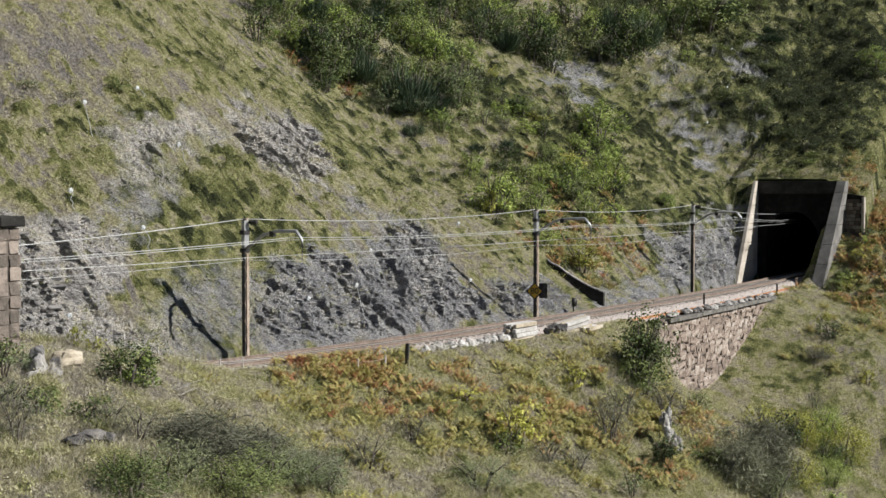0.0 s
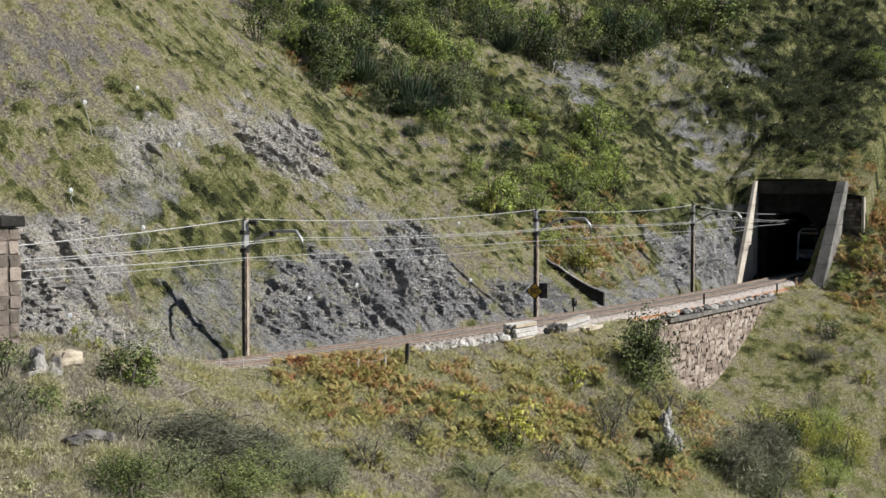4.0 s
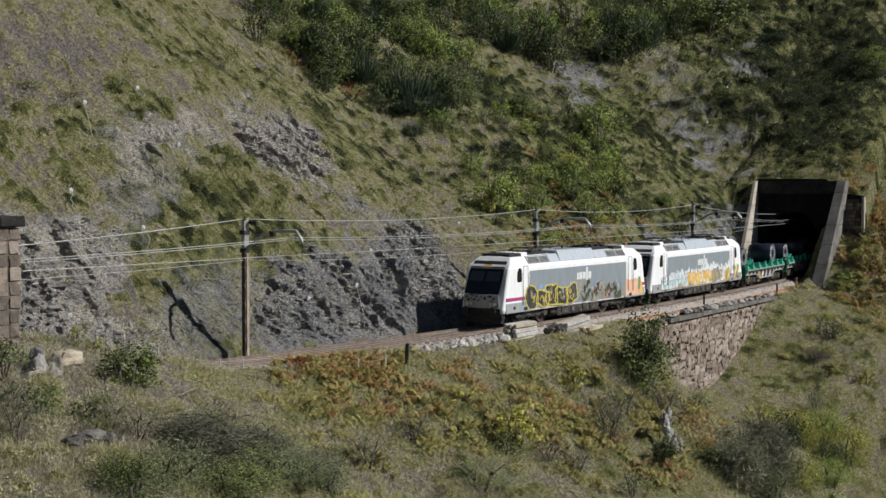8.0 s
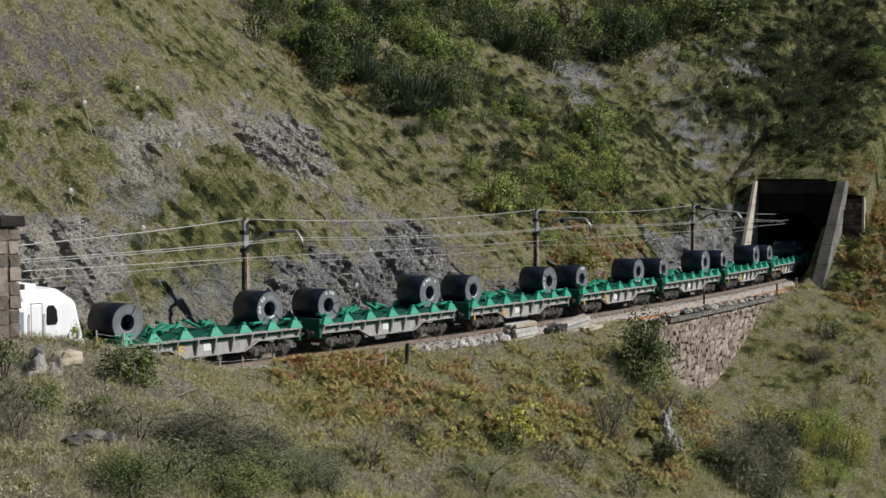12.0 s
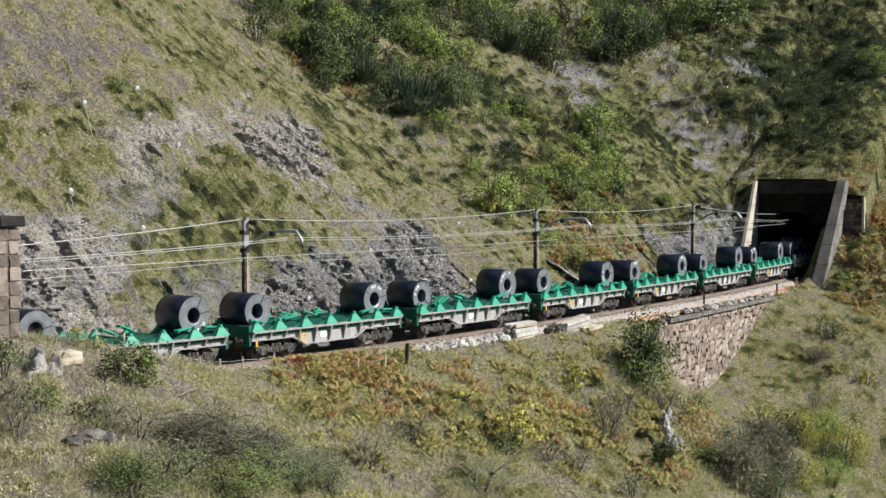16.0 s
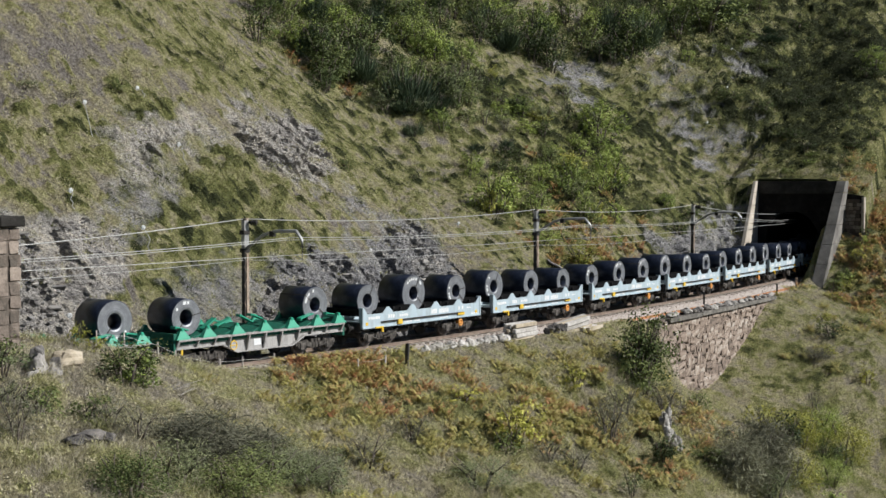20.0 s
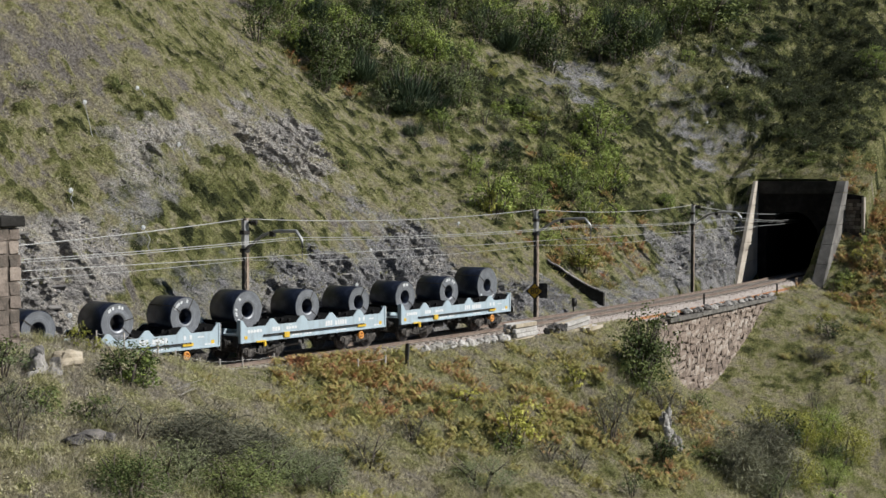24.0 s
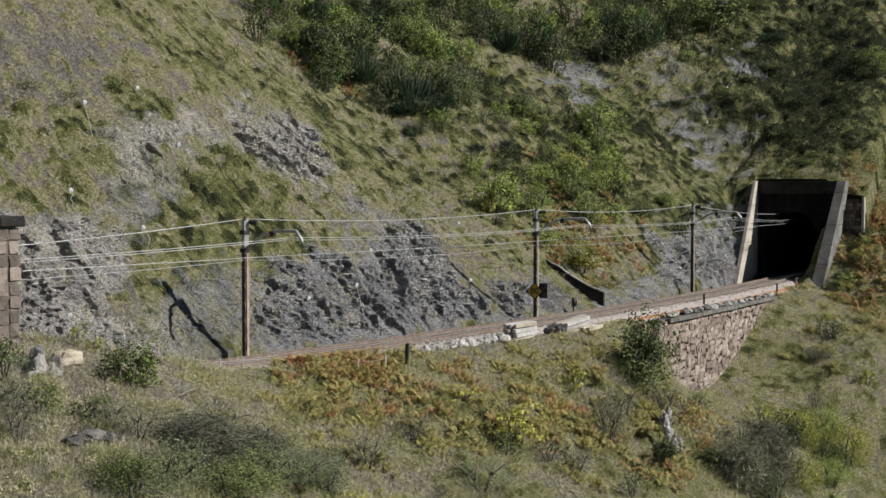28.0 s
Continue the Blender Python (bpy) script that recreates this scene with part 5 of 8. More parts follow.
# heath and low scrub: sprigs all over the cushions
def build_sprigs(name, label, n, box_, dense, leaves, leaf, spread, shift=0.0, lift=0.12):
    S, O, X, Y, Z = sample(n, *box_, 0.55, dense)
    k = len(S)
    N = lie_of(S, O)
    t = cover_tone(S, O, Z) + shift
    P = rng.normal(0, spread, (k, leaves, 3))
    P -= (P * N[:, None, :]).sum(-1, keepdims=True) * N[:, None, :]
    P += N[:, None, :] * rng.uniform(-0.02, lift, (k, leaves, 1)) + np.stack([X, Y, Z], -1)[:, None, :]
    face = np.repeat(N + np.array([0, 0, 0.3]), leaves, 0)
    ob = new(name, quads_mesh(name, P.reshape(-1, 3), leaf, cover_material(name, 0.12), face, 0.42, 0.85, np.repeat(t, leaves) + rng.normal(0, 0.03, k * leaves)))
    return tagged(ob, label, "heath", kind="stuff")


build_sprigs("heath", "low cushions of olive, straw and grey-lilac heath over the hillside", 30000, (-17, 84, -45, -3.7), None, 9, 0.055, 0.16, 0.03)
build_sprigs("dark_heath", "dense dark green heath mounds on the spur over the tunnel", 11000, (80.6, 126, -26, 11), lambda S, O, Z: np.where(O > -5, 1, step(80, 86, S)), 16, 0.085, 0.24, 0.0, 0.24)
build_sprigs("verge_heath", "low grey-green and straw-coloured scrub below the line", 20000, (-24, 84, 2.2, 23), None, 9, 0.045, 0.15, 0.0, 0.2)
build_sprigs("tall_heath", "taller dark olive sprigs on the heath cushions", 9000, (-14, 84, -42, -5), lambda S, O, Z: (cushions(S, O)[0] > 0.3) * 1.0, 12, 0.06, 0.2, 0.16, 0.3)


# bracken: arching fronds with paired leaflets
def build_bracken(name, label, spots, stops):
    tri = []
    for s0, o0, ls, lo, n, tall in spots:
        tall, n = tall * 0.62, int(n * 1.7)
        m = max(n // 9, 1)
        cs, co = s0 + rng.normal(0, 0.55, m) * ls, o0 + rng.normal(0, 0.55, m) * lo
        S, O = np.repeat(cs, 9) + rng.normal(0, 0.32, m * 9), np.repeat(co, 9) + rng.normal(0, 0.32, m * 9)
        ok = clear_ground(S, O)
        S, O = S[ok], O[ok]
        X, Y, Z, R, C = ground_shape(S, O)
        for x, y, z in zip(X, Y, Z):
            for _ in range(5):
                a = rng.uniform(0, 2 * np.pi)
                L = tall * rng.uniform(0.6, 1.35)
                h = np.array([np.cos(a), np.sin(a), 0])
                side = np.array([-np.sin(a), np.cos(a), 0])
                droop = rng.normal(-0.35, 0.3)
                for k in range(6):
                    t = 0.25 + 0.75 * k / 6
                    p = np.array([x, y, z]) + h * L * 0.6 * t + np.array([0, 0, L * (1.35 * t - 0.72 * t * t)])
                    w = 0.36 * L * (1.1 - t)
                    for sg in (-1, 1):
                        tip = p + side * sg * w + h * w * 0.35 + np.array([0, 0, (droop + rng.normal(0, 0.25)) * w])
                        tri.append((p - h * 0.07 * L, p + h * 0.07 * L, tip))
    ob = tris_object(name, np.array(tri), leaf_material(name, stops, 0.7, 1.3, 0.3, 0.25))
    return tagged(ob, label, "bracken", kind="stuff")


build_bracken("rusty_bracken", "rust-brown and ochre autumn bracken on the slope", [(3.4, 3.6, 2.0, 0.8, 60, 0.9), (7.0, 4.4, 2.4, 1.2, 90, 0.9), (6.5, 6.4, 3.0, 1.4, 60, 0.85), (3.5, 6.8, 2.0, 1.2, 36, 0.8), (12.5, 5.5, 1.6, 0.8, 36, 0.8), (17, 8.6, 2, 1.0, 30, 0.8), (27, 12.5, 3, 1.2, 40, 0.8), (78, 6.8, 8, 3.5, 260, 1.0), (74, 9.5, 9, 4, 200, 0.95), (82, 8.6, 5, 3, 120, 1.0), (53, -9.0, 7, 4, 130, 1.0), (47, -9.5, 6, 4, 60, 0.8), (20, 12, 9, 4, 70, 0.8), (46, -30, 5, 3, 60, 0.9), (12, 10, 10, 5, 50, 0.8), (14, 7.5, 8, 3, 50, 0.85)],
              [(0.20, 0.085, 0.06), (0.37, 0.14, 0.09), (0.49, 0.22, 0.125), (0.50, 0.36, 0.16), (0.42, 0.42, 0.14)])
build_bracken("yellow_bracken", "yellowing bracken between the grass tufts", [(10, 8.5, 10, 4, 320, 0.8), (20, 9.5, 10, 4, 340, 0.85), (0, 8, 9, 6, 80, 0.7), (6, 4.8, 5, 1.6, 110, 0.85), (18, 5.2, 6, 1.6, 60, 0.7), (34, 9, 10, 6, 110, 0.8), (72, 7.5, 12, 6, 140, 0.8), (62, 9, 10, 6, 90, 0.8), (46, -7, 8, 3, 60, 0.7)],
              [(0.20, 0.20, 0.07), (0.33, 0.325, 0.11), (0.46, 0.42, 0.15), (0.50, 0.40, 0.20)])

# ---- shrubs and small trees ----
LEAVES = {
    "leaf_dark": (leaf_material("dark_green_leaves", [(0.014, 0.022, 0.009), (0.04, 0.06, 0.02), (0.085, 0.115, 0.034), (0.18, 0.215, 0.07)]), "dark green leafy shrub on the slope"),
    "leaf_olive": (leaf_material("olive_leaves", [(0.035, 0.05, 0.018), (0.092, 0.122, 0.04), (0.18, 0.22, 0.07), (0.31, 0.34, 0.125)]), "olive-green bushy shrub on the slope"),
    "leaf_bright": (leaf_material("bright_green_leaves", [(0.075, 0.105, 0.03), (0.19, 0.255, 0.06), (0.34, 0.41, 0.10), (0.50, 0.55, 0.18)]), "light green leafy sallow on the slope"),
    "leaf_yellow": (leaf_material("yellow_green_leaves", [(0.10, 0.115, 0.028), (0.28, 0.29, 0.06), (0.48, 0.47, 0.10), (0.62, 0.58, 0.15)]), "yellow-green sunlit shrub on the slope"),
    "leaf_grey": (leaf_material("grey_green_leaves", [(0.07, 0.092, 0.042), (0.14, 0.172, 0.078), (0.225, 0.255, 0.125), (0.34, 0.355, 0.19)]), "grey-green thorny shrub below the line"),
    "broom": (leaf_material("broom_stems", [(0.016, 0.028, 0.016), (0.036, 0.058, 0.03), (0.07, 0.102, 0.052), (0.13, 0.165, 0.085)]), "dark blue-green broom with upright whippy stems"),
    "twig": (leaf_material("bare_twigs", [(0.08, 0.08, 0.055), (0.15, 0.15, 0.105), (0.22, 0.22, 0.15), (0.30, 0.30, 0.19)], 0.9, 0.5, 0.15), "grey half-bare thorn scrub on the slope"),
}
M_BARK = simple("grey_bark", [(0.05, 0.042, 0.035), (0.12, 0.10, 0.085), (0.2, 0.175, 0.15)], 3, 0.9, 0, 25, 0.6)


def crown_mesh(kind, variant, fine):
    """A ragged crown about 1 m wide and 1 m high, standing on the origin: sprays of leaves at the ends of twigs."""
    r = np.random.default_rng(300 + variant + 10 * sorted(LEAVES).index(kind) + 100 * fine)
    mat_ = LEAVES[kind][0]
    sprays = (40, 84, 300)[fine]
    bumps = r.normal(0, 1, (7, 3))
    bumps /= np.linalg.norm(bumps, axis=1)[:, None]
    d = r.normal(0, 1, (sprays, 3))
    d /= np.linalg.norm(d, axis=1)[:, None]
    reach = 0.30 + 0.24 * np.max(np.clip(d @ bumps.T, 0, 1) ** 3, axis=1) + r.normal(0, 0.035, sprays)
    c = d * (reach * r.uniform(0.12, 1, sprays) ** 0.5)[:, None]
    c[:, 2] = np.maximum(c[:, 2] * 1.05 + 0.42, 0.03) + 0.05 * r.normal(0, 1, sprays)
    if kind in ("broom", "twig"):
        per = 26 if fine else 22
        n = sprays * per
        tip = np.repeat(c, per, 0) + r.normal(0, 0.075, (n, 3)) * (1, 1, 1.3)
        if kind == "broom":
            base = tip * (0.72, 0.72, 0.5) + r.normal(0, 0.03, (n, 3))
        else:
            base = tip + r.normal(0, 0.075, (n, 3))
        base[:, 2] = np.maximum(base[:, 2], 0)
        w = r.normal(0, 1, (n, 3)) * (0.005 if kind == "broom" else 0.0035)
        V = np.stack([base - w, base + w, tip], 1)
        me = bpy.data.meshes.new("crown")
        me.from_pydata(V.reshape(-1, 3).tolist(), [], np.arange(len(V) * 3).reshape(-1, 3).tolist())
        me.materials.append(mat_)
        return me
    per = 20 if fine else 17
    n = sprays * per
    off = r.normal(0, 1, (n, 3)) * np.repeat(r.uniform(0.03, 0.07, sprays), per)[:, None]
    P = np.repeat(c, per, 0) + off
    face = (P - (0, 0, 0.35)) * 2.2 + off * 14 + (0, 0, 0.35)
    ok = P[:, 2] > 0.01
    return quads_mesh("crown", P[ok], (0.031, 0.020, 0.0115)[fine] * (0.8 if kind == "leaf_grey" else 1), mat_, face[ok], 0.62, 0.5)


def stems_mesh(seed):
    r = random.Random(seed)
    bm = bmesh.new()
    for k in range(5):
        a = 2 * math.pi * k / 5 + r.uniform(-0.4, 0.4)
        p = Vector((0.03 * math.cos(a), 0.03 * math.sin(a), -0.15))
        q = Vector((0.14 * math.cos(a), 0.14 * math.sin(a), r.uniform(0.3, 0.45)))
        e = Vector((0.30 * math.cos(a + 0.3), 0.30 * math.sin(a + 0.3), r.uniform(0.6, 0.85)))
        tube(bm, p, q, 0.020, 6, 0.013)
        tube(bm, q, e, 0.013, 5, 0.004)
        f = q + Vector((r.uniform(-0.2, 0.2), r.uniform(-0.2, 0.2), 0.3))
        tube(bm, q, f, 0.010, 5, 0.003)
    return bm


def shrub(kind, s, o, wide, tall, label=""):
    i = len(made_shrubs)
    e = thing("shrub", at_pose(s, o, ground_z(s, o) - 0.05 * tall, 53.0 * i) @ Matrix.Diagonal((wide, wide, tall, 1)), label or LEAVES[kind][1], "shrub", "shrubs on the hillside")
    v = (i % 4, 2 if o > 9 and wide > 2.9 else int(wide > 2.9))
    if (kind, v) not in GROWN:
        GROWN[(kind, v)] = crown_mesh(kind, *v)
    c = new("crown", GROWN[(kind, v)])
    c.parent = e
    if "stems" not in GROWN:
        GROWN["stems"] = part("trunk", stems_mesh(4), M_BARK, e)
    else:
        again(GROWN["stems"], e, None, "trunk")
    made_shrubs.append(e)


made_shrubs, GROWN = [], {}
shrub("leaf_dark", 41.2, -33.9, 4.2, 4.2)
shrub("leaf_olive", 46.6, -30.7, 5.2, 5.2)
shrub("leaf_bright", 53.2, -36.0, 3.0, 2.5)
shrub("leaf_olive", 52.0, -30.4, 6.3, 4.9)
shrub("leaf_dark", 62.3, -32.9, 5.2, 4.2)
shrub("broom", 51.4, -25.4, 5.7, 4.5)
shrub("leaf_dark", 65.7, -29.8, 3.7, 5.8)
shrub("leaf_grey", 56.4, -23.7, 3.9, 4.9)
shrub("broom", 77.4, -30.4, 6.2, 3.4)
shrub("leaf_bright", 83.8, -27.6, 5.3, 5.3)
shrub("broom", 88.8, -32.4, 3.6, 2.4)
shrub("leaf_olive", 89.9, -26.3, 4.2, 4.8)
shrub("leaf_dark", 92.4, -23.3, 4.8, 3.6)
shrub("broom", 95.8, -21.2, 4.5, 3.0)
shrub("leaf_dark", 97.5, -17.8, 5.5, 3.7)
shrub("leaf_olive", 100.7, -13.6, 9.9, 5.9)
shrub("leaf_bright", 68.7, -15.0, 5.4, 4.4)
shrub("leaf_bright", 62.3, -11.3, 4.4, 4.4)
shrub("leaf_bright", 57.8, -13.0, 3.8, 2.8)
shrub("leaf_bright", 44.3, -12.8, 5.1, 4.3)
shrub("leaf_bright", 47.8, -11.2, 3.1, 3.1)
shrub("leaf_olive", 53.5, -9.6, 4.1, 2.7)
shrub("leaf_dark", 64.8, -6.1, 2.9, 1.9)
shrub("leaf_bright", 103.3, 3.9, 4.2, 3.3)
shrub("leaf_yellow", 46.1, -6.5, 3.8, 2.7)
shrub("leaf_olive", 27.6, 7.7, 3.8, 4.4)
shrub("leaf_dark", 26.9, 8.0, 4.4, 4.2)
shrub("leaf_olive", 25.0, 8.9, 3.2, 2.8)
shrub("leaf_dark", 26.0, 8.4, 4.0, 3.4)
shrub("leaf_olive", -15.6, 16.6, 3.4, 2.0)
shrub("leaf_grey", -13.4, 15.6, 3.6, 1.9)
shrub("leaf_olive", -11.6, 16.4, 3.8, 1.9)
shrub("twig", -11.2, 14.0, 3.8, 1.7)
shrub("leaf_grey", -9.2, 15.0, 3.6, 1.7)
shrub("twig", -8.2, 13.0, 3.6, 1.6)
shrub("twig", -6.2, 13.6, 3.2, 1.5)
shrub("leaf_grey", -7.4, 14.8, 3.2, 1.6)
shrub("twig", -13.2, 13.6, 2.2, 1.2)
shrub("leaf_olive", -10.2, 8.6, 3.2, 2.0)
shrub("leaf_bright", -9.3, 8.2, 2.4, 1.9)
shrub("leaf_grey", -15.2, 8.8, 2.0, 1.4)
shrub("twig", -16.4, 11.5, 2.6, 1.4)
shrub("leaf_grey", -16.0, 10.4, 1.8, 1.2)
shrub("leaf_olive", -14.5, 7.4, 1.7, 1.3)
shrub("leaf_yellow", 9.7, 11.0, 2.8, 2.6)
shrub("leaf_olive", 8.6, 11.2, 2.0, 1.5)
shrub("twig", 22.9, 15.9, 3.6, 3.3)
shrub("twig", 25.0, 16.2, 3.8, 3.6)
shrub("leaf_grey", 24.0, 17.2, 3.2, 2.6)
shrub("twig", 16.8, 11.6, 2.6, 2.6)
shrub("twig", 18.0, 10.6, 2.2, 2.2)
shrub("twig", 24.4, 10.6, 2.6, 2.4)
shrub("leaf_dark", 17.8, 14.0, 1.8, 1.6)
shrub("leaf_yellow", 20.1, 7.6, 2.2, 1.6)
shrub("twig", 10.4, 12.3, 2.4, 1.2)
shrub("twig", 11.4, 13.2, 2.6, 1.3)
shrub("leaf_yellow", 45.0, 10.8, 3.4, 3.6)
shrub("leaf_bright", 47.4, 11.4, 3.6, 3.4)
shrub("leaf_yellow", 46.6, 13.4, 3.8, 3.6)
shrub("leaf_dark", 44.0, 13.0, 3.6, 2.6)
shrub("leaf_yellow", 27.0, 17.4, 3.0, 2.2)
shrub("leaf_bright", 29.4, 17.8, 2.8, 2.2)
shrub("leaf_dark", 43.2, 10.4, 2.6, 2.6)
shrub("leaf_olive", 73.2, 5.3, 2.2, 1.6)
shrub("leaf_yellow", 71.4, 5.8, 1.8, 1.2)
shrub("leaf_grey", 4.3, 13.1, 4.3, 1.7)
shrub("twig", -17.2, 13.2, 1.6, 1.6)
shrub("leaf_dark", 18.4, 13.9, 1.7, 1.7)
shrub("leaf_bright", 38.5, 15.0, 3.4, 2.4)
shrub("twig", 20.4, 10.2, 2.7, 2.4)
shrub("leaf_yellow", -9.2, 3.9, 0.8, 1.3)
shrub("leaf_yellow", -8.6, 4.2, 1.1, 0.8)
shrub("leaf_dark", 44.8, 9.9, 2.8, 2.4)
shrub("broom", 49.4, -38.4, 3.0, 2.0)
shrub("leaf_dark", 58.6, -35.7, 4.1, 2.6)
shrub("leaf_olive", 70.7, -34.8, 5.0, 2.8)
shrub("leaf_dark", 80.6, -34.3, 4.7, 2.3)
shrub("leaf_yellow", 65.4, -35.2, 2.7, 2.2)
shrub("leaf_bright", 94.0, -14.1, 2.4, 1.8)
shrub("leaf_dark", 90.6, -5.4, 3.4, 1.7)
shrub("twig", -0.1, 10.8, 2.8, 1.4)

# the thicket in the damp hollow and along the top
def thicket(seed, count, kinds, s0, s1, deep, width, wide, tall):
    """Shrubs strewn along a band of the hillside: deep = (o at s0, o at s1)."""
    r = random.Random(seed)
    for _ in range(count):
        k = r.random()
        o = deep[0] + (deep[1] - deep[0]) * k + r.uniform(-width, width)
        shrub(r.choice(kinds), s0 + (s1 - s0) * k + r.uniform(-1.5, 1.5), o, r.uniform(*wide), r.uniform(*tall))


ALL = ("leaf_bright", "leaf_olive", "leaf_dark", "leaf_dark", "leaf_bright", "leaf_olive", "broom")
thicket(88, 22, ALL, 46, 66, (-36, -34), 2.2, (2.6, 4.8), (2.2, 4.0))
thicket(89, 22, ALL, 45, 64, (-31, -28.5), 2.6, (2.6, 5.0), (2.4, 4.2))
thicket(90, 10, ("leaf_grey", "broom", "leaf_olive"), 50, 60, (-26.5, -24), 1.6, (2.4, 4.0), (2.0, 3.4))
thicket(91, 12, ALL, 64, 88, (-35, -32.5), 2.2, (3.0, 5.0), (2.2, 3.8))
thicket(92, 18, ("leaf_dark", "broom", "leaf_olive", "leaf_dark", "leaf_bright"), 79, 104, (-30.5, -14.5), 1.4, (3.2, 5.5), (2.6, 4.6))
thicket(93, 8, ("leaf_dark", "leaf_olive"), 100, 118, (-24, -9), 3.0, (3.5, 6.0), (2.5, 4.0))
thicket(94, 20, ("leaf_bright", "leaf_bright", "leaf_olive", "leaf_yellow"), 44, 70, (-12, -13), 3.5, (1.6, 3.6), (1.4, 3.0))
thicket(95, 14, ("leaf_olive", "leaf_dark", "twig", "broom"), 50, 74, (-21, -17.5), 3.0, (1.4, 3.2), (1.0, 2.2))
thicket(96, 8, ("leaf_bright", "leaf_olive", "leaf_dark"), 54, 76, (-8.5, -6.5), 1.2, (1.2, 2.6), (0.9, 1.9))
thicket(101, 18, ("leaf_olive", "broom", "leaf_grey", "leaf_dark", "leaf_bright"), 47, 66, (-23.5, -21), 3.0, (1.6, 3.8), (1.2, 2.6))
thicket(102, 8, ("leaf_olive", "leaf_yellow", "leaf_bright"), 73.5, 81, (5.6, 7.2), 0.4, (1.4, 2.4), (0.9, 1.6))
thicket(103, 14, ("leaf_dark", "leaf_dark", "broom", "leaf_olive"), 86, 112, (-13, -5), 4.0, (2.0, 4.2), (0.8, 1.5))
thicket(104, 12, ("leaf_dark", "leaf_olive", "leaf_dark"), 84, 112, (1, 3), 4.5, (2.0, 4.0), (0.8, 1.5))
thicket(105, 5, ("leaf_olive", "leaf_bright"), 81.6, 83.5, (-3, 5), 0.8, (1.2, 2.0), (0.5, 0.9))
thicket(106, 20, ("leaf_dark", "leaf_dark", "broom", "leaf_dark", "leaf_olive"), 72, 106, (-28.4, -12.0), 1.2, (3.6, 5.6), (3.2, 4.8))
thicket(107, 30, ("leaf_olive", "leaf_dark", "leaf_grey", "leaf_bright", "leaf_yellow"), 55, 76, (-24, -17), 3.6, (1.3, 3.0), (0.8, 1.7))
thicket(108, 26, ("leaf_olive", "leaf_dark", "leaf_bright", "leaf_olive"), 44, 62, (-16, -13), 3.6, (1.2, 3.0), (0.8, 2.0))
thicket(97, 10, ("leaf_olive", "twig", "leaf_grey"), -6, 44, (-20, -22), 7.0, (0.9, 2.2), (0.5, 1.2))
thicket(98, 14, ("twig", "leaf_grey", "leaf_yellow", "leaf_olive"), -16, 36, (12, 10), 5.0, (1.2, 2.8), (0.7, 1.6))
thicket(99, 14, ("leaf_grey", "leaf_yellow", "leaf_olive", "twig"), 40, 84, (13, 11), 5.5, (1.6, 3.4), (0.9, 2.0))
thicket(100, 7, ("leaf_olive", "leaf_grey", "leaf_dark"), -21, -15, (8, 12), 3.5, (1.4, 2.8), (0.8, 1.6))

# ---- rockfall net anchors: white plates with slack cables ----
def net_anchor(s, z, length):
    o = -4.0
    while ground_z(s, o) < z and o > -60:
        o -= 0.15
    zz = ground_z(s, o)
    e = thing("net_anchor", at_pose(s, o + 0.3, zz + 0.15), "white rockfall net anchor plate with a slack cable", "anchor", "rockfall net anchors")
    bm = bmesh.new()
    tube(bm, (0, -0.05, 0), (0, 0.02, 0.03), 0.13, 10)
    tube(bm, (0, -0.12, 0), (0, 0.3, 0), 0.03, 6)
    part("plate", bm, M_LETTER, e)
    p = at(s, o + 0.3, zz + 0.15)
    pts = []
    for k in range(7):
        t = k / 6
        s2, z2 = s - 0.35 * length * t, zz - length * 0.8 * t
        o2 = -3.9
        while ground_z(s2, o2) < z2 and o2 > -60:
            o2 -= 0.3
        q = at(s2, o2 + 0.5, max(z2, -0.5) + 0.2)
        pts.append(e.matrix_world.inverted() @ q)
    bm = bmesh.new()
    for a, b in zip(pts, pts[1:]):
        tube(bm, a, b, 0.018, 4, caps=False)
    part("cable", bm, M_WIRE, e, "thin slack steel cable")


net_anchor(4.9, 12.5, 2.5)
net_anchor(10.0, 13.6, 0.8)
net_anchor(10.1, 10.4, 1.5)
net_anchor(0.3, 7.8, 1.2)
net_anchor(12.4, 1.9, 2.0)
net_anchor(16.8, 2.3, 3.2)
net_anchor(19.9, 4.2, 2.0)
net_anchor(23.4, 0.5, 1.2)
net_anchor(29.7, 1.9, 1.6)
net_anchor(89.3, 21.8, 0.8)
net_anchor(91.9, 21.8, 0.8)
net_anchor(99.0, 22.7, 1.6)
net_anchor(91.5, 18.1, 0.8)
net_anchor(74.3, 16.7, 1.2)
net_anchor(86.4, 14.3, 0.8)
net_anchor(-3.4, 2.0, 0.8)
net_anchor(35.1, 5.4, 0.8)
net_anchor(3.5, 5.9, 1.5)

# ---- the freight train ----
def wheelset_mesh(r):
    bm = bmesh.new()
    tube(bm, (0, -0.95, 0), (0, 0.95, 0), 0.085, 8)
    for sy in (-1, 1):
        tube(bm, (0, sy * 0.77, 0), (0, sy * 0.90, 0), r, 24)
        tube(bm, (0, sy * 0.745, 0), (0, sy * 0.772, 0), r + 0.03, 24)
        tube(bm, (0, sy * 0.90, 0), (0, sy * 0.915, 0), r * 0.78, 20, r * 0.72)
        tube(bm, (0, sy * 0.91, 0), (0, sy * 1.0, 0), 0.15, 10)
        for a in range(0, 360, 60):
            c, s = math.cos(radians(a)), math.sin(radians(a))
            tube(bm, (c * r * 0.55, sy * 0.912, s * r * 0.55), (c * r * 0.55, sy * 0.925, s * r * 0.55), 0.05, 6)
    return bm


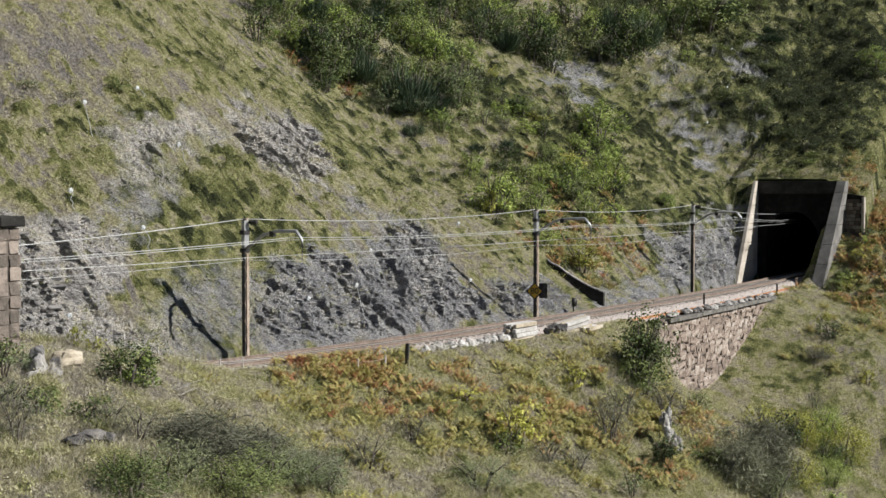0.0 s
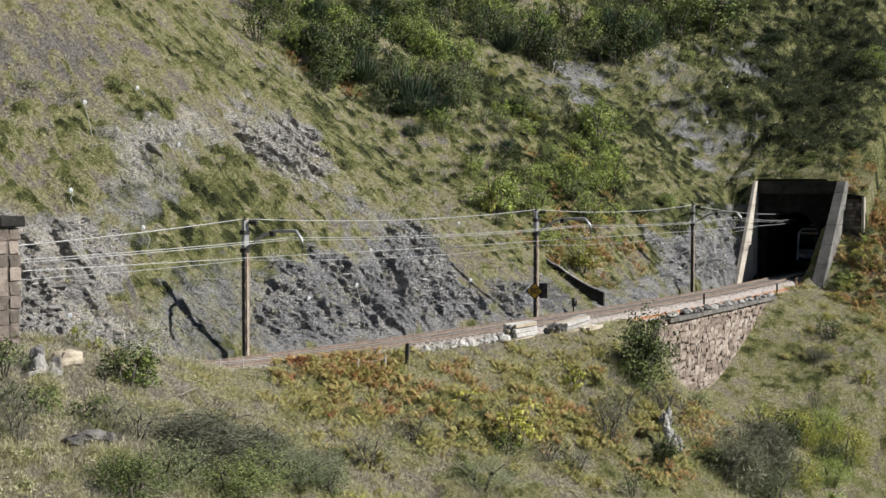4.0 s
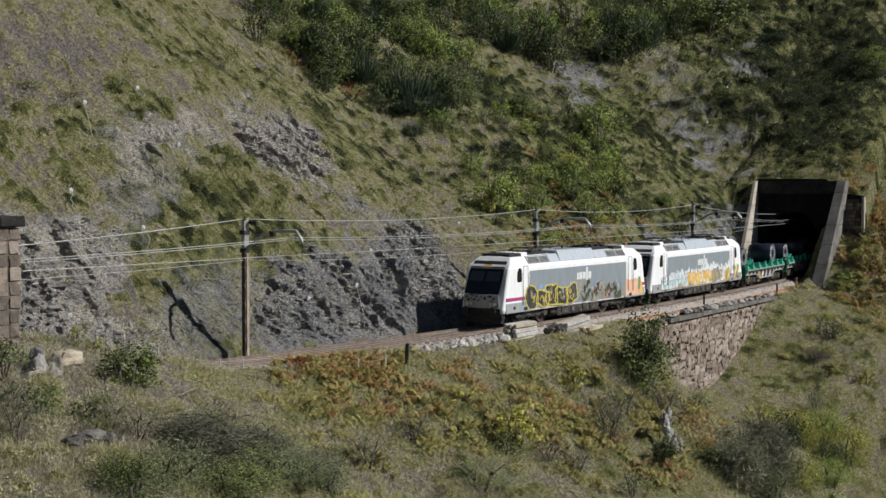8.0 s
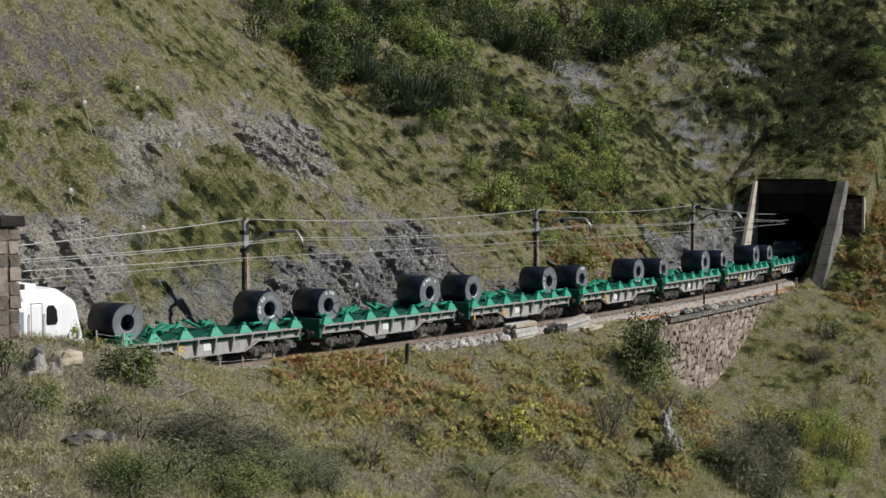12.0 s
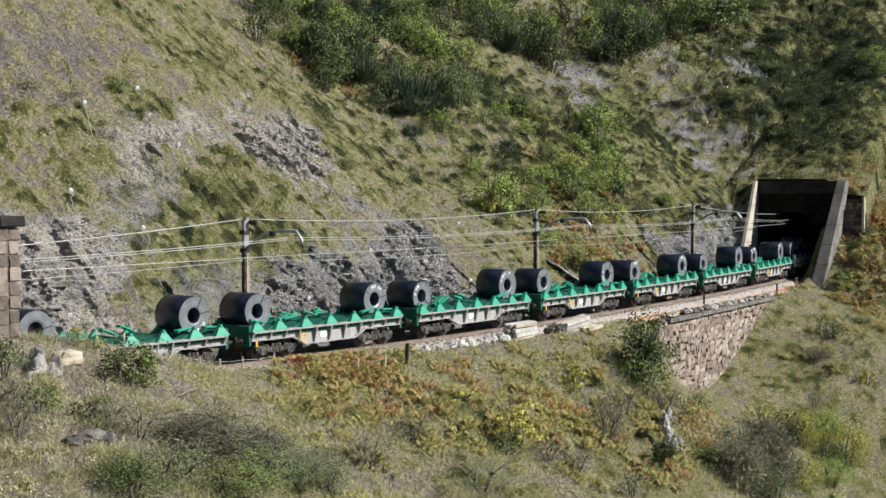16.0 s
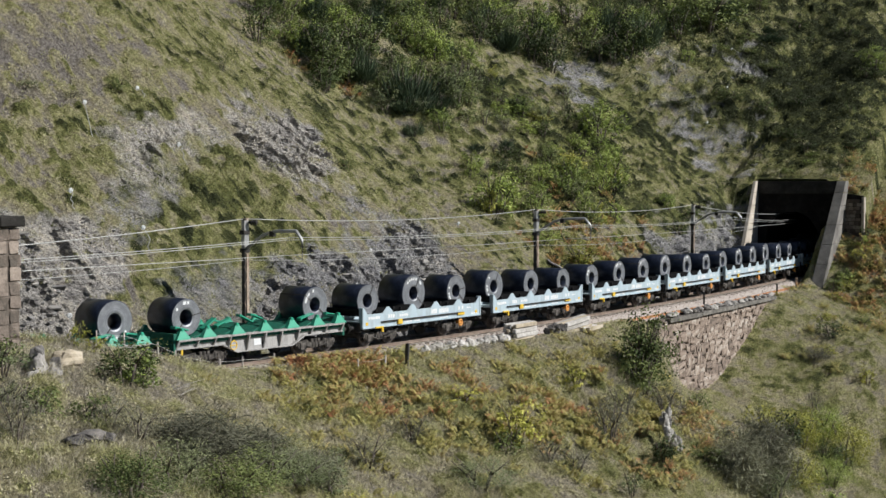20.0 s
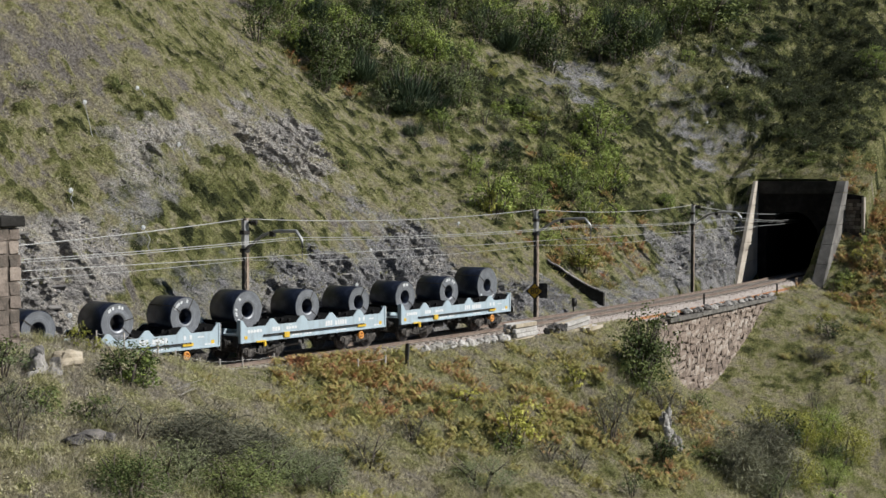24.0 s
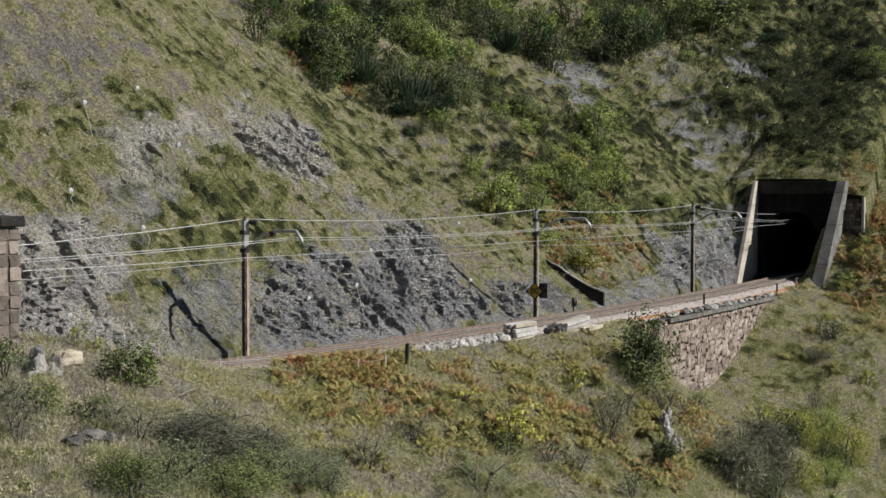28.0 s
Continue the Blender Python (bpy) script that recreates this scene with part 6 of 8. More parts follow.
def shared(parts, key, maker, material, name, parent, m):
    """One mesh for all alike parts."""
    if key not in parts:
        parts[key] = part(name, maker(), material, parent)
        if m is not None:
            parts[key].matrix_local = m
        return parts[key]
    return again(parts[key], parent, m, name)


KEEP = {}
wheels = []      # (wheelset, radius, phase)


def bogie(parent, x, base, r, kind):
    """A two-axle bogie centred at x, with its wheelsets."""
    def frame_mesh():
        bm = bmesh.new()
        for sy in (-1, 1):
            y0, y1 = (sy * 1.0, sy * 1.14) if sy > 0 else (sy * 1.14, sy * 1.0)
            h = 0.62 if kind == "loco" else 0.50
            prism(bm, [(-base / 2 - 0.45, h), (-base / 2 + 0.3, h), (-base / 2 + 0.6, h - 0.16), (base / 2 - 0.6, h - 0.16), (base / 2 - 0.3, h), (base / 2 + 0.45, h), (base / 2 + 0.42, h + 0.16), (base / 2 - 0.35, h + 0.26), (0.45, h + 0.12), (-0.45, h + 0.12), (-base / 2 + 0.35, h + 0.26), (-base / 2 - 0.42, h + 0.16)], y0, y1)
            for ex in (-base / 2, base / 2):
                box(bm, ex - 0.19, ex + 0.19, min(sy * 1.0, sy * 1.2), max(sy * 1.0, sy * 1.2), r - 0.17, r + 0.17)
                for cx in (-0.28, 0.28):
                    tube(bm, (ex + cx, sy * 1.1, r - 0.1), (ex + cx, sy * 1.1, r + 0.26), 0.085, 8)
            for cx in (-0.22, 0.0, 0.22):
                tube(bm, (cx, sy * 1.08, h - 0.12), (cx, sy * 1.08, h + 0.28), 0.09, 8)
            tube(bm, (-base / 2 - 0.3, sy * 1.17, r + 0.2), (-0.2, sy * 1.17, r - 0.12), 0.03, 6)
            tube(bm, (base / 2 + 0.3, sy * 1.17, r + 0.2), (0.2, sy * 1.17, r - 0.12), 0.03, 6)
        box(bm, -0.3, 0.3, -1.0, 1.0, 0.45, 0.75)
        for ex in (-base / 2 - 0.42, base / 2 + 0.3):
            box(bm, ex, ex + 0.12, -1.0, 1.0, 0.5, 0.66)
        return bm
    b = shared(KEEP, ("bogie", kind), frame_mesh, M_UNDER, "bogie", parent, pose(x, 0, 0))
    b.matrix_local = pose(x, 0, 0)
    for k, ex in enumerate((-base / 2, base / 2)):
        w = shared(KEEP, ("wheelset", r), lambda: wheelset_mesh(r), M_WHEEL, "wheelset", b, pose(ex, 0, r))
        w.matrix_local = pose(ex, 0, r)
        wheels.append((w, r, ex, 37.0 * len(wheels)))
    return b


def buffer_mesh():
    bm = bmesh.new()
    tube(bm, (0, 0, 0), (-0.36, 0, 0), 0.11, 12)
    tube(bm, (-0.30, 0, 0), (-0.56, 0, 0), 0.075, 10)
    tube(bm, (-0.56, 0, 0), (-0.60, 0, 0), 0.235, 16)
    box(bm, -0.02, 0.03, -0.2, 0.2, -0.2, 0.2)
    return bm


def coupler_mesh():
    bm = bmesh.new()
    tube(bm, (0, 0, 0), (-0.35, 0, -0.02), 0.05, 8)
    tube(bm, (-0.3, 0, 0), (-0.62, 0, -0.22), 0.04, 8)
    for y in (-0.5, 0.5):
        pts = [(0, y, 0.0), (-0.2, y, -0.22), (-0.42, y * 0.9, -0.3), (-0.58, y * 0.8, -0.15)]
        for a, b in zip(pts, pts[1:]):
            tube(bm, a, b, 0.025, 6)
    return bm


def ends(parent, x0, x1, z=1.03):
    """Buffers and couplings at both ends."""
    for x, turn in ((x0, 0), (x1, 180)):
        for y in (-0.93, 0.93):
            shared(KEEP, "buffer", buffer_mesh, M_BLACK, "buffer", parent, None).matrix_local = pose(x, y, z, 0, 0, turn)
        shared(KEEP, "coupling", coupler_mesh, M_BLACK, "coupling", parent, None).matrix_local = pose(x, 0, z - 0.05, 0, 0, turn)


def flat(bm, pts, y, mat=0):
    """An outline in x, z as a thin plate on the near side, facing -y."""
    a = [bm.verts.new((x, y, max(z, 0.97) + 0.0002 * i)) for i, (x, z) in enumerate(pts)]
    f = bm.faces.new(a)
    f.material_index = mat
    f.normal_update()
    if f.normal.y > 0:
        f.normal_flip()
    return f


def plate(bm, pts, y, thick=0.012, mat=0):
    prism(bm, pts, y - thick, y, mat)


def blob(rnd, cx, cz, w, h, n=14, rag=0.22, pw=2.6):
    """An uneven rounded outline."""
    out = []
    ph = rnd.random() * 6.28
    for i in range(n):
        a = 2 * math.pi * i / n
        c, s = math.cos(a), math.sin(a)
        k = 1 / (abs(c) ** pw + abs(s) ** pw) ** (1 / pw)
        k *= 1 + rag * (rnd.random() - 0.5) * 2
        out.append((cx + w * k * c, cz + h * k * s + 0.08 * math.sin(ph + 3 * a)))
    return out


def spray(name, stops, rough=0.45):
    m, nt, b = nodes_of(name, rough)
    v = where(nt)
    n = noise_node(nt, 2.2, 5, 0.65, v)
    nt.links.new(ramp_node(nt, n, [(0.28 + 0.44 * i / (len(stops) - 1), c) for i, c in enumerate(stops)]), b.inputs["Base Color"])
    bump_to(nt, b, n, 0.05, 0.01)
    return m


M_SP_YEL = spray("spray_yellow", [(0.50, 0.40, 0.04), (0.66, 0.55, 0.10)])
M_SP_BLK = spray("spray_black", [(0.02, 0.02, 0.025), (0.05, 0.05, 0.05), (0.16, 0.12, 0.10)])
M_SP_ORG = spray("spray_orange", [(0.72, 0.38, 0.08), (0.78, 0.50, 0.16), (0.80, 0.68, 0.44)])
M_SP_WHT = spray("spray_white", [(0.66, 0.70, 0.72), (0.80, 0.82, 0.82)])
M_SP_BLU = spray("spray_blue", [(0.08, 0.20, 0.46), (0.30, 0.45, 0.62)])
M_SP_GRN = spray("spray_green", [(0.10, 0.20, 0.08), (0.22, 0.40, 0.16)])
M_SP_TEA = spray("spray_teal", [(0.30, 0.50, 0.48), (0.50, 0.66, 0.66)])
M_SP_SKN = spray("spray_buff", [(0.22, 0.15, 0.11), (0.34, 0.25, 0.18), (0.16, 0.17, 0.15)])
M_SP_MUD = spray("spray_mud", [(0.20, 0.19, 0.15), (0.34, 0.31, 0.25), (0.46, 0.43, 0.36)])
M_SP_INK = spray("spray_ink", [(0.10, 0.13, 0.20), (0.18, 0.22, 0.28)])
M_SP_OLV = spray("spray_olive", [(0.15, 0.17, 0.08), (0.27, 0.29, 0.14)])
M_SP_RSE = spray("spray_rose", [(0.48, 0.20, 0.18), (0.60, 0.34, 0.30)])
M_SP_PNK = spray("spray_peach", [(0.78, 0.40, 0.25), (0.82, 0.55, 0.40)])

BODY = [(1.40, 0.84), (1.47, 1.05), (1.48, 3.42), (1.40, 3.62), (1.10, 4.06), (0.55, 4.10)]   # half section: y, z


def nose_x(z):
    return float(np.interp(z, [0.8, 1.0, 1.5, 1.95, 3.4, 3.75, 4.1], [-8.95, -9.05, -9.16, -9.14, -8.5, -8.2, -7.7]))


def loco_shell():
    bm = bmesh.new()
    rings = []
    full = [(-y, z) for y, z in BODY] + [(y, z) for y, z in BODY[::-1]]
    for x, sign, k, is_end in ((0, 1, 0.935, True), (-8.1, 1, 0.985, False), (-7.3, 1, 1.0, False), (7.3, -1, 1.0, False), (8.1, -1, 0.985, False), (0, -1, 0.935, True)):
        ring = []
        for y, z in full:
            if is_end:
                px = nose_x(z) * sign
            elif abs(x) > 8:
                px = sign * (nose_x(z) + 0.1)
            else:
                px = x
            kk = k + (0.05 if z > 3.5 and k < 1 else 0)
            ring.append(bm.verts.new((px, y * kk, z)))
        rings.append(ring)
    n = len(full)
    for r0, r1 in zip(rings, rings[1:]):
        for i in range(n):
            j = (i + 1) % n
            bm.faces.new((r0[i], r0[j], r1[j], r1[i]))
    for ring in (rings[0], rings[-1]):
        for i in range(n // 2 - 1):
            bm.faces.new((ring[i], ring[i + 1], ring[n - 2 - i], ring[n - 1 - i]))
    bmesh.ops.recalc_face_normals(bm, faces=list(bm.faces))
    bmesh.ops.bevel(bm, geom=[e for e in bm.edges if e.calc_face_angle(0) > 0.5], offset=0.05, segments=2, affect="EDGES", profile=0.5)
    return bm


def face_plate(bm, pts, sign, off):
    """A plate over the cab front: outline in y, z, following its rake."""
    vs = [bm.verts.new((sign * (nose_x(z) - off), y, z)) for y, z in pts]
    ws = [bm.verts.new((sign * (nose_x(z) - off + 0.03), y, z)) for y, z in pts]
    n = len(pts)
    fs = [bm.faces.new(vs), bm.faces.new(ws[::-1])]
    fs += [bm.faces.new((vs[i], ws[i], ws[(i + 1) % n], vs[(i + 1) % n])) for i in range(n)]
    bmesh.ops.recalc_face_normals(bm, faces=fs)


def ribbon(bm, pts, w, y, mat=0, closed=False):
    """A painted stroke through points in x, z."""
    n = len(pts)
    rows = []
    for i, (x, z) in enumerate(pts):
        a, b = (pts[(i - 1) % n], pts[(i + 1) % n]) if closed else (pts[max(i - 1, 0)], pts[min(i + 1, n - 1)])
        dx, dz = b[0] - a[0], b[1] - a[1]
        k = w / 2 / (math.hypot(dx, dz) + 1e-6)
        rows.append((bm.verts.new((x - dz * k, y, max(z + dx * k, 0.97))), bm.verts.new((x + dz * k, y, max(z - dx * k, 0.965)))))
    for i in range(n if closed else n - 1):
        a, b = rows[i], rows[(i + 1) % n]
        bm.faces.new((a[0], b[0], b[1], a[1])).material_index = mat


def curl(rnd, cx, cz, r, turn=1.2):
    """A loose spiral stroke."""
    a0, way = rnd.random() * 6.28, rnd.choice((-1, 1))
    return [(cx + r * (1 - 0.06 * i) * math.cos(a0 + way * turn * i * 0.45), cz + 1.2 * r * (1 - 0.06 * i) * math.sin(a0 + way * turn * i * 0.45)) for i in range(9)]


def graffiti_letters(bm, rnd, x0, x1, z0, z1, n, fills, rim, inner, lights, rim_w, y=-1.492):
    """A row of swollen letter-like shapes: fill, rim, inner strokes and small light patches."""
    w = (x1 - x0) / n
    for i in range(n):
        cx = x0 + (i + 0.5) * w + rnd.uniform(-0.1, 0.1)
        h = (z1 - z0) / 2 * rnd.uniform(0.78, 1.08)
        cz, yy = z0 + h, y - 0.0006 * i
        b = blob(rnd, cx, cz, w * rnd.uniform(0.56, 0.7), h, 22, 0.12, rnd.choice((2.2, 3.0, 4.0)))
        flat(bm, b, yy, rnd.choice(fills))
        for _ in range(4):
            flat(bm, blob(rnd, cx + rnd.uniform(-0.35, 0.35) * w, cz + rnd.uniform(-0.7, 0.5) * h, 0.05 + 0.09 * rnd.random(), 0.06 + 0.14 * rnd.random(), 9, 0.35), yy - 0.0061 - 0.0001 * _, rnd.choice(lights))
        ribbon(bm, b, rim_w, yy - 0.0075, rim, True)
        for _ in range(2):
            ribbon(bm, curl(rnd, cx + rnd.uniform(-0.2, 0.2) * w, cz + rnd.uniform(-0.35, 0.35) * h, rnd.uniform(0.12, 0.24)), rim_w * 0.75, yy - 0.0083 - 0.0002 * _, inner)


def build_loco(kind, s_ref):
    rnd = random.Random(5 + kind)
    e = thing("locomotive", at_pose(s_ref, 0, 0), ("white and grey electric locomotive with yellow and black graffiti", "white and grey electric locomotive covered in white and orange graffiti")[kind], "locomotive", "locomotives of the train")
    shell = shared(KEEP, "shell", loco_shell, M_WHITE, "body_shell", e, pose(0, 0, 0))

    def side_panel():
        bm = bmesh.new()
        box(bm, -6.2, 6.05, -1.488, -1.472, 1.0, 3.22)
        return bm
    for turn in (0, 180):
        shared(KEEP, "side_panel", side_panel, M_GREYP, "side_panel", e, None).matrix_local = pose(0, 0, 0, 0, 0, turn)

    def skirt(side):
        def make():
            bm = bmesh.new()
            box(bm, -8.75, -5.9, *sorted((side * 1.40, side * 1.486)), 0.86, 1.42)
            return bm
        return make
    for turn in (0, 180):
        for side in (-1, 1):
            shared(KEEP, ("skirt", kind, side), skirt(side), M_SILL if kind else M_ROOFP, "skirt", e, None).matrix_local = pose(0, 0, 0, 0, 0, turn)

    def band(sy, a, b):
        def make():
            bm = bmesh.new()
            box(bm, a, b, min(sy * 1.40, sy * 1.489), max(sy * 1.40, sy * 1.489), 1.55, 1.74)
            return bm
        return make
    if kind == 0:
        for sy in (-1, 1):
            for a, b in ((-8.75, -6.6), (6.9, 8.75)):
                shared(KEEP, ("band", sy, a), band(sy, a, b), M_MAGENTA, "colour_band", e, pose(0, 0, 0))

    # slanted roof panels on both sides
    def roof_panel(x0, x1, up, side, wide=0.0):
        def make():
            bm = bmesh.new()
            for sy in (side,):
                p = [(x0, sy * 1.40, 3.63), (x1, sy * 1.40, 3.63), (x1, sy * (1.10 + wide), 4.07 + up), (x0, sy * (1.10 + wide), 4.07 + up)]
                q = [(x, y + sy * 0.03, z + 0.025) for x, y, z in p]
                hexa(bm, p + q)
                bmesh.ops.recalc_face_normals(bm, faces=list(bm.faces))
            if up and side < 0:
                box(bm, x0, x1, -1.1 - wide, 1.1 + wide, 4.0, 4.07 + up)
            return bm
        return make
    for i, (x0, x1, up, mt) in enumerate(((-6.2, -4.9, 0.0, M_ROOFP), (-4.85, -3.75, 0.0, M_ROOFP), (-3.7, -2.55, 0.02, M_ROOFL), (-2.5, 1.9, 0.20, M_ROOFL), (1.95, 3.5, 0.02, M_ROOFL), (3.55, 4.8, 0.0, M_ROOFP), (4.85, 6.1, 0.0, M_ROOFP))):
        for side in (-1, 1):
            shared(KEEP, ("roof_panel", i, side), roof_panel(x0, x1, up, side), mt, "roof_panel", e, pose(0, 0, 0))

    def louvres(sy, x0, x1):
        def make():
            bm = bmesh.new()
            for k in range(5):
                z = 3.70 + k * 0.065
                y = 1.455 - (z - 3.63) * 0.68
                box(bm, x0, x1, min(sy * (y - 0.02), sy * (y + 0.012)), max(sy * (y - 0.02), sy * (y + 0.012)), z, z + 0.035)
            return bm
        return make
    for sy in (-1, 1):
        for x0, x1 in ((-6.05, -5.0), (-4.75, -3.85), (3.65, 4.7), (4.95, 6.0)):
            shared(KEEP, ("louvres", sy, x0), louvres(sy, x0, x1), M_DARKST, "louvre", e, pose(0, 0, 0))

    # cab fronts
    for sign in (1, -1):
        bm = bmesh.new()
        face_plate(bm, [(-1.16, 1.98), (1.16, 1.98), (1.2, 2.4), (1.16, 3.42), (-1.16, 3.42), (-1.2, 2.4)], sign, 0.015)
        w = part("windscreen", bm, M_GLASSD, e, "black-framed cab windscreen")
        for y in (-0.56, 0.56):
            bm = bmesh.new()
            face_plate(bm, [(y - 0.46, 2.72), (y + 0.46, 2.72), (y + 0.46, 3.26), (y - 0.46, 3.26)], sign, 0.022)
            part("sun_blind", bm, M_BLIND, w)
        bm = bmesh.new()
        face_plate(bm, [(-1.18, 3.45), (1.18, 3.45), (1.1, 3.85), (-1.1, 3.85)], sign, 0.012)
        part("front_roof_panel", bm, M_DARKST, e)
        bm = bmesh.new()
        face_plate(bm, [(-0.22, 3.5), (0.22, 3.5), (0.22, 3.66), (-0.22, 3.66)], sign, 0.03)
        part("marker_panel", bm, M_SP_ORG, e, "faded orange panel over the windscreen")
        bm = bmesh.new()
        face_plate(bm, [(-1.2, 1.2), (1.2, 1.2), (1.2, 1.94), (-1.2, 1.94)], sign, 0.012)
        bn = bmesh.new()
        face_plate(bn, [(-1.25, 0.72), (1.25, 0.72), (1.24, 1.17), (-1.24, 1.17)], sign, 0.014)
        part("nose_apron", bn, M_BLACK, e, "black lower nose apron")
        fp = part("front_panel", bm, M_ROOFP, e, "scratched grey nose panel")
        bm = bmesh.new()
        for _ in range(26):
            y, z = rnd.uniform(-1.0, 1.0), rnd.uniform(1.55, 1.9)
            face_plate(bm, [(y, z), (y + rnd.uniform(0.04, 0.18), z - 0.02), (y + 0.1, z + rnd.uniform(0.04, 0.12)), (y - 0.02, z + 0.06)], sign, 0.017 + 0.001 * rnd.random())
        part("scratch_marks", bm, M_BLACK, fp)
        for y in (-0.95, 0.95):
            bm = bmesh.new()
            x = sign * (nose_x(1.4) - 0.012)
            tube(bm, (x, y, 1.4), (x - sign * 0.05, y, 1.4), 0.11, 14)
            tube(bm, (x, y - 0.26 * (1 if y > 0 else -1), 1.4), (x - sign * 0.05, y - 0.26 * (1 if y > 0 else -1), 1.4), 0.09, 14)
            part("headlight", bm, M_LAMP, e, "round twin headlight")
        bm = bmesh.new()
        box(bm, min(sign * -8.95, sign * -8.6), max(sign * -8.95, sign * -8.6), -1.3, 1.3, 0.55, 0.98)
        prism(bm, [(sign * -8.9, 0.3), (sign * -8.6, 0.25), (sign * -8.5, 0.6), (sign * -8.85, 0.6)], -1.2, 1.2)
        part("buffer_beam", bm, M_BLACK, e, "black buffer beam with snow plough")

    # cab side windows, doors, handrails
    for sign in (1, -1):
        for sy in (-1, 1):
            bm = bmesh.new()
            o = [(-7.5, 2.62), (-7.11, 2.62), (-7.07, 2.72), (-7.09, 3.30), (-7.17, 3.42), (-7.4, 3.42), (-7.55, 3.2), (-7.59, 2.75)]
            prism(bm, [(x * sign, z) for x, z in o], sy * 1.495 if sy < 0 else 1.47, sy * 1.47 if sy < 0 else 1.495)
            part("cab_window", bm, M_GLASSD, e, "dark cab side window")
            bm = bmesh.new()
            for x in (-6.88, -6.38):
                box(bm, min(x * sign, x * sign + 0.025), max(x * sign, x * sign + 0.025), min(sy * 1.47, sy * 1.492), max(sy * 1.47, sy * 1.492), 1.1, 3.55)
            box(bm, min(-6.86 * sign, -6.36 * sign), max(-6.86 * sign, -6.36 * sign), min(sy * 1.47, sy * 1.492), max(sy * 1.47, sy * 1.492), 3.53, 3.55)
            part("cab_door", bm, M_ROOFP, e, "cab door with dark seams")
            bm = bmesh.new()
            for x in (-6.97, -6.28):
                tube(bm, (x * sign, sy * 1.54, 1.3), (x * sign, sy * 1.54, 3.1), 0.02, 6)
                for z in (1.32, 3.08):
                    tube(bm, (x * sign, sy * 1.47, z), (x * sign, sy * 1.54, z), 0.018, 6)
            part("handrail", bm, M_GALV, e)
            for nm, x0, x1, y0, y1, z0, z1 in (("step_box", -6.84, -6.44, 1.40, 1.5, 0.93, 1.12), ("socket_box", -8.0, -7.75, 1.40, 1.49, 1.05, 1.22), ("footstep", -6.84, -6.44, 1.25, 1.45, 0.35, 0.38), ("footstep", -6.84, -6.44, 1.25, 1.45, 0.55, 0.58), ("footstep", -6.84, -6.44, 1.25, 1.45, 0.75, 0.78)):
                bm = bmesh.new()
                box(bm, *sorted((x0 * sign, x1 * sign)), *sorted((sy * y0, sy * y1)), z0, z1)
                part(nm, bm, M_BLACK, e)

    # roof gear
    def black_box(a, b):
        def make():
            bm = bmesh.new()
            box(bm, a, b, -0.95, 0.95, 4.02, 4.24)
            return bevel(bm, 0.04)
        return make
    for a, b in ((-7.6, -6.25), (5.2, 6.45)):
        shared(KEEP, ("roof_box", a), black_box(a, b), M_BLACK, "roof_box", e, pose(0, 0, 0))

    def cool_unit(a, b):
        def make():
            bm = bmesh.new()
            box(bm, a, b, -0.85, 0.85, 4.02, 4.27)
            for k in range(5):
                box(bm, a - 0.01, b + 0.01, -0.7 + 0.3 * k, -0.6 + 0.3 * k, 4.15, 4.285)
            return bm
        return make
    for a, b in ((-6.2, -5.5), (6.5, 7.0)):
        shared(KEEP, ("cooling_unit", a), cool_unit(a, b), M_WHITE, "cooling_unit", e, pose(0, 0, 0))

    def panto_base():
        bm = bmesh.new()
        for y in (-0.5, 0.5):
            tube(bm, (-1.0, y, 0.12), (1.0, y, 0.12), 0.035, 6)
        for x in (-1.0, 1.0):
            tube(bm, (x, -0.5, 0.12), (x, 0.5, 0.12), 0.035, 6)
            for y in (-0.5, 0.5):
                tube(bm, (x * 0.9, y, -0.05), (x * 0.9, y, 0.14), 0.075, 8)
        return bm

    def panto_arm():
        bm = bmesh.new()
        for y in (-0.5, 0.5):
            tube(bm, (-0.9, y * 0.7, 0.16), (0.95, y * 0.55, 0.26), 0.03, 6)
            tube(bm, (0.95, y * 0.55, 0.26), (-0.95, y * 0.8, 0.36), 0.022, 6)
        return bm

    def panto_head():
        bm = bmesh.new()
        for x in (-1.05, -0.8):
            pipe(bm, [(x, -0.95, 0.22), (x, -0.65, 0.40), (x, 0.65, 0.40), (x, 0.95, 0.22)], 0.028, 6)
        return bm
    for x in (-3.6, 3.5):
        b = shared(KEEP, "pantograph", panto_base, M_DARKST, "pantograph", e, None)
        b.matrix_local = pose(x, 0, 4.1, 0, 0, 0 if x < 0 else 180)
        shared(KEEP, "panto_arm", panto_arm, M_DARKST, "folding_arm", b, pose(0, 0, 0))
        shared(KEEP, "panto_head", panto_head, M_DARKST, "collector_head", b, pose(0, 0, 0))

    def roof_gear(a, b, z):
        def make():
            bm = bmesh.new()
            box(bm, a, b, -0.62, 0.62, 4.0, z)
            for k in range(4):
                x = a + (b - a) * (k + 0.5) / 4
                box(bm, x - 0.16, x + 0.16, -0.5, 0.5, z - 0.01, z + 0.1)
            return bm
        return make
    for a, b, z in ((-5.3, -2.75, 4.2), (2.1, 5.1, 4.3)):
        shared(KEEP, ("roof_gear", a), roof_gear(a, b, z), M_BLACK, "roof_gear", e, pose(0, 0, 0))

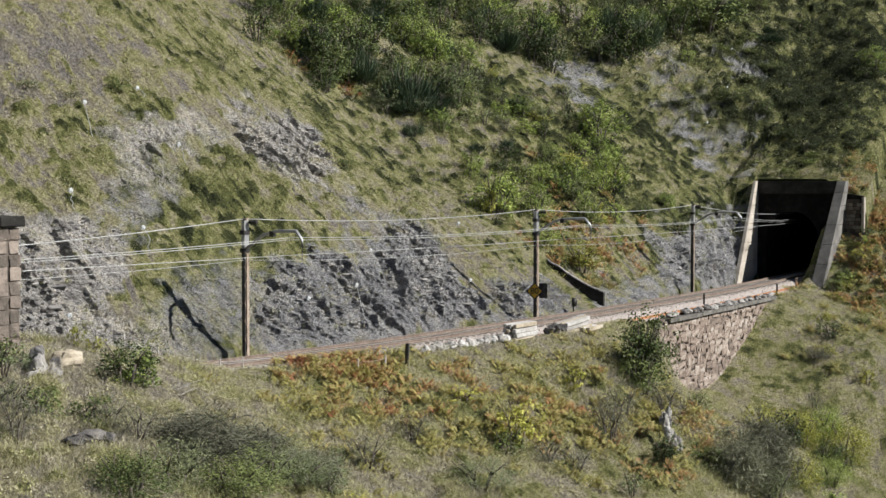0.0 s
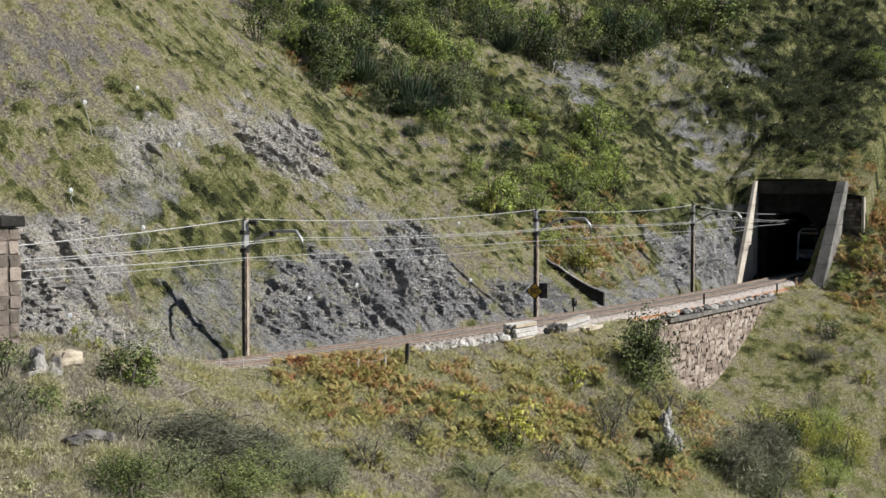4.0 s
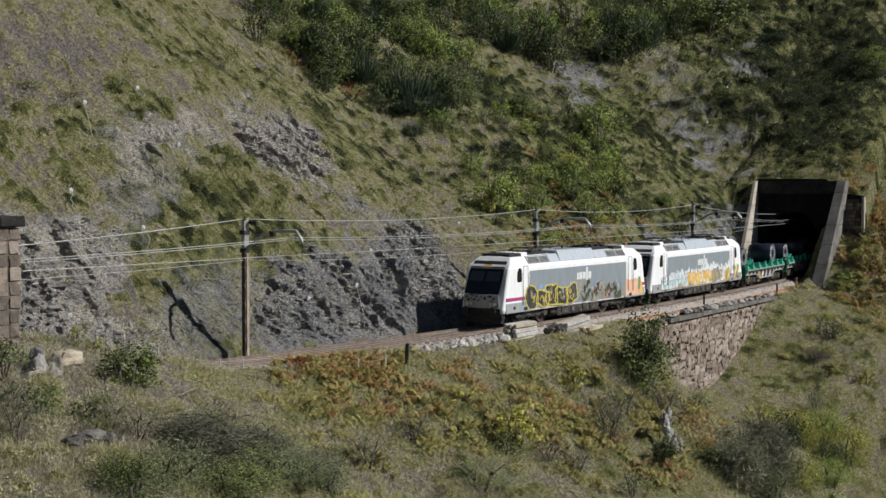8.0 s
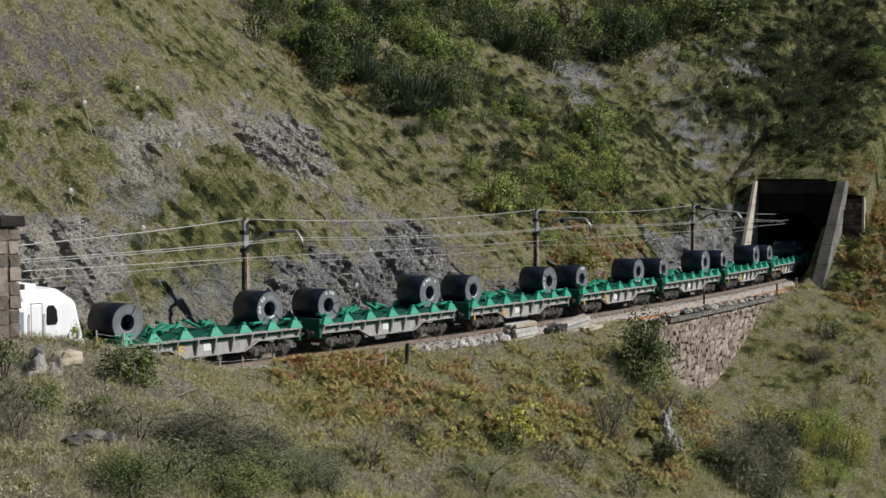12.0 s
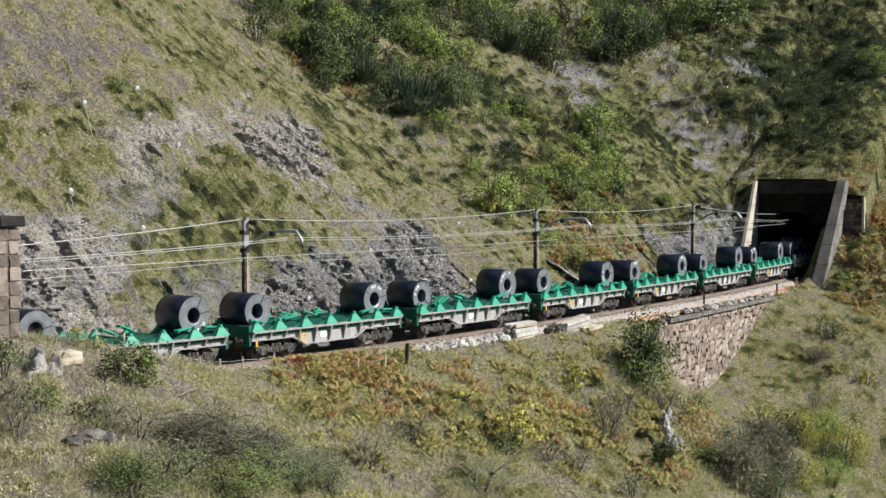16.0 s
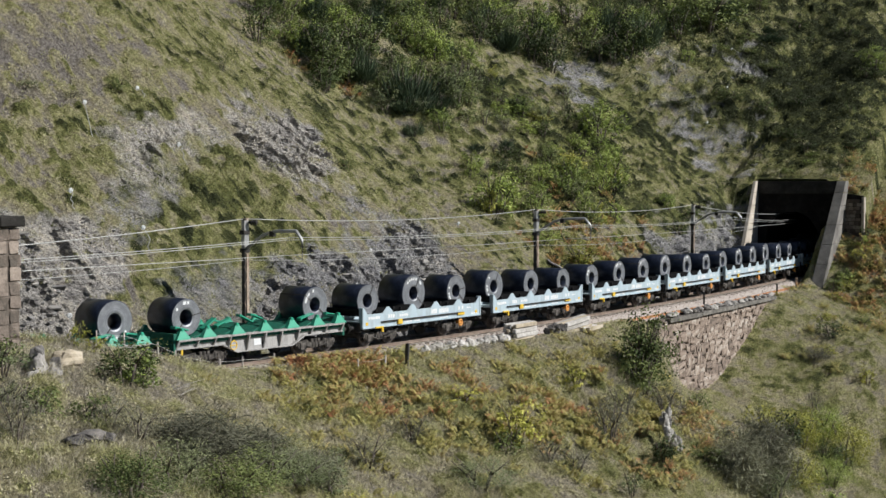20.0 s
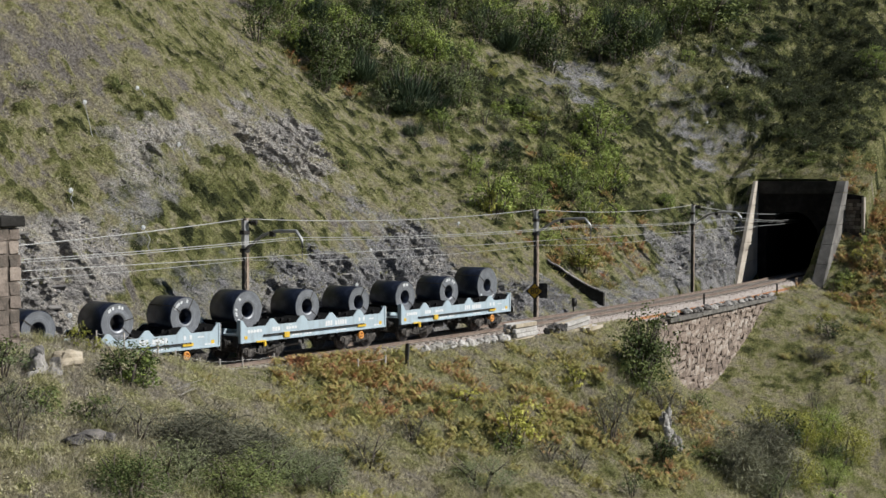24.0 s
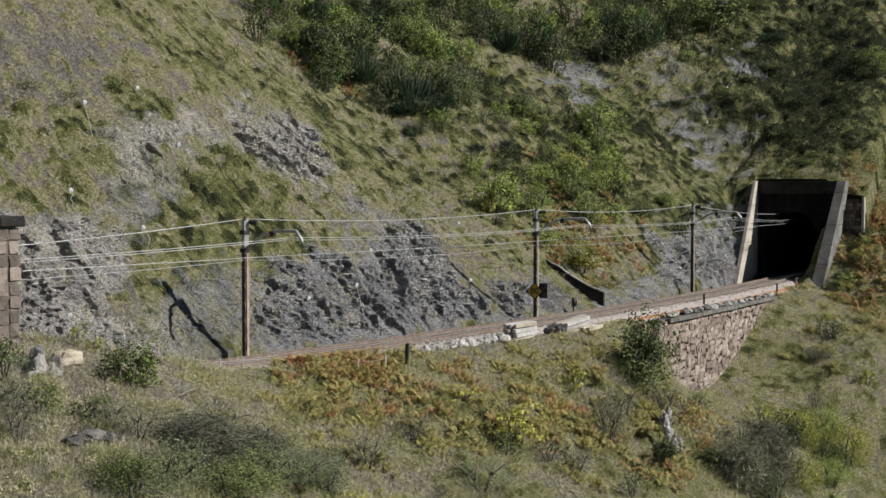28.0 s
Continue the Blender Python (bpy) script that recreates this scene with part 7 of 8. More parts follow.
    def bus_bar():
        bm = bmesh.new()
        tube(bm, (-2.4, 0.35, 4.46), (2.4, 0.35, 4.46), 0.025, 6)
        for x in (-2.2, -0.7, 0.8, 2.2):
            for k in range(4):
                tube(bm, (x, 0.35, 4.24 + 0.05 * k), (x, 0.35, 4.27 + 0.05 * k), 0.07, 8)
        for y in (-0.9, 0.9):
            tube(bm, (-2.3, y, 4.36), (1.8, y, 4.36), 0.015, 5)
            for x in (-2.2, -0.9, 0.5, 1.7):
                tube(bm, (x, y, 4.2), (x, y, 4.36), 0.012, 5)
        return bm
    shared(KEEP, "bus_bar", bus_bar, M_DARKST, "roof_bus_bar", e, pose(0, 0, 0))

    # under the frame
    def transformer():
        bm = bmesh.new()
        box(bm, -2.6, 2.6, -1.3, 1.3, 0.32, 0.86)
        for sy in (-1, 1):
            for x0, x1 in ((-2.2, -1.2), (-1.0, 0.3), (0.5, 1.2), (1.4, 2.3)):
                box(bm, x0, x1, min(sy * 1.28, sy * 1.36), max(sy * 1.28, sy * 1.36), 0.4, 0.8)
        return bevel(bm, 0.03)
    shared(KEEP, "transformer", transformer, M_UNDER, "transformer_case", e, pose(0, 0, 0))

    def underframe():
        bm = bmesh.new()
        box(bm, -8.2, 8.2, -1.1, 1.1, 0.72, 0.9)
        for x in (-7.2, -3.2, 3.2, 7.2):
            tube(bm, (x - 0.35, -1.28, 0.55), (x + 0.35, -1.28, 0.55), 0.12, 10)
            tube(bm, (x, -1.3, 0.35), (x, -1.3, 0.84), 0.03, 6)
        return bm
    shared(KEEP, "underframe", underframe, M_BLACK, "underframe", e, pose(0, 0, 0))
    for x in (-5.2, 5.2):
        bogie(e, x, 2.6, 0.60, "loco")
    ends(e, -8.83, 8.83, 1.02)

    # plain white mark on the flank
    bm = bmesh.new()
    x = -0.55
    for w, h, up in ((0.22, 0.44, 0), (0.38, 0.46, 0), (0.36, 0.46, 0), (0.24, 0.86, -0.10), (0.38, 0.46, 0)):
        plate(bm, [(x, 2.40 + up), (x + w - 0.05, 2.40 + up), (x + w, 2.46 + up), (x + w + 0.03, 2.36 + up + h), (x + 0.08, 2.40 + up + h), (x + 0.02, 2.34 + up + h)], -1.489, 0.008)
        x += w + 0.06
    part("flank_mark", bm, M_LETTER, e, "white company mark as plain bars")

    bm = bmesh.new()
    if kind == 0:
        for i in range(16):
            flat(bm, blob(rnd, rnd.uniform(-6.0, -1.2), rnd.uniform(1.95, 2.3), rnd.uniform(0.08, 0.2), rnd.uniform(0.06, 0.14), 10, 0.4), -1.4895 - 0.0001 * i, rnd.choice((3, 3, 4)))
        for i in range(8):
            flat(bm, blob(rnd, rnd.uniform(-6.9, -6.1), rnd.uniform(1.0, 1.6), rnd.uniform(0.08, 0.2), rnd.uniform(0.1, 0.2), 10, 0.4), -1.4935 - 0.0001 * i, rnd.choice((3, 4, 4)))
        graffiti_letters(bm, rnd, -6.5, -0.7, 0.98, 2.2, 5, (1,), 0, 0, (2, 2, 3), 0.10, -1.4945)
        tagged(part("graffiti", bm, [M_SP_YEL, M_SP_BLK, M_SP_SKN, M_SP_BLU, M_SP_TEA], e, "yellow-rimmed black sprayed shapes with blue splashes"), kind="stuff")
        bm = bmesh.new()
        for i in range(16):
            cx = rnd.choice((-0.3, 1.9, 2.1, 4.5)) + rnd.uniform(-0.35, 0.35)
            flat(bm, blob(rnd, cx, rnd.uniform(1.75, 2.1) if cx > 0.5 else rnd.uniform(1.2, 1.9), rnd.uniform(0.08, 0.2), rnd.uniform(0.06, 0.15), 9, 0.4), -1.4895 - 0.0001 * i, rnd.choice((2, 2, 4)))
        for i in range(26):   # broken dark strokes, thick at the middle, rimmed in olive
            cx = -0.2 + 5.5 * i / 25
            high = 2.25 - 0.08 * cx - (0.45 if 1.4 < cx < 2.2 or cx > 4.7 else 0)
            cz = rnd.uniform(1.15, high - 0.15)
            q = curl(rnd, cx, cz, rnd.uniform(0.2, 0.34), 1.0)
            ribbon(bm, q, 0.3, -1.4940 - 0.0006 * i, 3)
            ribbon(bm, q, 0.22, -1.4943 - 0.0006 * i, rnd.choice((1, 1, 1, 5)))
        for i in range(30):
            cx = -0.1 + 5.4 * i / 29
            flat(bm, blob(rnd, cx, rnd.uniform(1.05, 2.0), rnd.uniform(0.05, 0.11), rnd.uniform(0.07, 0.13), 9, 0.4), -1.5115 - 0.0001 * i, rnd.choice((0, 0, 6, 3, 4)))
        tagged(part("graffiti", bm, [M_SP_RSE, M_SP_BLK, M_SP_BLU, M_SP_OLV, M_SP_TEA, M_SP_MUD, M_SP_SKN], e, "dark mottled sprayed shapes with olive rims and pink spots"), kind="stuff")
        bm = bmesh.new()
        flat(bm, [(6.0, 0.9), (7.9, 0.9), (7.95, 1.9), (7.3, 2.1), (6.6, 2.0), (6.0, 2.1)], -1.4935, 0)
        flat(bm, [(7.95, 0.9), (8.45, 0.9), (8.45, 1.5), (8.1, 2.1), (7.9, 1.9)], -1.4955, 1)
        flat(bm, [(7.75, 1.3), (8.05, 1.3), (8.1, 2.2), (7.8, 2.1)], -1.4965, 2)
        tagged(part("graffiti", bm, [M_SP_PNK, M_SP_ORG, M_SP_GRN], e, "peach and orange sprayed corner"), kind="stuff")
    else:
        top = [(x, (1.62 if x < -2.6 else 1.95 if x < 5.0 else 1.75) + 0.16 * math.sin(x * 3.1) * math.sin(x * 1.3) + rnd.uniform(-0.06, 0.06)) for x in np.linspace(5.95, -5.95, 60)]
        flat(bm, [(-5.95, 0.96), (5.95, 0.96)] + top, -1.4905, 0)
        for i in range(70):
            cx = -5.9 + 11.8 * i / 69
            flat(bm, blob(rnd, cx, 1.72 + 0.18 * math.sin(cx * 1.1) + rnd.uniform(-0.2, 0.15), 0.22, 0.34 + (0.2 if cx > -2.6 else -0.05), 12, 0.4), -1.491 - 0.0002 * i, 0)
        for i in range(4):
            cx = -6.75 + i * 1.25
            t = 1.88 + 0.1 * (i % 3)
            q = [(cx - 0.62, 1.0), (cx - 0.1, 0.98), (cx - 0.05, 1.3), (cx + 0.12, 1.3), (cx + 0.16, 0.99), (cx + 0.6, 1.02), (cx + 0.52, t), (cx + 0.2, t + 0.06), (cx + 0.05, t - 0.25), (cx - 0.12, t), (cx - 0.5, t - 0.08)]
            flat(bm, q, -1.508 - 0.0005 * i, 0)
            for k in range(7):
                flat(bm, blob(rnd, cx + rnd.uniform(-0.4, 0.4), rnd.uniform(1.1, 1.75), rnd.uniform(0.08, 0.18), rnd.uniform(0.1, 0.22), 9, 0.3), -1.5101 - 0.0001 * k, 3)
            ribbon(bm, q, 0.045, -1.512 - 0.0005 * i, 2, True)
            ribbon(bm, [(cx - 0.4, 1.6), (cx, 1.52), (cx + 0.4, 1.62)], 0.04, -1.513 - 0.0005 * i, 2)
        tagged(part("graffiti", bm, [M_SP_WHT, M_SP_ORG, M_SP_INK, M_SP_TEA], e, "pale outlined sprayed shapes on a white cloud"), kind="stuff")
        bm = bmesh.new()
        crest = [(x, 1.78 + 0.22 * abs(math.sin(x * 3.4)) + rnd.uniform(-0.05, 0.05)) for x in np.linspace(2.2, -2.6, 34)]
        flat(bm, [(-2.6, 0.98), (2.3, 0.98)] + crest, -1.5125, 0)
        ribbon(bm, crest, 0.045, -1.5165, 3)
        for i in range(13):
            cx = -2.4 + i * 0.37
            ribbon(bm, [(cx + 0.03 * math.sin(k + i), 1.08 + 0.1 * k) for k in range(8)], 0.04, -1.5155 - 0.0001 * i, rnd.choice((3, 1, 3)))
        for i in range(22):
            flat(bm, blob(rnd, rnd.uniform(-2.5, 2.2), rnd.uniform(1.0, 1.75), rnd.uniform(0.08, 0.22), rnd.uniform(0.1, 0.24), 10, 0.35), -1.5135 - 0.0001 * i, rnd.choice((1, 2, 0, 0)))
        tagged(part("graffiti", bm, [M_SP_ORG, M_SP_YEL, M_SP_WHT, M_SP_SKN], e, "broad band of orange sprayed strokes"), kind="stuff")
        bm = bmesh.new()
        graffiti_letters(bm, rnd, 2.3, 6.0, 1.0, 2.15, 5, (2, 0, 4), 3, 3, (1, 2, 0, 1), 0.045, -1.511)
        for i in range(30):
            flat(bm, blob(rnd, rnd.uniform(-5.0, 8.2), rnd.uniform(0.98, 1.2), rnd.uniform(0.15, 0.4), rnd.uniform(0.06, 0.14), 10, 0.4), -1.5195 - 0.0001 * i, rnd.choice((4, 4, 2, 1)))
        for i in range(10):
            flat(bm, blob(rnd, rnd.uniform(6.9, 8.3), rnd.uniform(1.3, 2.2), 0.14, 0.2, 10, 0.4), -1.4965 - 0.0001 * i, rnd.choice((0, 1, 4)))
        tagged(part("graffiti", bm, [M_SP_YEL, M_SP_ORG, M_SP_WHT, M_SP_SKN, M_SP_MUD], e, "muddled yellow and buff sprayed shapes"), kind="stuff")
    return e


LOCO = 30.86
locos = [(build_loco(0, LOCO), LOCO), (build_loco(1, LOCO + 18.75), LOCO + 18.75)]


# ---- green coil wagons ----
def green_sill():
    bm = bmesh.new()
    for sy in (-1, 1):
        y0, y1 = sorted((sy * 1.14, sy * 1.18))
        prism(bm, [(-5.3, 1.02), (-2.6, 1.02), (-1.75, 0.62), (1.75, 0.62), (2.6, 1.02), (5.3, 1.02), (5.3, 1.40), (-5.3, 1.40)], y0, y1)
        box(bm, -5.3, 5.3, *sorted((sy * 1.14, sy * 1.46)), 1.36, 1.44)
        for x in (-5.25, -4.1, -3.1, -2.2, -1.05, 0.0, 1.05, 2.2, 3.1, 4.1, 5.25):
            lo = 0.62 if abs(x) < 1.8 else (0.82 if abs(x) < 2.4 else 1.02)
            a, b, c = sorted((sy * 1.17, sy * 1.26)), sorted((sy * 1.17, sy * 1.45)), 0.035 if abs(x) < 5 else 0.06
            hexa(bm, [(x - c, a[0], lo), (x + c, a[0], lo), (x + c, a[1], lo), (x - c, a[1], lo), (x - c, b[0], 1.38), (x + c, b[0], 1.38), (x + c, b[1], 1.38), (x - c, b[1], 1.38)])
        prism(bm, [(-2.65, 0.99), (-1.78, 0.58), (1.78, 0.58), (2.65, 0.99), (2.6, 1.03), (1.75, 0.63), (-1.75, 0.63), (-2.6, 1.03)], *sorted((sy * 1.14, sy * 1.36)))
        for x0, x1 in ((-5.3, -2.6), (2.6, 5.3)):
            box(bm, x0, x1, *sorted((sy * 1.14, sy * 1.32)), 0.985, 1.03)
    return bm


def green_deck():
    bm = bmesh.new()
    box(bm, -5.3, 5.3, -1.28, 1.28, 1.2, 1.32)
    return bm


def cradle_board():
    """A sloping board on one side of a coil well."""
    bm = bmesh.new()
    hexa(bm, [(0.05, -1.2, 1.62), (0.8, -1.2, 1.34), (0.8, 1.2, 1.34), (0.05, 1.2, 1.62), (0.08, -1.2, 1.68), (0.83, -1.2, 1.40), (0.83, 1.2, 1.40), (0.08, 1.2, 1.68)])
    return bm


def cross_bar():
    bm = bmesh.new()
    box(bm, -0.05, 0.05, -1.25, 1.25, 1.3, 1.7)
    return bm


def gusset():
    bm = bmesh.new()
    hexa(bm, [(-0.42, -0.04, 0), (0.42, -0.04, 0), (0.42, 0.30, 0), (-0.42, 0.30, 0), (-0.07, 0.10, 0.44), (0.07, 0.10, 0.44), (0.07, 0.22, 0.44), (-0.07, 0.22, 0.44)])
    tube(bm, (0, 0.05, 0.44), (0, 0.25, 0.44), 0.07, 8)
    return bm


def flap():
    bm = bmesh.new()
    box(bm, -0.45, 0.45, -0.16, 0.16, 0, 0.07)
    box(bm, -0.45, -0.38, -0.16, 0.16, -0.06, 0.02)
    return bevel(bm, 0.015)


def headstock(depth, wide, z0, z1):
    def make():
        bm = bmesh.new()
        box(bm, -depth, 0, -wide, wide, z0, z1)
        for y in (-0.93, 0.93):
            box(bm, -depth - 0.03, -depth, y - 0.24, y + 0.24, z0 + 0.02, z0 + 0.5)
        return bevel(bm, 0.02)
    return make


def build_green(i, s_ref):
    rnd = random.Random(100 + i)
    e = thing("coil_wagon", at_pose(s_ref, 0, 0), "green flat wagon with steel cradles and a dusty grey sill", "railway wagon", "green coil wagons")
    shared(KEEP, "green_sill", green_sill, M_SILL, "sill", e, pose(0, 0, 0))
    shared(KEEP, "green_deck", green_deck, M_GREEND, "cradle_deck", e, pose(0, 0, 0))
    for x0 in (-5.25, -3.5, -1.75, 0.0, 1.75, 3.5):
        shared(KEEP, "cradle_board", cradle_board, M_GREEND, "cradle_board", e, None).matrix_local = pose(x0, 0, 0)
        shared(KEEP, "cradle_board", cradle_board, M_GREEND, "cradle_board", e, None).matrix_local = pose(x0 + 1.7, 0, 0, 0, 0, 180)
        shared(KEEP, "cross_bar", cross_bar, M_GREEND, "cross_bar", e, None).matrix_local = pose(x0, 0, 0)
    for x in (-5.0, -3.5, -1.75, 0.0, 1.75, 3.5, 5.0):
        for sy in (-1, 1):
            shared(KEEP, "gusset", gusset, M_GREEN, "gusset", e, None).matrix_local = pose(x, sy * 1.42, 1.445, 0, 0, 0 if sy < 0 else 180)
    for x, y, tilt in ((-4.75, -0.95, 8), (-3.1, -0.9, -30), (-3.5, 0.7, -16), (-1.9, -0.4, -14), (-1.2, 0.7, 12), (-0.3, -0.1, 22), (1.2, 0.6, 14), (3.0, -0.95, -8), (4.75, -0.95, 4)):
        t = tilt + rnd.uniform(-9, 9)
        shared(KEEP, "flap", flap, M_GREEN, "hinged_flap", e, None).matrix_local = pose(x + rnd.uniform(-0.15, 0.15), y, 1.78 + abs(t) * 0.006, 0, t, rnd.uniform(-8, 8))
    for turn, x in ((0, -5.3), (180, 5.3)):
        shared(KEEP, "headstock_green", headstock(0.16, 1.28, 0.78, 1.72), M_GREEND, "headstock", e, None).matrix_local = pose(x, 0, 0, 0, 0, turn)
    ends(e, -5.46, 5.46, 1.03)

    def gear():
        bm = bmesh.new()
        box(bm, -1.5, 1.5, -0.5, 0.5, 0.6, 1.2)
        for sy in (-1, 1):
            box(bm, -0.5, 0.1, *sorted((sy * 1.0, sy * 1.1)), 0.62, 0.9)
            tube(bm, (0.5, sy * 0.9, 0.75), (1.6, sy * 0.9, 0.75), 0.16, 12)
            tube(bm, (-0.05, sy * 1.17, 0.85), (-0.05, sy * 1.2, 0.85), 0.08, 10)
        return bm
    shared(KEEP, "green_gear", gear, M_BLACK, "brake_gear", e, pose(0, 0, 0))

    def rings():
        bm = bmesh.new()
        pipe(bm, [(0.2 * math.cos(radians(30 * k)), 0, 0.2 * math.sin(radians(30 * k))) for k in range(13)], 0.03)
        tube(bm, (-0.2, 0, 0), (0.2, 0, 0), 0.025, 6)
        return bm

    def lever():
        bm = bmesh.new()
        box(bm, -0.05, 0.05, -0.03, 0.03, 0, 0.25)
        return bm
    if i % 3 != 1:
        for sy in (-1, 1):
            shared(KEEP, "brake_wheel", rings, M_YELLOW, "brake_wheel", e, None).matrix_local = pose(-2.1, sy * 1.46, 0.95)
            shared(KEEP, "brake_lever", lever, M_YELLOW, "brake_lever", e, None).matrix_local = pose(-5.15, sy * 1.45, 0.75)

    def plates():
        bm = bmesh.new()
        for x, z, w, h in ((-4.55, 1.12, 0.7, 0.16), (-0.6, 0.8, 0.5, 0.3), (1.2, 1.15, 0.35, 0.12)):
            plate(bm, [(x, z), (x + w, z), (x + w, z + h), (x, z + h)], -1.185, 0.01)
        return bm
    shared(KEEP, "wagon_plate", plates, M_LETTER, "data_plate", e, pose(0, 0, 0))
    for x in (-3.55, 3.55):
        bogie(e, x, 1.8, 0.46, "wagon")
    return e


# ---- pale blue coil wagons ----
WELL = 10.1 / 5


def blue_side():
    bm = bmesh.new()
    top = [(-5.05, 2.02), (-4.93, 2.05)]
    for k in range(5):
        a = -5.05 + k * WELL
        top += [(a + 0.42, 1.70), (a + WELL - 0.42, 1.70), (a + WELL - 0.10, 2.0), (a + WELL + 0.10, 2.0)]
    top = top[:-2] + [(4.93, 2.05), (5.05, 2.02)]
    outline = [(5.05, 1.02), (-5.05, 1.02)] + top
    for sy in (-1, 1):
        prism(bm, outline, *sorted((sy * 1.38, sy * 1.42)))
        box(bm, -5.05, 5.05, *sorted((sy * 1.30, sy * 1.46)), 0.98, 1.05)
        for x in (-5.03, 5.03):
            box(bm, x - 0.04, x + 0.04, *sorted((sy * 1.2, sy * 1.45)), 0.98, 2.05)
    box(bm, -5.03, 5.03, -1.38, 1.38, 1.0, 1.15)
    return bm


def blue_rail():
    bm = bmesh.new()
    for sy in (-1, 1):
        box(bm, -3.6, 3.4, *sorted((sy * 1.42, sy * 1.50)), 1.22, 1.29)
    return bm


def blue_lining():
    bm = bmesh.new()
    for k in range(5):
        a = -5.05 + k * WELL
        hexa(bm, [(a + 0.06, -1.36, 1.92), (a + 0.75, -1.36, 1.52), (a + 0.75, 1.36, 1.52), (a + 0.06, 1.36, 1.92), (a + 0.09, -1.36, 1.97), (a + 0.78, -1.36, 1.57), (a + 0.78, 1.36, 1.57), (a + 0.09, 1.36, 1.97)])
        hexa(bm, [(a + WELL - 0.75, -1.36, 1.52), (a + WELL - 0.06, -1.36, 1.92), (a + WELL - 0.06, 1.36, 1.92), (a + WELL - 0.75, 1.36, 1.52), (a + WELL - 0.78, -1.36, 1.57), (a + WELL - 0.09, -1.36, 1.97), (a + WELL - 0.09, 1.36, 1.97), (a + WELL - 0.78, 1.36, 1.57)])
        for y in (-1.0, -0.5, 0.0, 0.5, 1.0):
            box(bm, a + WELL - 0.55, a + WELL - 0.40, y - 0.05, y + 0.05, 1.72, 1.86)
    return bm


def build_blue(i, s_ref):
    e = thing("coil_wagon", at_pose(s_ref, 0, 0), "pale blue coil wagon with notched side plates and black cradles", "railway wagon", "pale blue coil wagons")
    shared(KEEP, "blue_side", blue_side, M_BLUE, "side_plate", e, pose(0, 0, 0))
    shared(KEEP, "blue_rail", blue_rail, M_BLACK, "side_rail", e, pose(0, 0, 0))
    shared(KEEP, "blue_lining", blue_lining, M_RUBBER, "cradle_lining", e, pose(0, 0, 0))
    for turn, x in ((0, -5.05), (180, 5.05)):
        shared(KEEP, "headstock_blue", headstock(0.1, 1.3, 0.8, 1.3), M_BLACK, "headstock", e, None).matrix_local = pose(x, 0, 0, 0, 0, turn)
    ends(e, -5.15, 5.15, 1.03)

    def marks():
        r = random.Random(3)
        bm = bmesh.new()
        for x, z, w, h in ((-4.6, 1.42, 0.95, 0.16), (-3.2, 1.40, 0.9, 0.2), (-2.1, 1.42, 0.75, 0.14), (-2.1, 1.6, 0.6, 0.04), (0.6, 1.36, 1.55, 0.26), (3.0, 1.42, 0.5, 0.2), (3.8, 1.46, 0.4, 0.07), (-2.2, 1.08, 2.0, 0.09), (4.2, 1.1, 0.6, 0.08), (1.2, 1.08, 0.9, 0.07)):
            n = max(1, int(w / 0.16))
            for k in range(n):
                if r.random() < 0.86:
                    plate(bm, [(x + k * w / n, z), (x + (k + 0.82) * w / n, z), (x + (k + 0.82) * w / n, z + h * r.uniform(0.7, 1)), (x + k * w / n, z + h)], -1.421, 0.006)
        return bm
    tagged(shared(KEEP, "blue_marks", marks, M_LETTER, "lettering", e, pose(0, 0, 0)), kind="stuff")

    def bar(x0, x1, y0, y1, z0, z1):
        def make():
            bm = bmesh.new()
            box(bm, x0, x1, -y1, -y0, z0, z1)
            return bm
        return make
    for k, dims in enumerate(((-4.1, -3.5, 1.40, 1.52, 0.96, 1.03), (-3.62, -3.5, 1.44, 1.52, 0.75, 0.95), (-2.3, -1.95, 1.43, 1.52, 1.05, 1.3), (2.9, 3.5, 1.42, 1.5, 1.14, 1.26), (-4.8, -4.62, 1.415, 1.43, 1.15, 1.3), (4.57, 4.75, 1.415, 1.43, 1.15, 1.3))):
        shared(KEEP, ("blue_handle", k), bar(*dims), M_YELLOW, "handle", e, pose(0, 0, 0))

    def handwheel():
        bm = bmesh.new()
        pipe(bm, [(0.16 * math.cos(2 * math.pi * k / 14), 0, 0.16 * math.sin(2 * math.pi * k / 14)) for k in range(15)], 0.05)
        tube(bm, (-0.2, 0, 0), (0.2, 0, 0), 0.03, 6)
        tube(bm, (0, 0.25, 0), (0, -0.03, 0), 0.07, 8)
        return bm
    for sy in (-1, 1):
        shared(KEEP, "handwheel", handwheel, M_ORANGE, "hand_wheel", e, None).matrix_local = pose(3.1, sy * 1.5, 0.72, 0, 0, 0 if sy < 0 else 180)

    def ladder():
        bm = bmesh.new()
        for y in (-1.38, -1.05):
            tube(bm, (5.16, y, 0.75), (5.16, y, 2.0), 0.022, 6)
        tube(bm, (5.16, -1.38, 2.0), (5.16, -1.05, 2.0), 0.022, 6)
        for z in (0.8, 1.1, 1.4, 1.7):
            tube(bm, (5.16, -1.38, z), (5.16, -1.05, z), 0.018, 6)
        return bm
    shared(KEEP, "ladder", ladder, M_GALV, "end_ladder", e, pose(0, 0, 0))

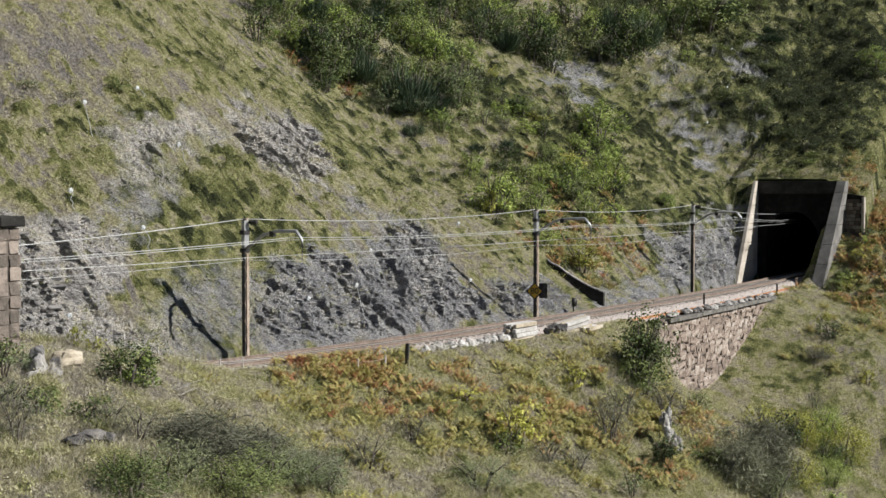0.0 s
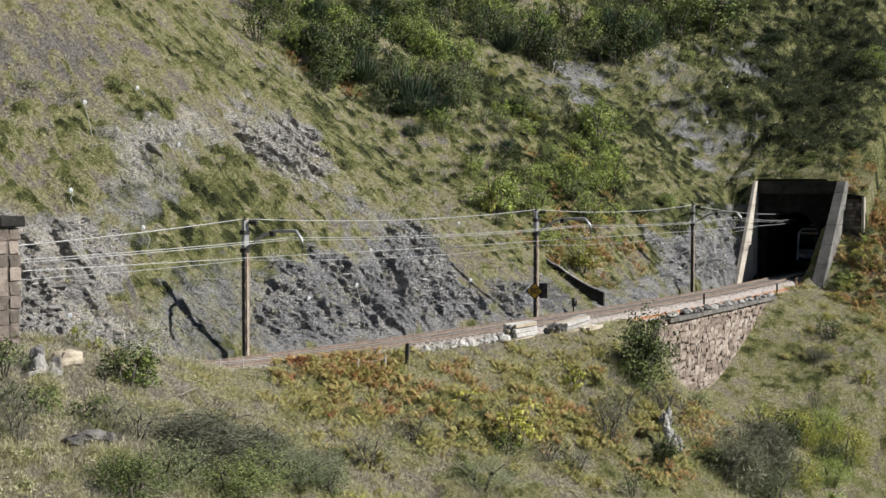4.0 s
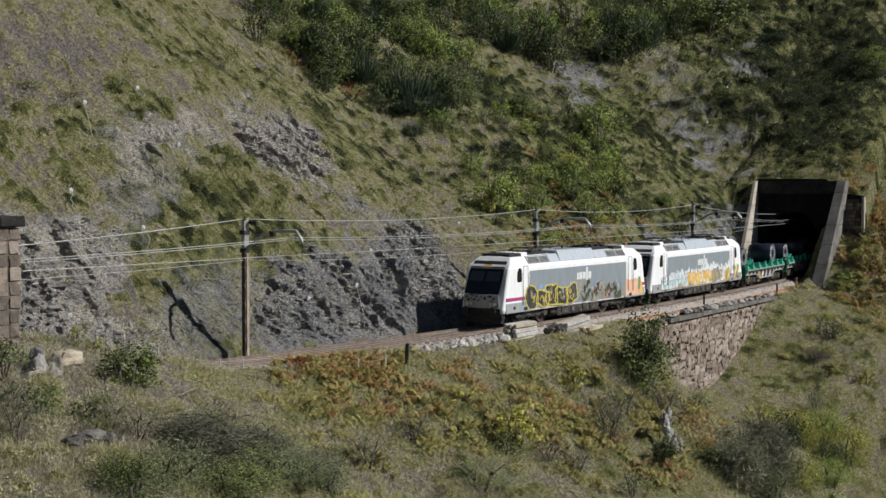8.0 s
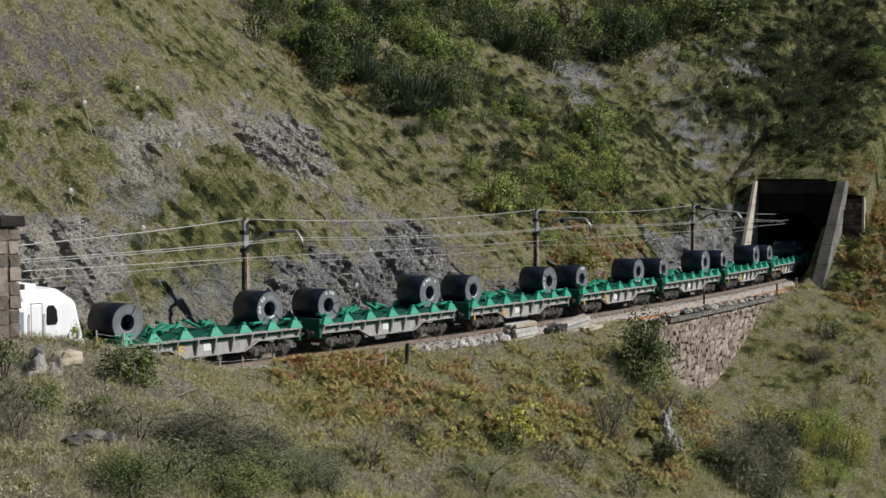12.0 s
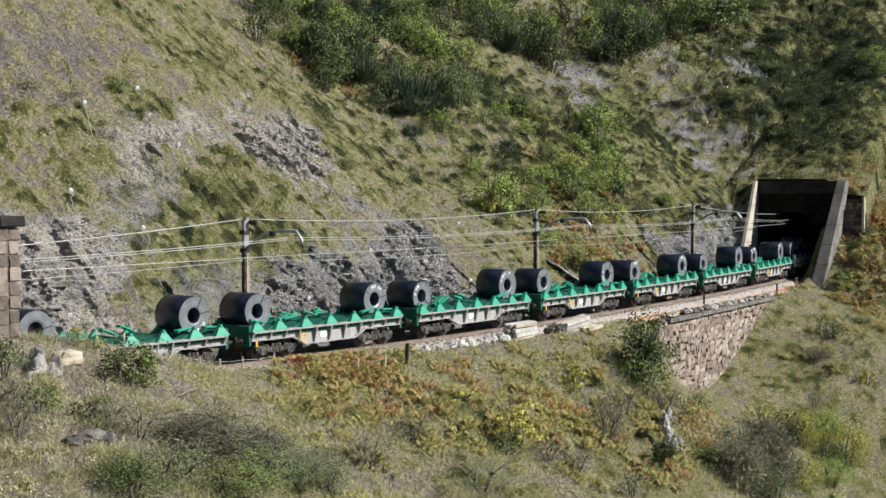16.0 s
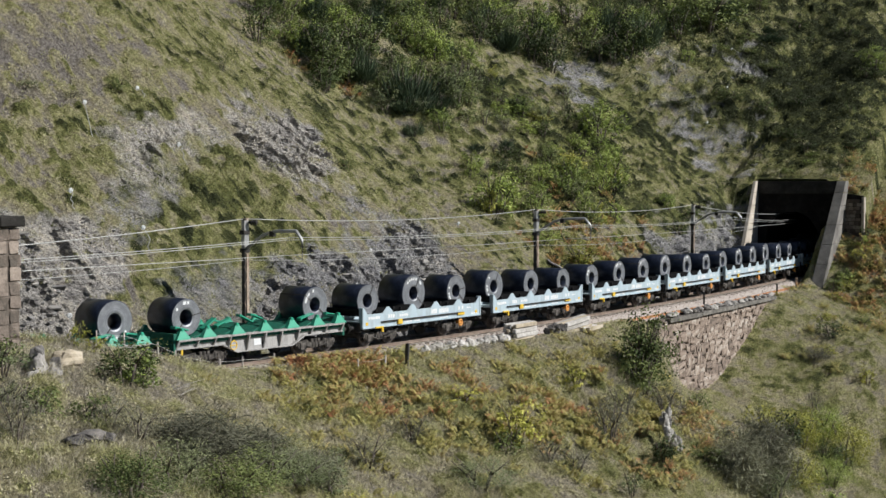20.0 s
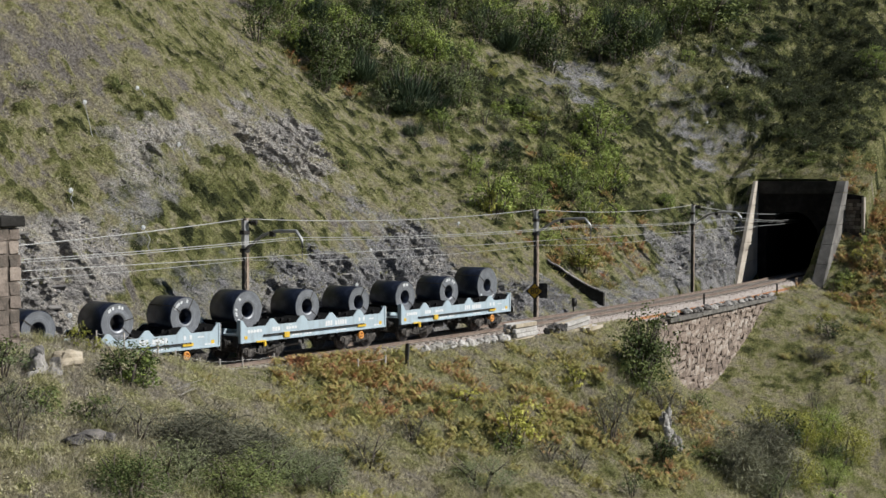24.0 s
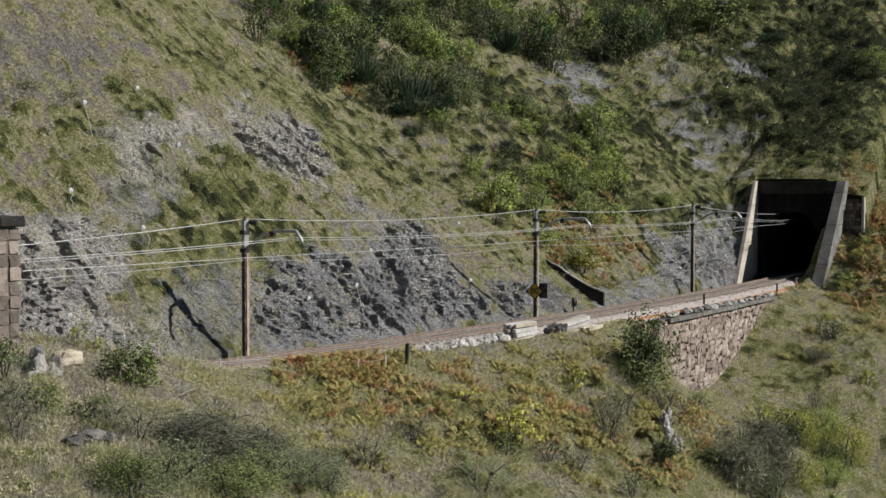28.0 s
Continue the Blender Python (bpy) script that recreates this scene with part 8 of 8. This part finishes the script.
    def gear():
        bm = bmesh.new()
        box(bm, -4.6, 4.6, -0.6, 0.6, 0.72, 1.02)
        for sy in (-1, 1):
            for x in (-0.7, 0.3, 1.2):
                tube(bm, (x, sy * 1.15, 0.98), (x, sy * 1.15, 0.62), 0.06, 6)
                box(bm, x - 0.14, x + 0.14, *sorted((sy * 1.1, sy * 1.3)), 0.78, 1.0)
            tube(bm, (-1.8, sy * 0.9, 0.7), (-0.9, sy * 0.9, 0.7), 0.17, 12)
            tube(bm, (-3.2, sy * 1.25, 0.5), (-2.1, sy * 1.3, 0.78), 0.03, 6)
        return bm
    shared(KEEP, "blue_gear", gear, M_BLACK, "brake_gear", e, pose(0, 0, 0))
    for x in (-3.3, 3.3):
        bogie(e, x, 1.8, 0.46, "wagon")
    return e


# ---- steel coils ----
def coil_mesh(r, w, seed):
    rnd = random.Random(seed)
    bm = bmesh.new()
    n, r0 = 40, 0.36
    rings = []
    prof = [(r0, -w / 2 + 0.03), (r0 + 0.08, -w / 2 + rnd.uniform(-0.01, 0.02)), (r * 0.75, -w / 2 + rnd.uniform(-0.01, 0.02)), (r - 0.03, -w / 2), (r, -w / 2 + 0.03), (r, w / 2 - 0.03), (r - 0.03, w / 2), (r0, w / 2)]
    for rr, y in prof:
        rings.append([bm.verts.new((rr * math.cos(2 * math.pi * k / n), y, rr * math.sin(2 * math.pi * k / n))) for k in range(n)])
    m = len(prof)
    for i in range(m):
        a, b = rings[i], rings[(i + 1) % m]
        for k in range(n):
            f = bm.faces.new((a[k], a[(k + 1) % n], b[(k + 1) % n], b[k]))
            f.material_index = 1 if i in (0, 1, 2, 5, 6) else 0
            f.smooth = i in (4, 7)
    bmesh.ops.recalc_face_normals(bm, faces=list(bm.faces))
    return bm


def strap_mesh(r, w):
    """A steel band through the bore and over the wall of the coil."""
    bm = bmesh.new()
    box(bm, 0.34, r + 0.012, -w / 2 - 0.012, -w / 2 + 0.0, -0.022, 0.022)
    box(bm, r - 0.01, r + 0.012, -w / 2 - 0.012, w / 2 + 0.012, -0.022, 0.022)
    return bm


def label_mesh(r, w, seed):
    rnd = random.Random(seed)
    bm = bmesh.new()
    for k in range(rnd.randint(4, 7)):
        a = radians(rnd.choice((60, 95, 130)) + k * 7)
        rr = r * 0.78
        x, z = rr * math.cos(a), rr * math.sin(a)
        box(bm, x - 0.05, x + 0.05, -w / 2 - 0.008, -w / 2 + 0.0, z - 0.07, z + 0.07)
    return bm


coils = []


def build_coil(s_ref, o, r, w, seed):
    z = 1.52 + r
    kind = seed % 6
    key = ("coil", kind, round(r, 2))
    c = shared(KEEP, key, lambda: coil_mesh(r, w, kind), [M_COIL, M_COILF], "steel_coil", None, at_pose(s_ref, 0, z))
    c.matrix_world = at_pose(s_ref, o, z)
    tagged(c, "dark wound steel strip coil lying across its wagon", "steel coil", "steel coils")
    rnd = random.Random(seed)
    for a in rnd.sample((40, 130, 215, 300, 350), 2 if seed % 3 else 1):
        shared(KEEP, ("strap", kind, round(r, 2)), lambda: strap_mesh(r, w), M_DARKST, "strap", c, None).matrix_local = pose(0, 0, 0, 0, a, 0)
    if seed % 4:
        tagged(shared(KEEP, ("mark", kind, round(r, 2)), lambda: label_mesh(r, w, seed), M_LETTER, "chalk_marks", c, None), kind="stuff").matrix_local = pose(0, 0, 0, 0, rnd.choice((0, 20, -60, 200)), 0)
    coils.append((c, s_ref, o, z))


green = [(build_green(i, 65.60 + 12.15 * i), 65.60 + 12.15 * i) for i in range(12)]
blue = [(build_blue(i, 210.91 + 11.33 * i), 210.91 + 11.33 * i) for i in range(7)]
SIZES = (0.83, 0.86, 0.80, 0.92, 0.84, 0.88)
for i, (e, s) in enumerate(green):
    for j, x in enumerate((-4.5 if i in (0, 6, 7) else -4.35, 3.97 if i == 10 else 3.83)):
        k = i * 2 + j
        build_coil(s + x, 0.0, SIZES[k % 6], (1.8, 1.7, 1.85, 1.65, 1.75, 1.7)[k % 6], k)
for i, (e, s) in enumerate(blue):
    for j, x in enumerate((-4.0, -0.2 if i == 0 else -0.1, 3.6)):
        k = 24 + i * 3 + j
        build_coil(s + x, 0.0, 1.02 if (i, j) == (6, 2) else 0.98 if (i, j) == (0, 1) else SIZES[(k + (3 if j == 2 else 0)) % 6], (1.8, 1.7, 1.85, 1.65, 1.75, 1.7)[(k + (3 if j == 2 else 0)) % 6], k + (3 if j == 2 else 0))


# ---- the train runs through ----
V, ACC = 16.44, -0.0145


def gone(t):
    return V * (t - 8) + ACC * (t - 8) ** 2 / 2


TIMES = [i * 0.5 for i in range(57)]


def motions():
    for ob, s in locos + green + blue:
        walk(ob, [(t, at_pose(s - gone(t))) for t in TIMES])
    for ob, s, o, z in coils:
        walk(ob, [(t, at_pose(s - gone(t), o, z)) for t in TIMES])
    for ob, r, x, phase in wheels:
        walk(ob, [(i / 30, pose(x, 0, r, 0, -math.degrees(gone(i / 30) / r) % 360 + phase, 0)) for i in range(841)])


motions()
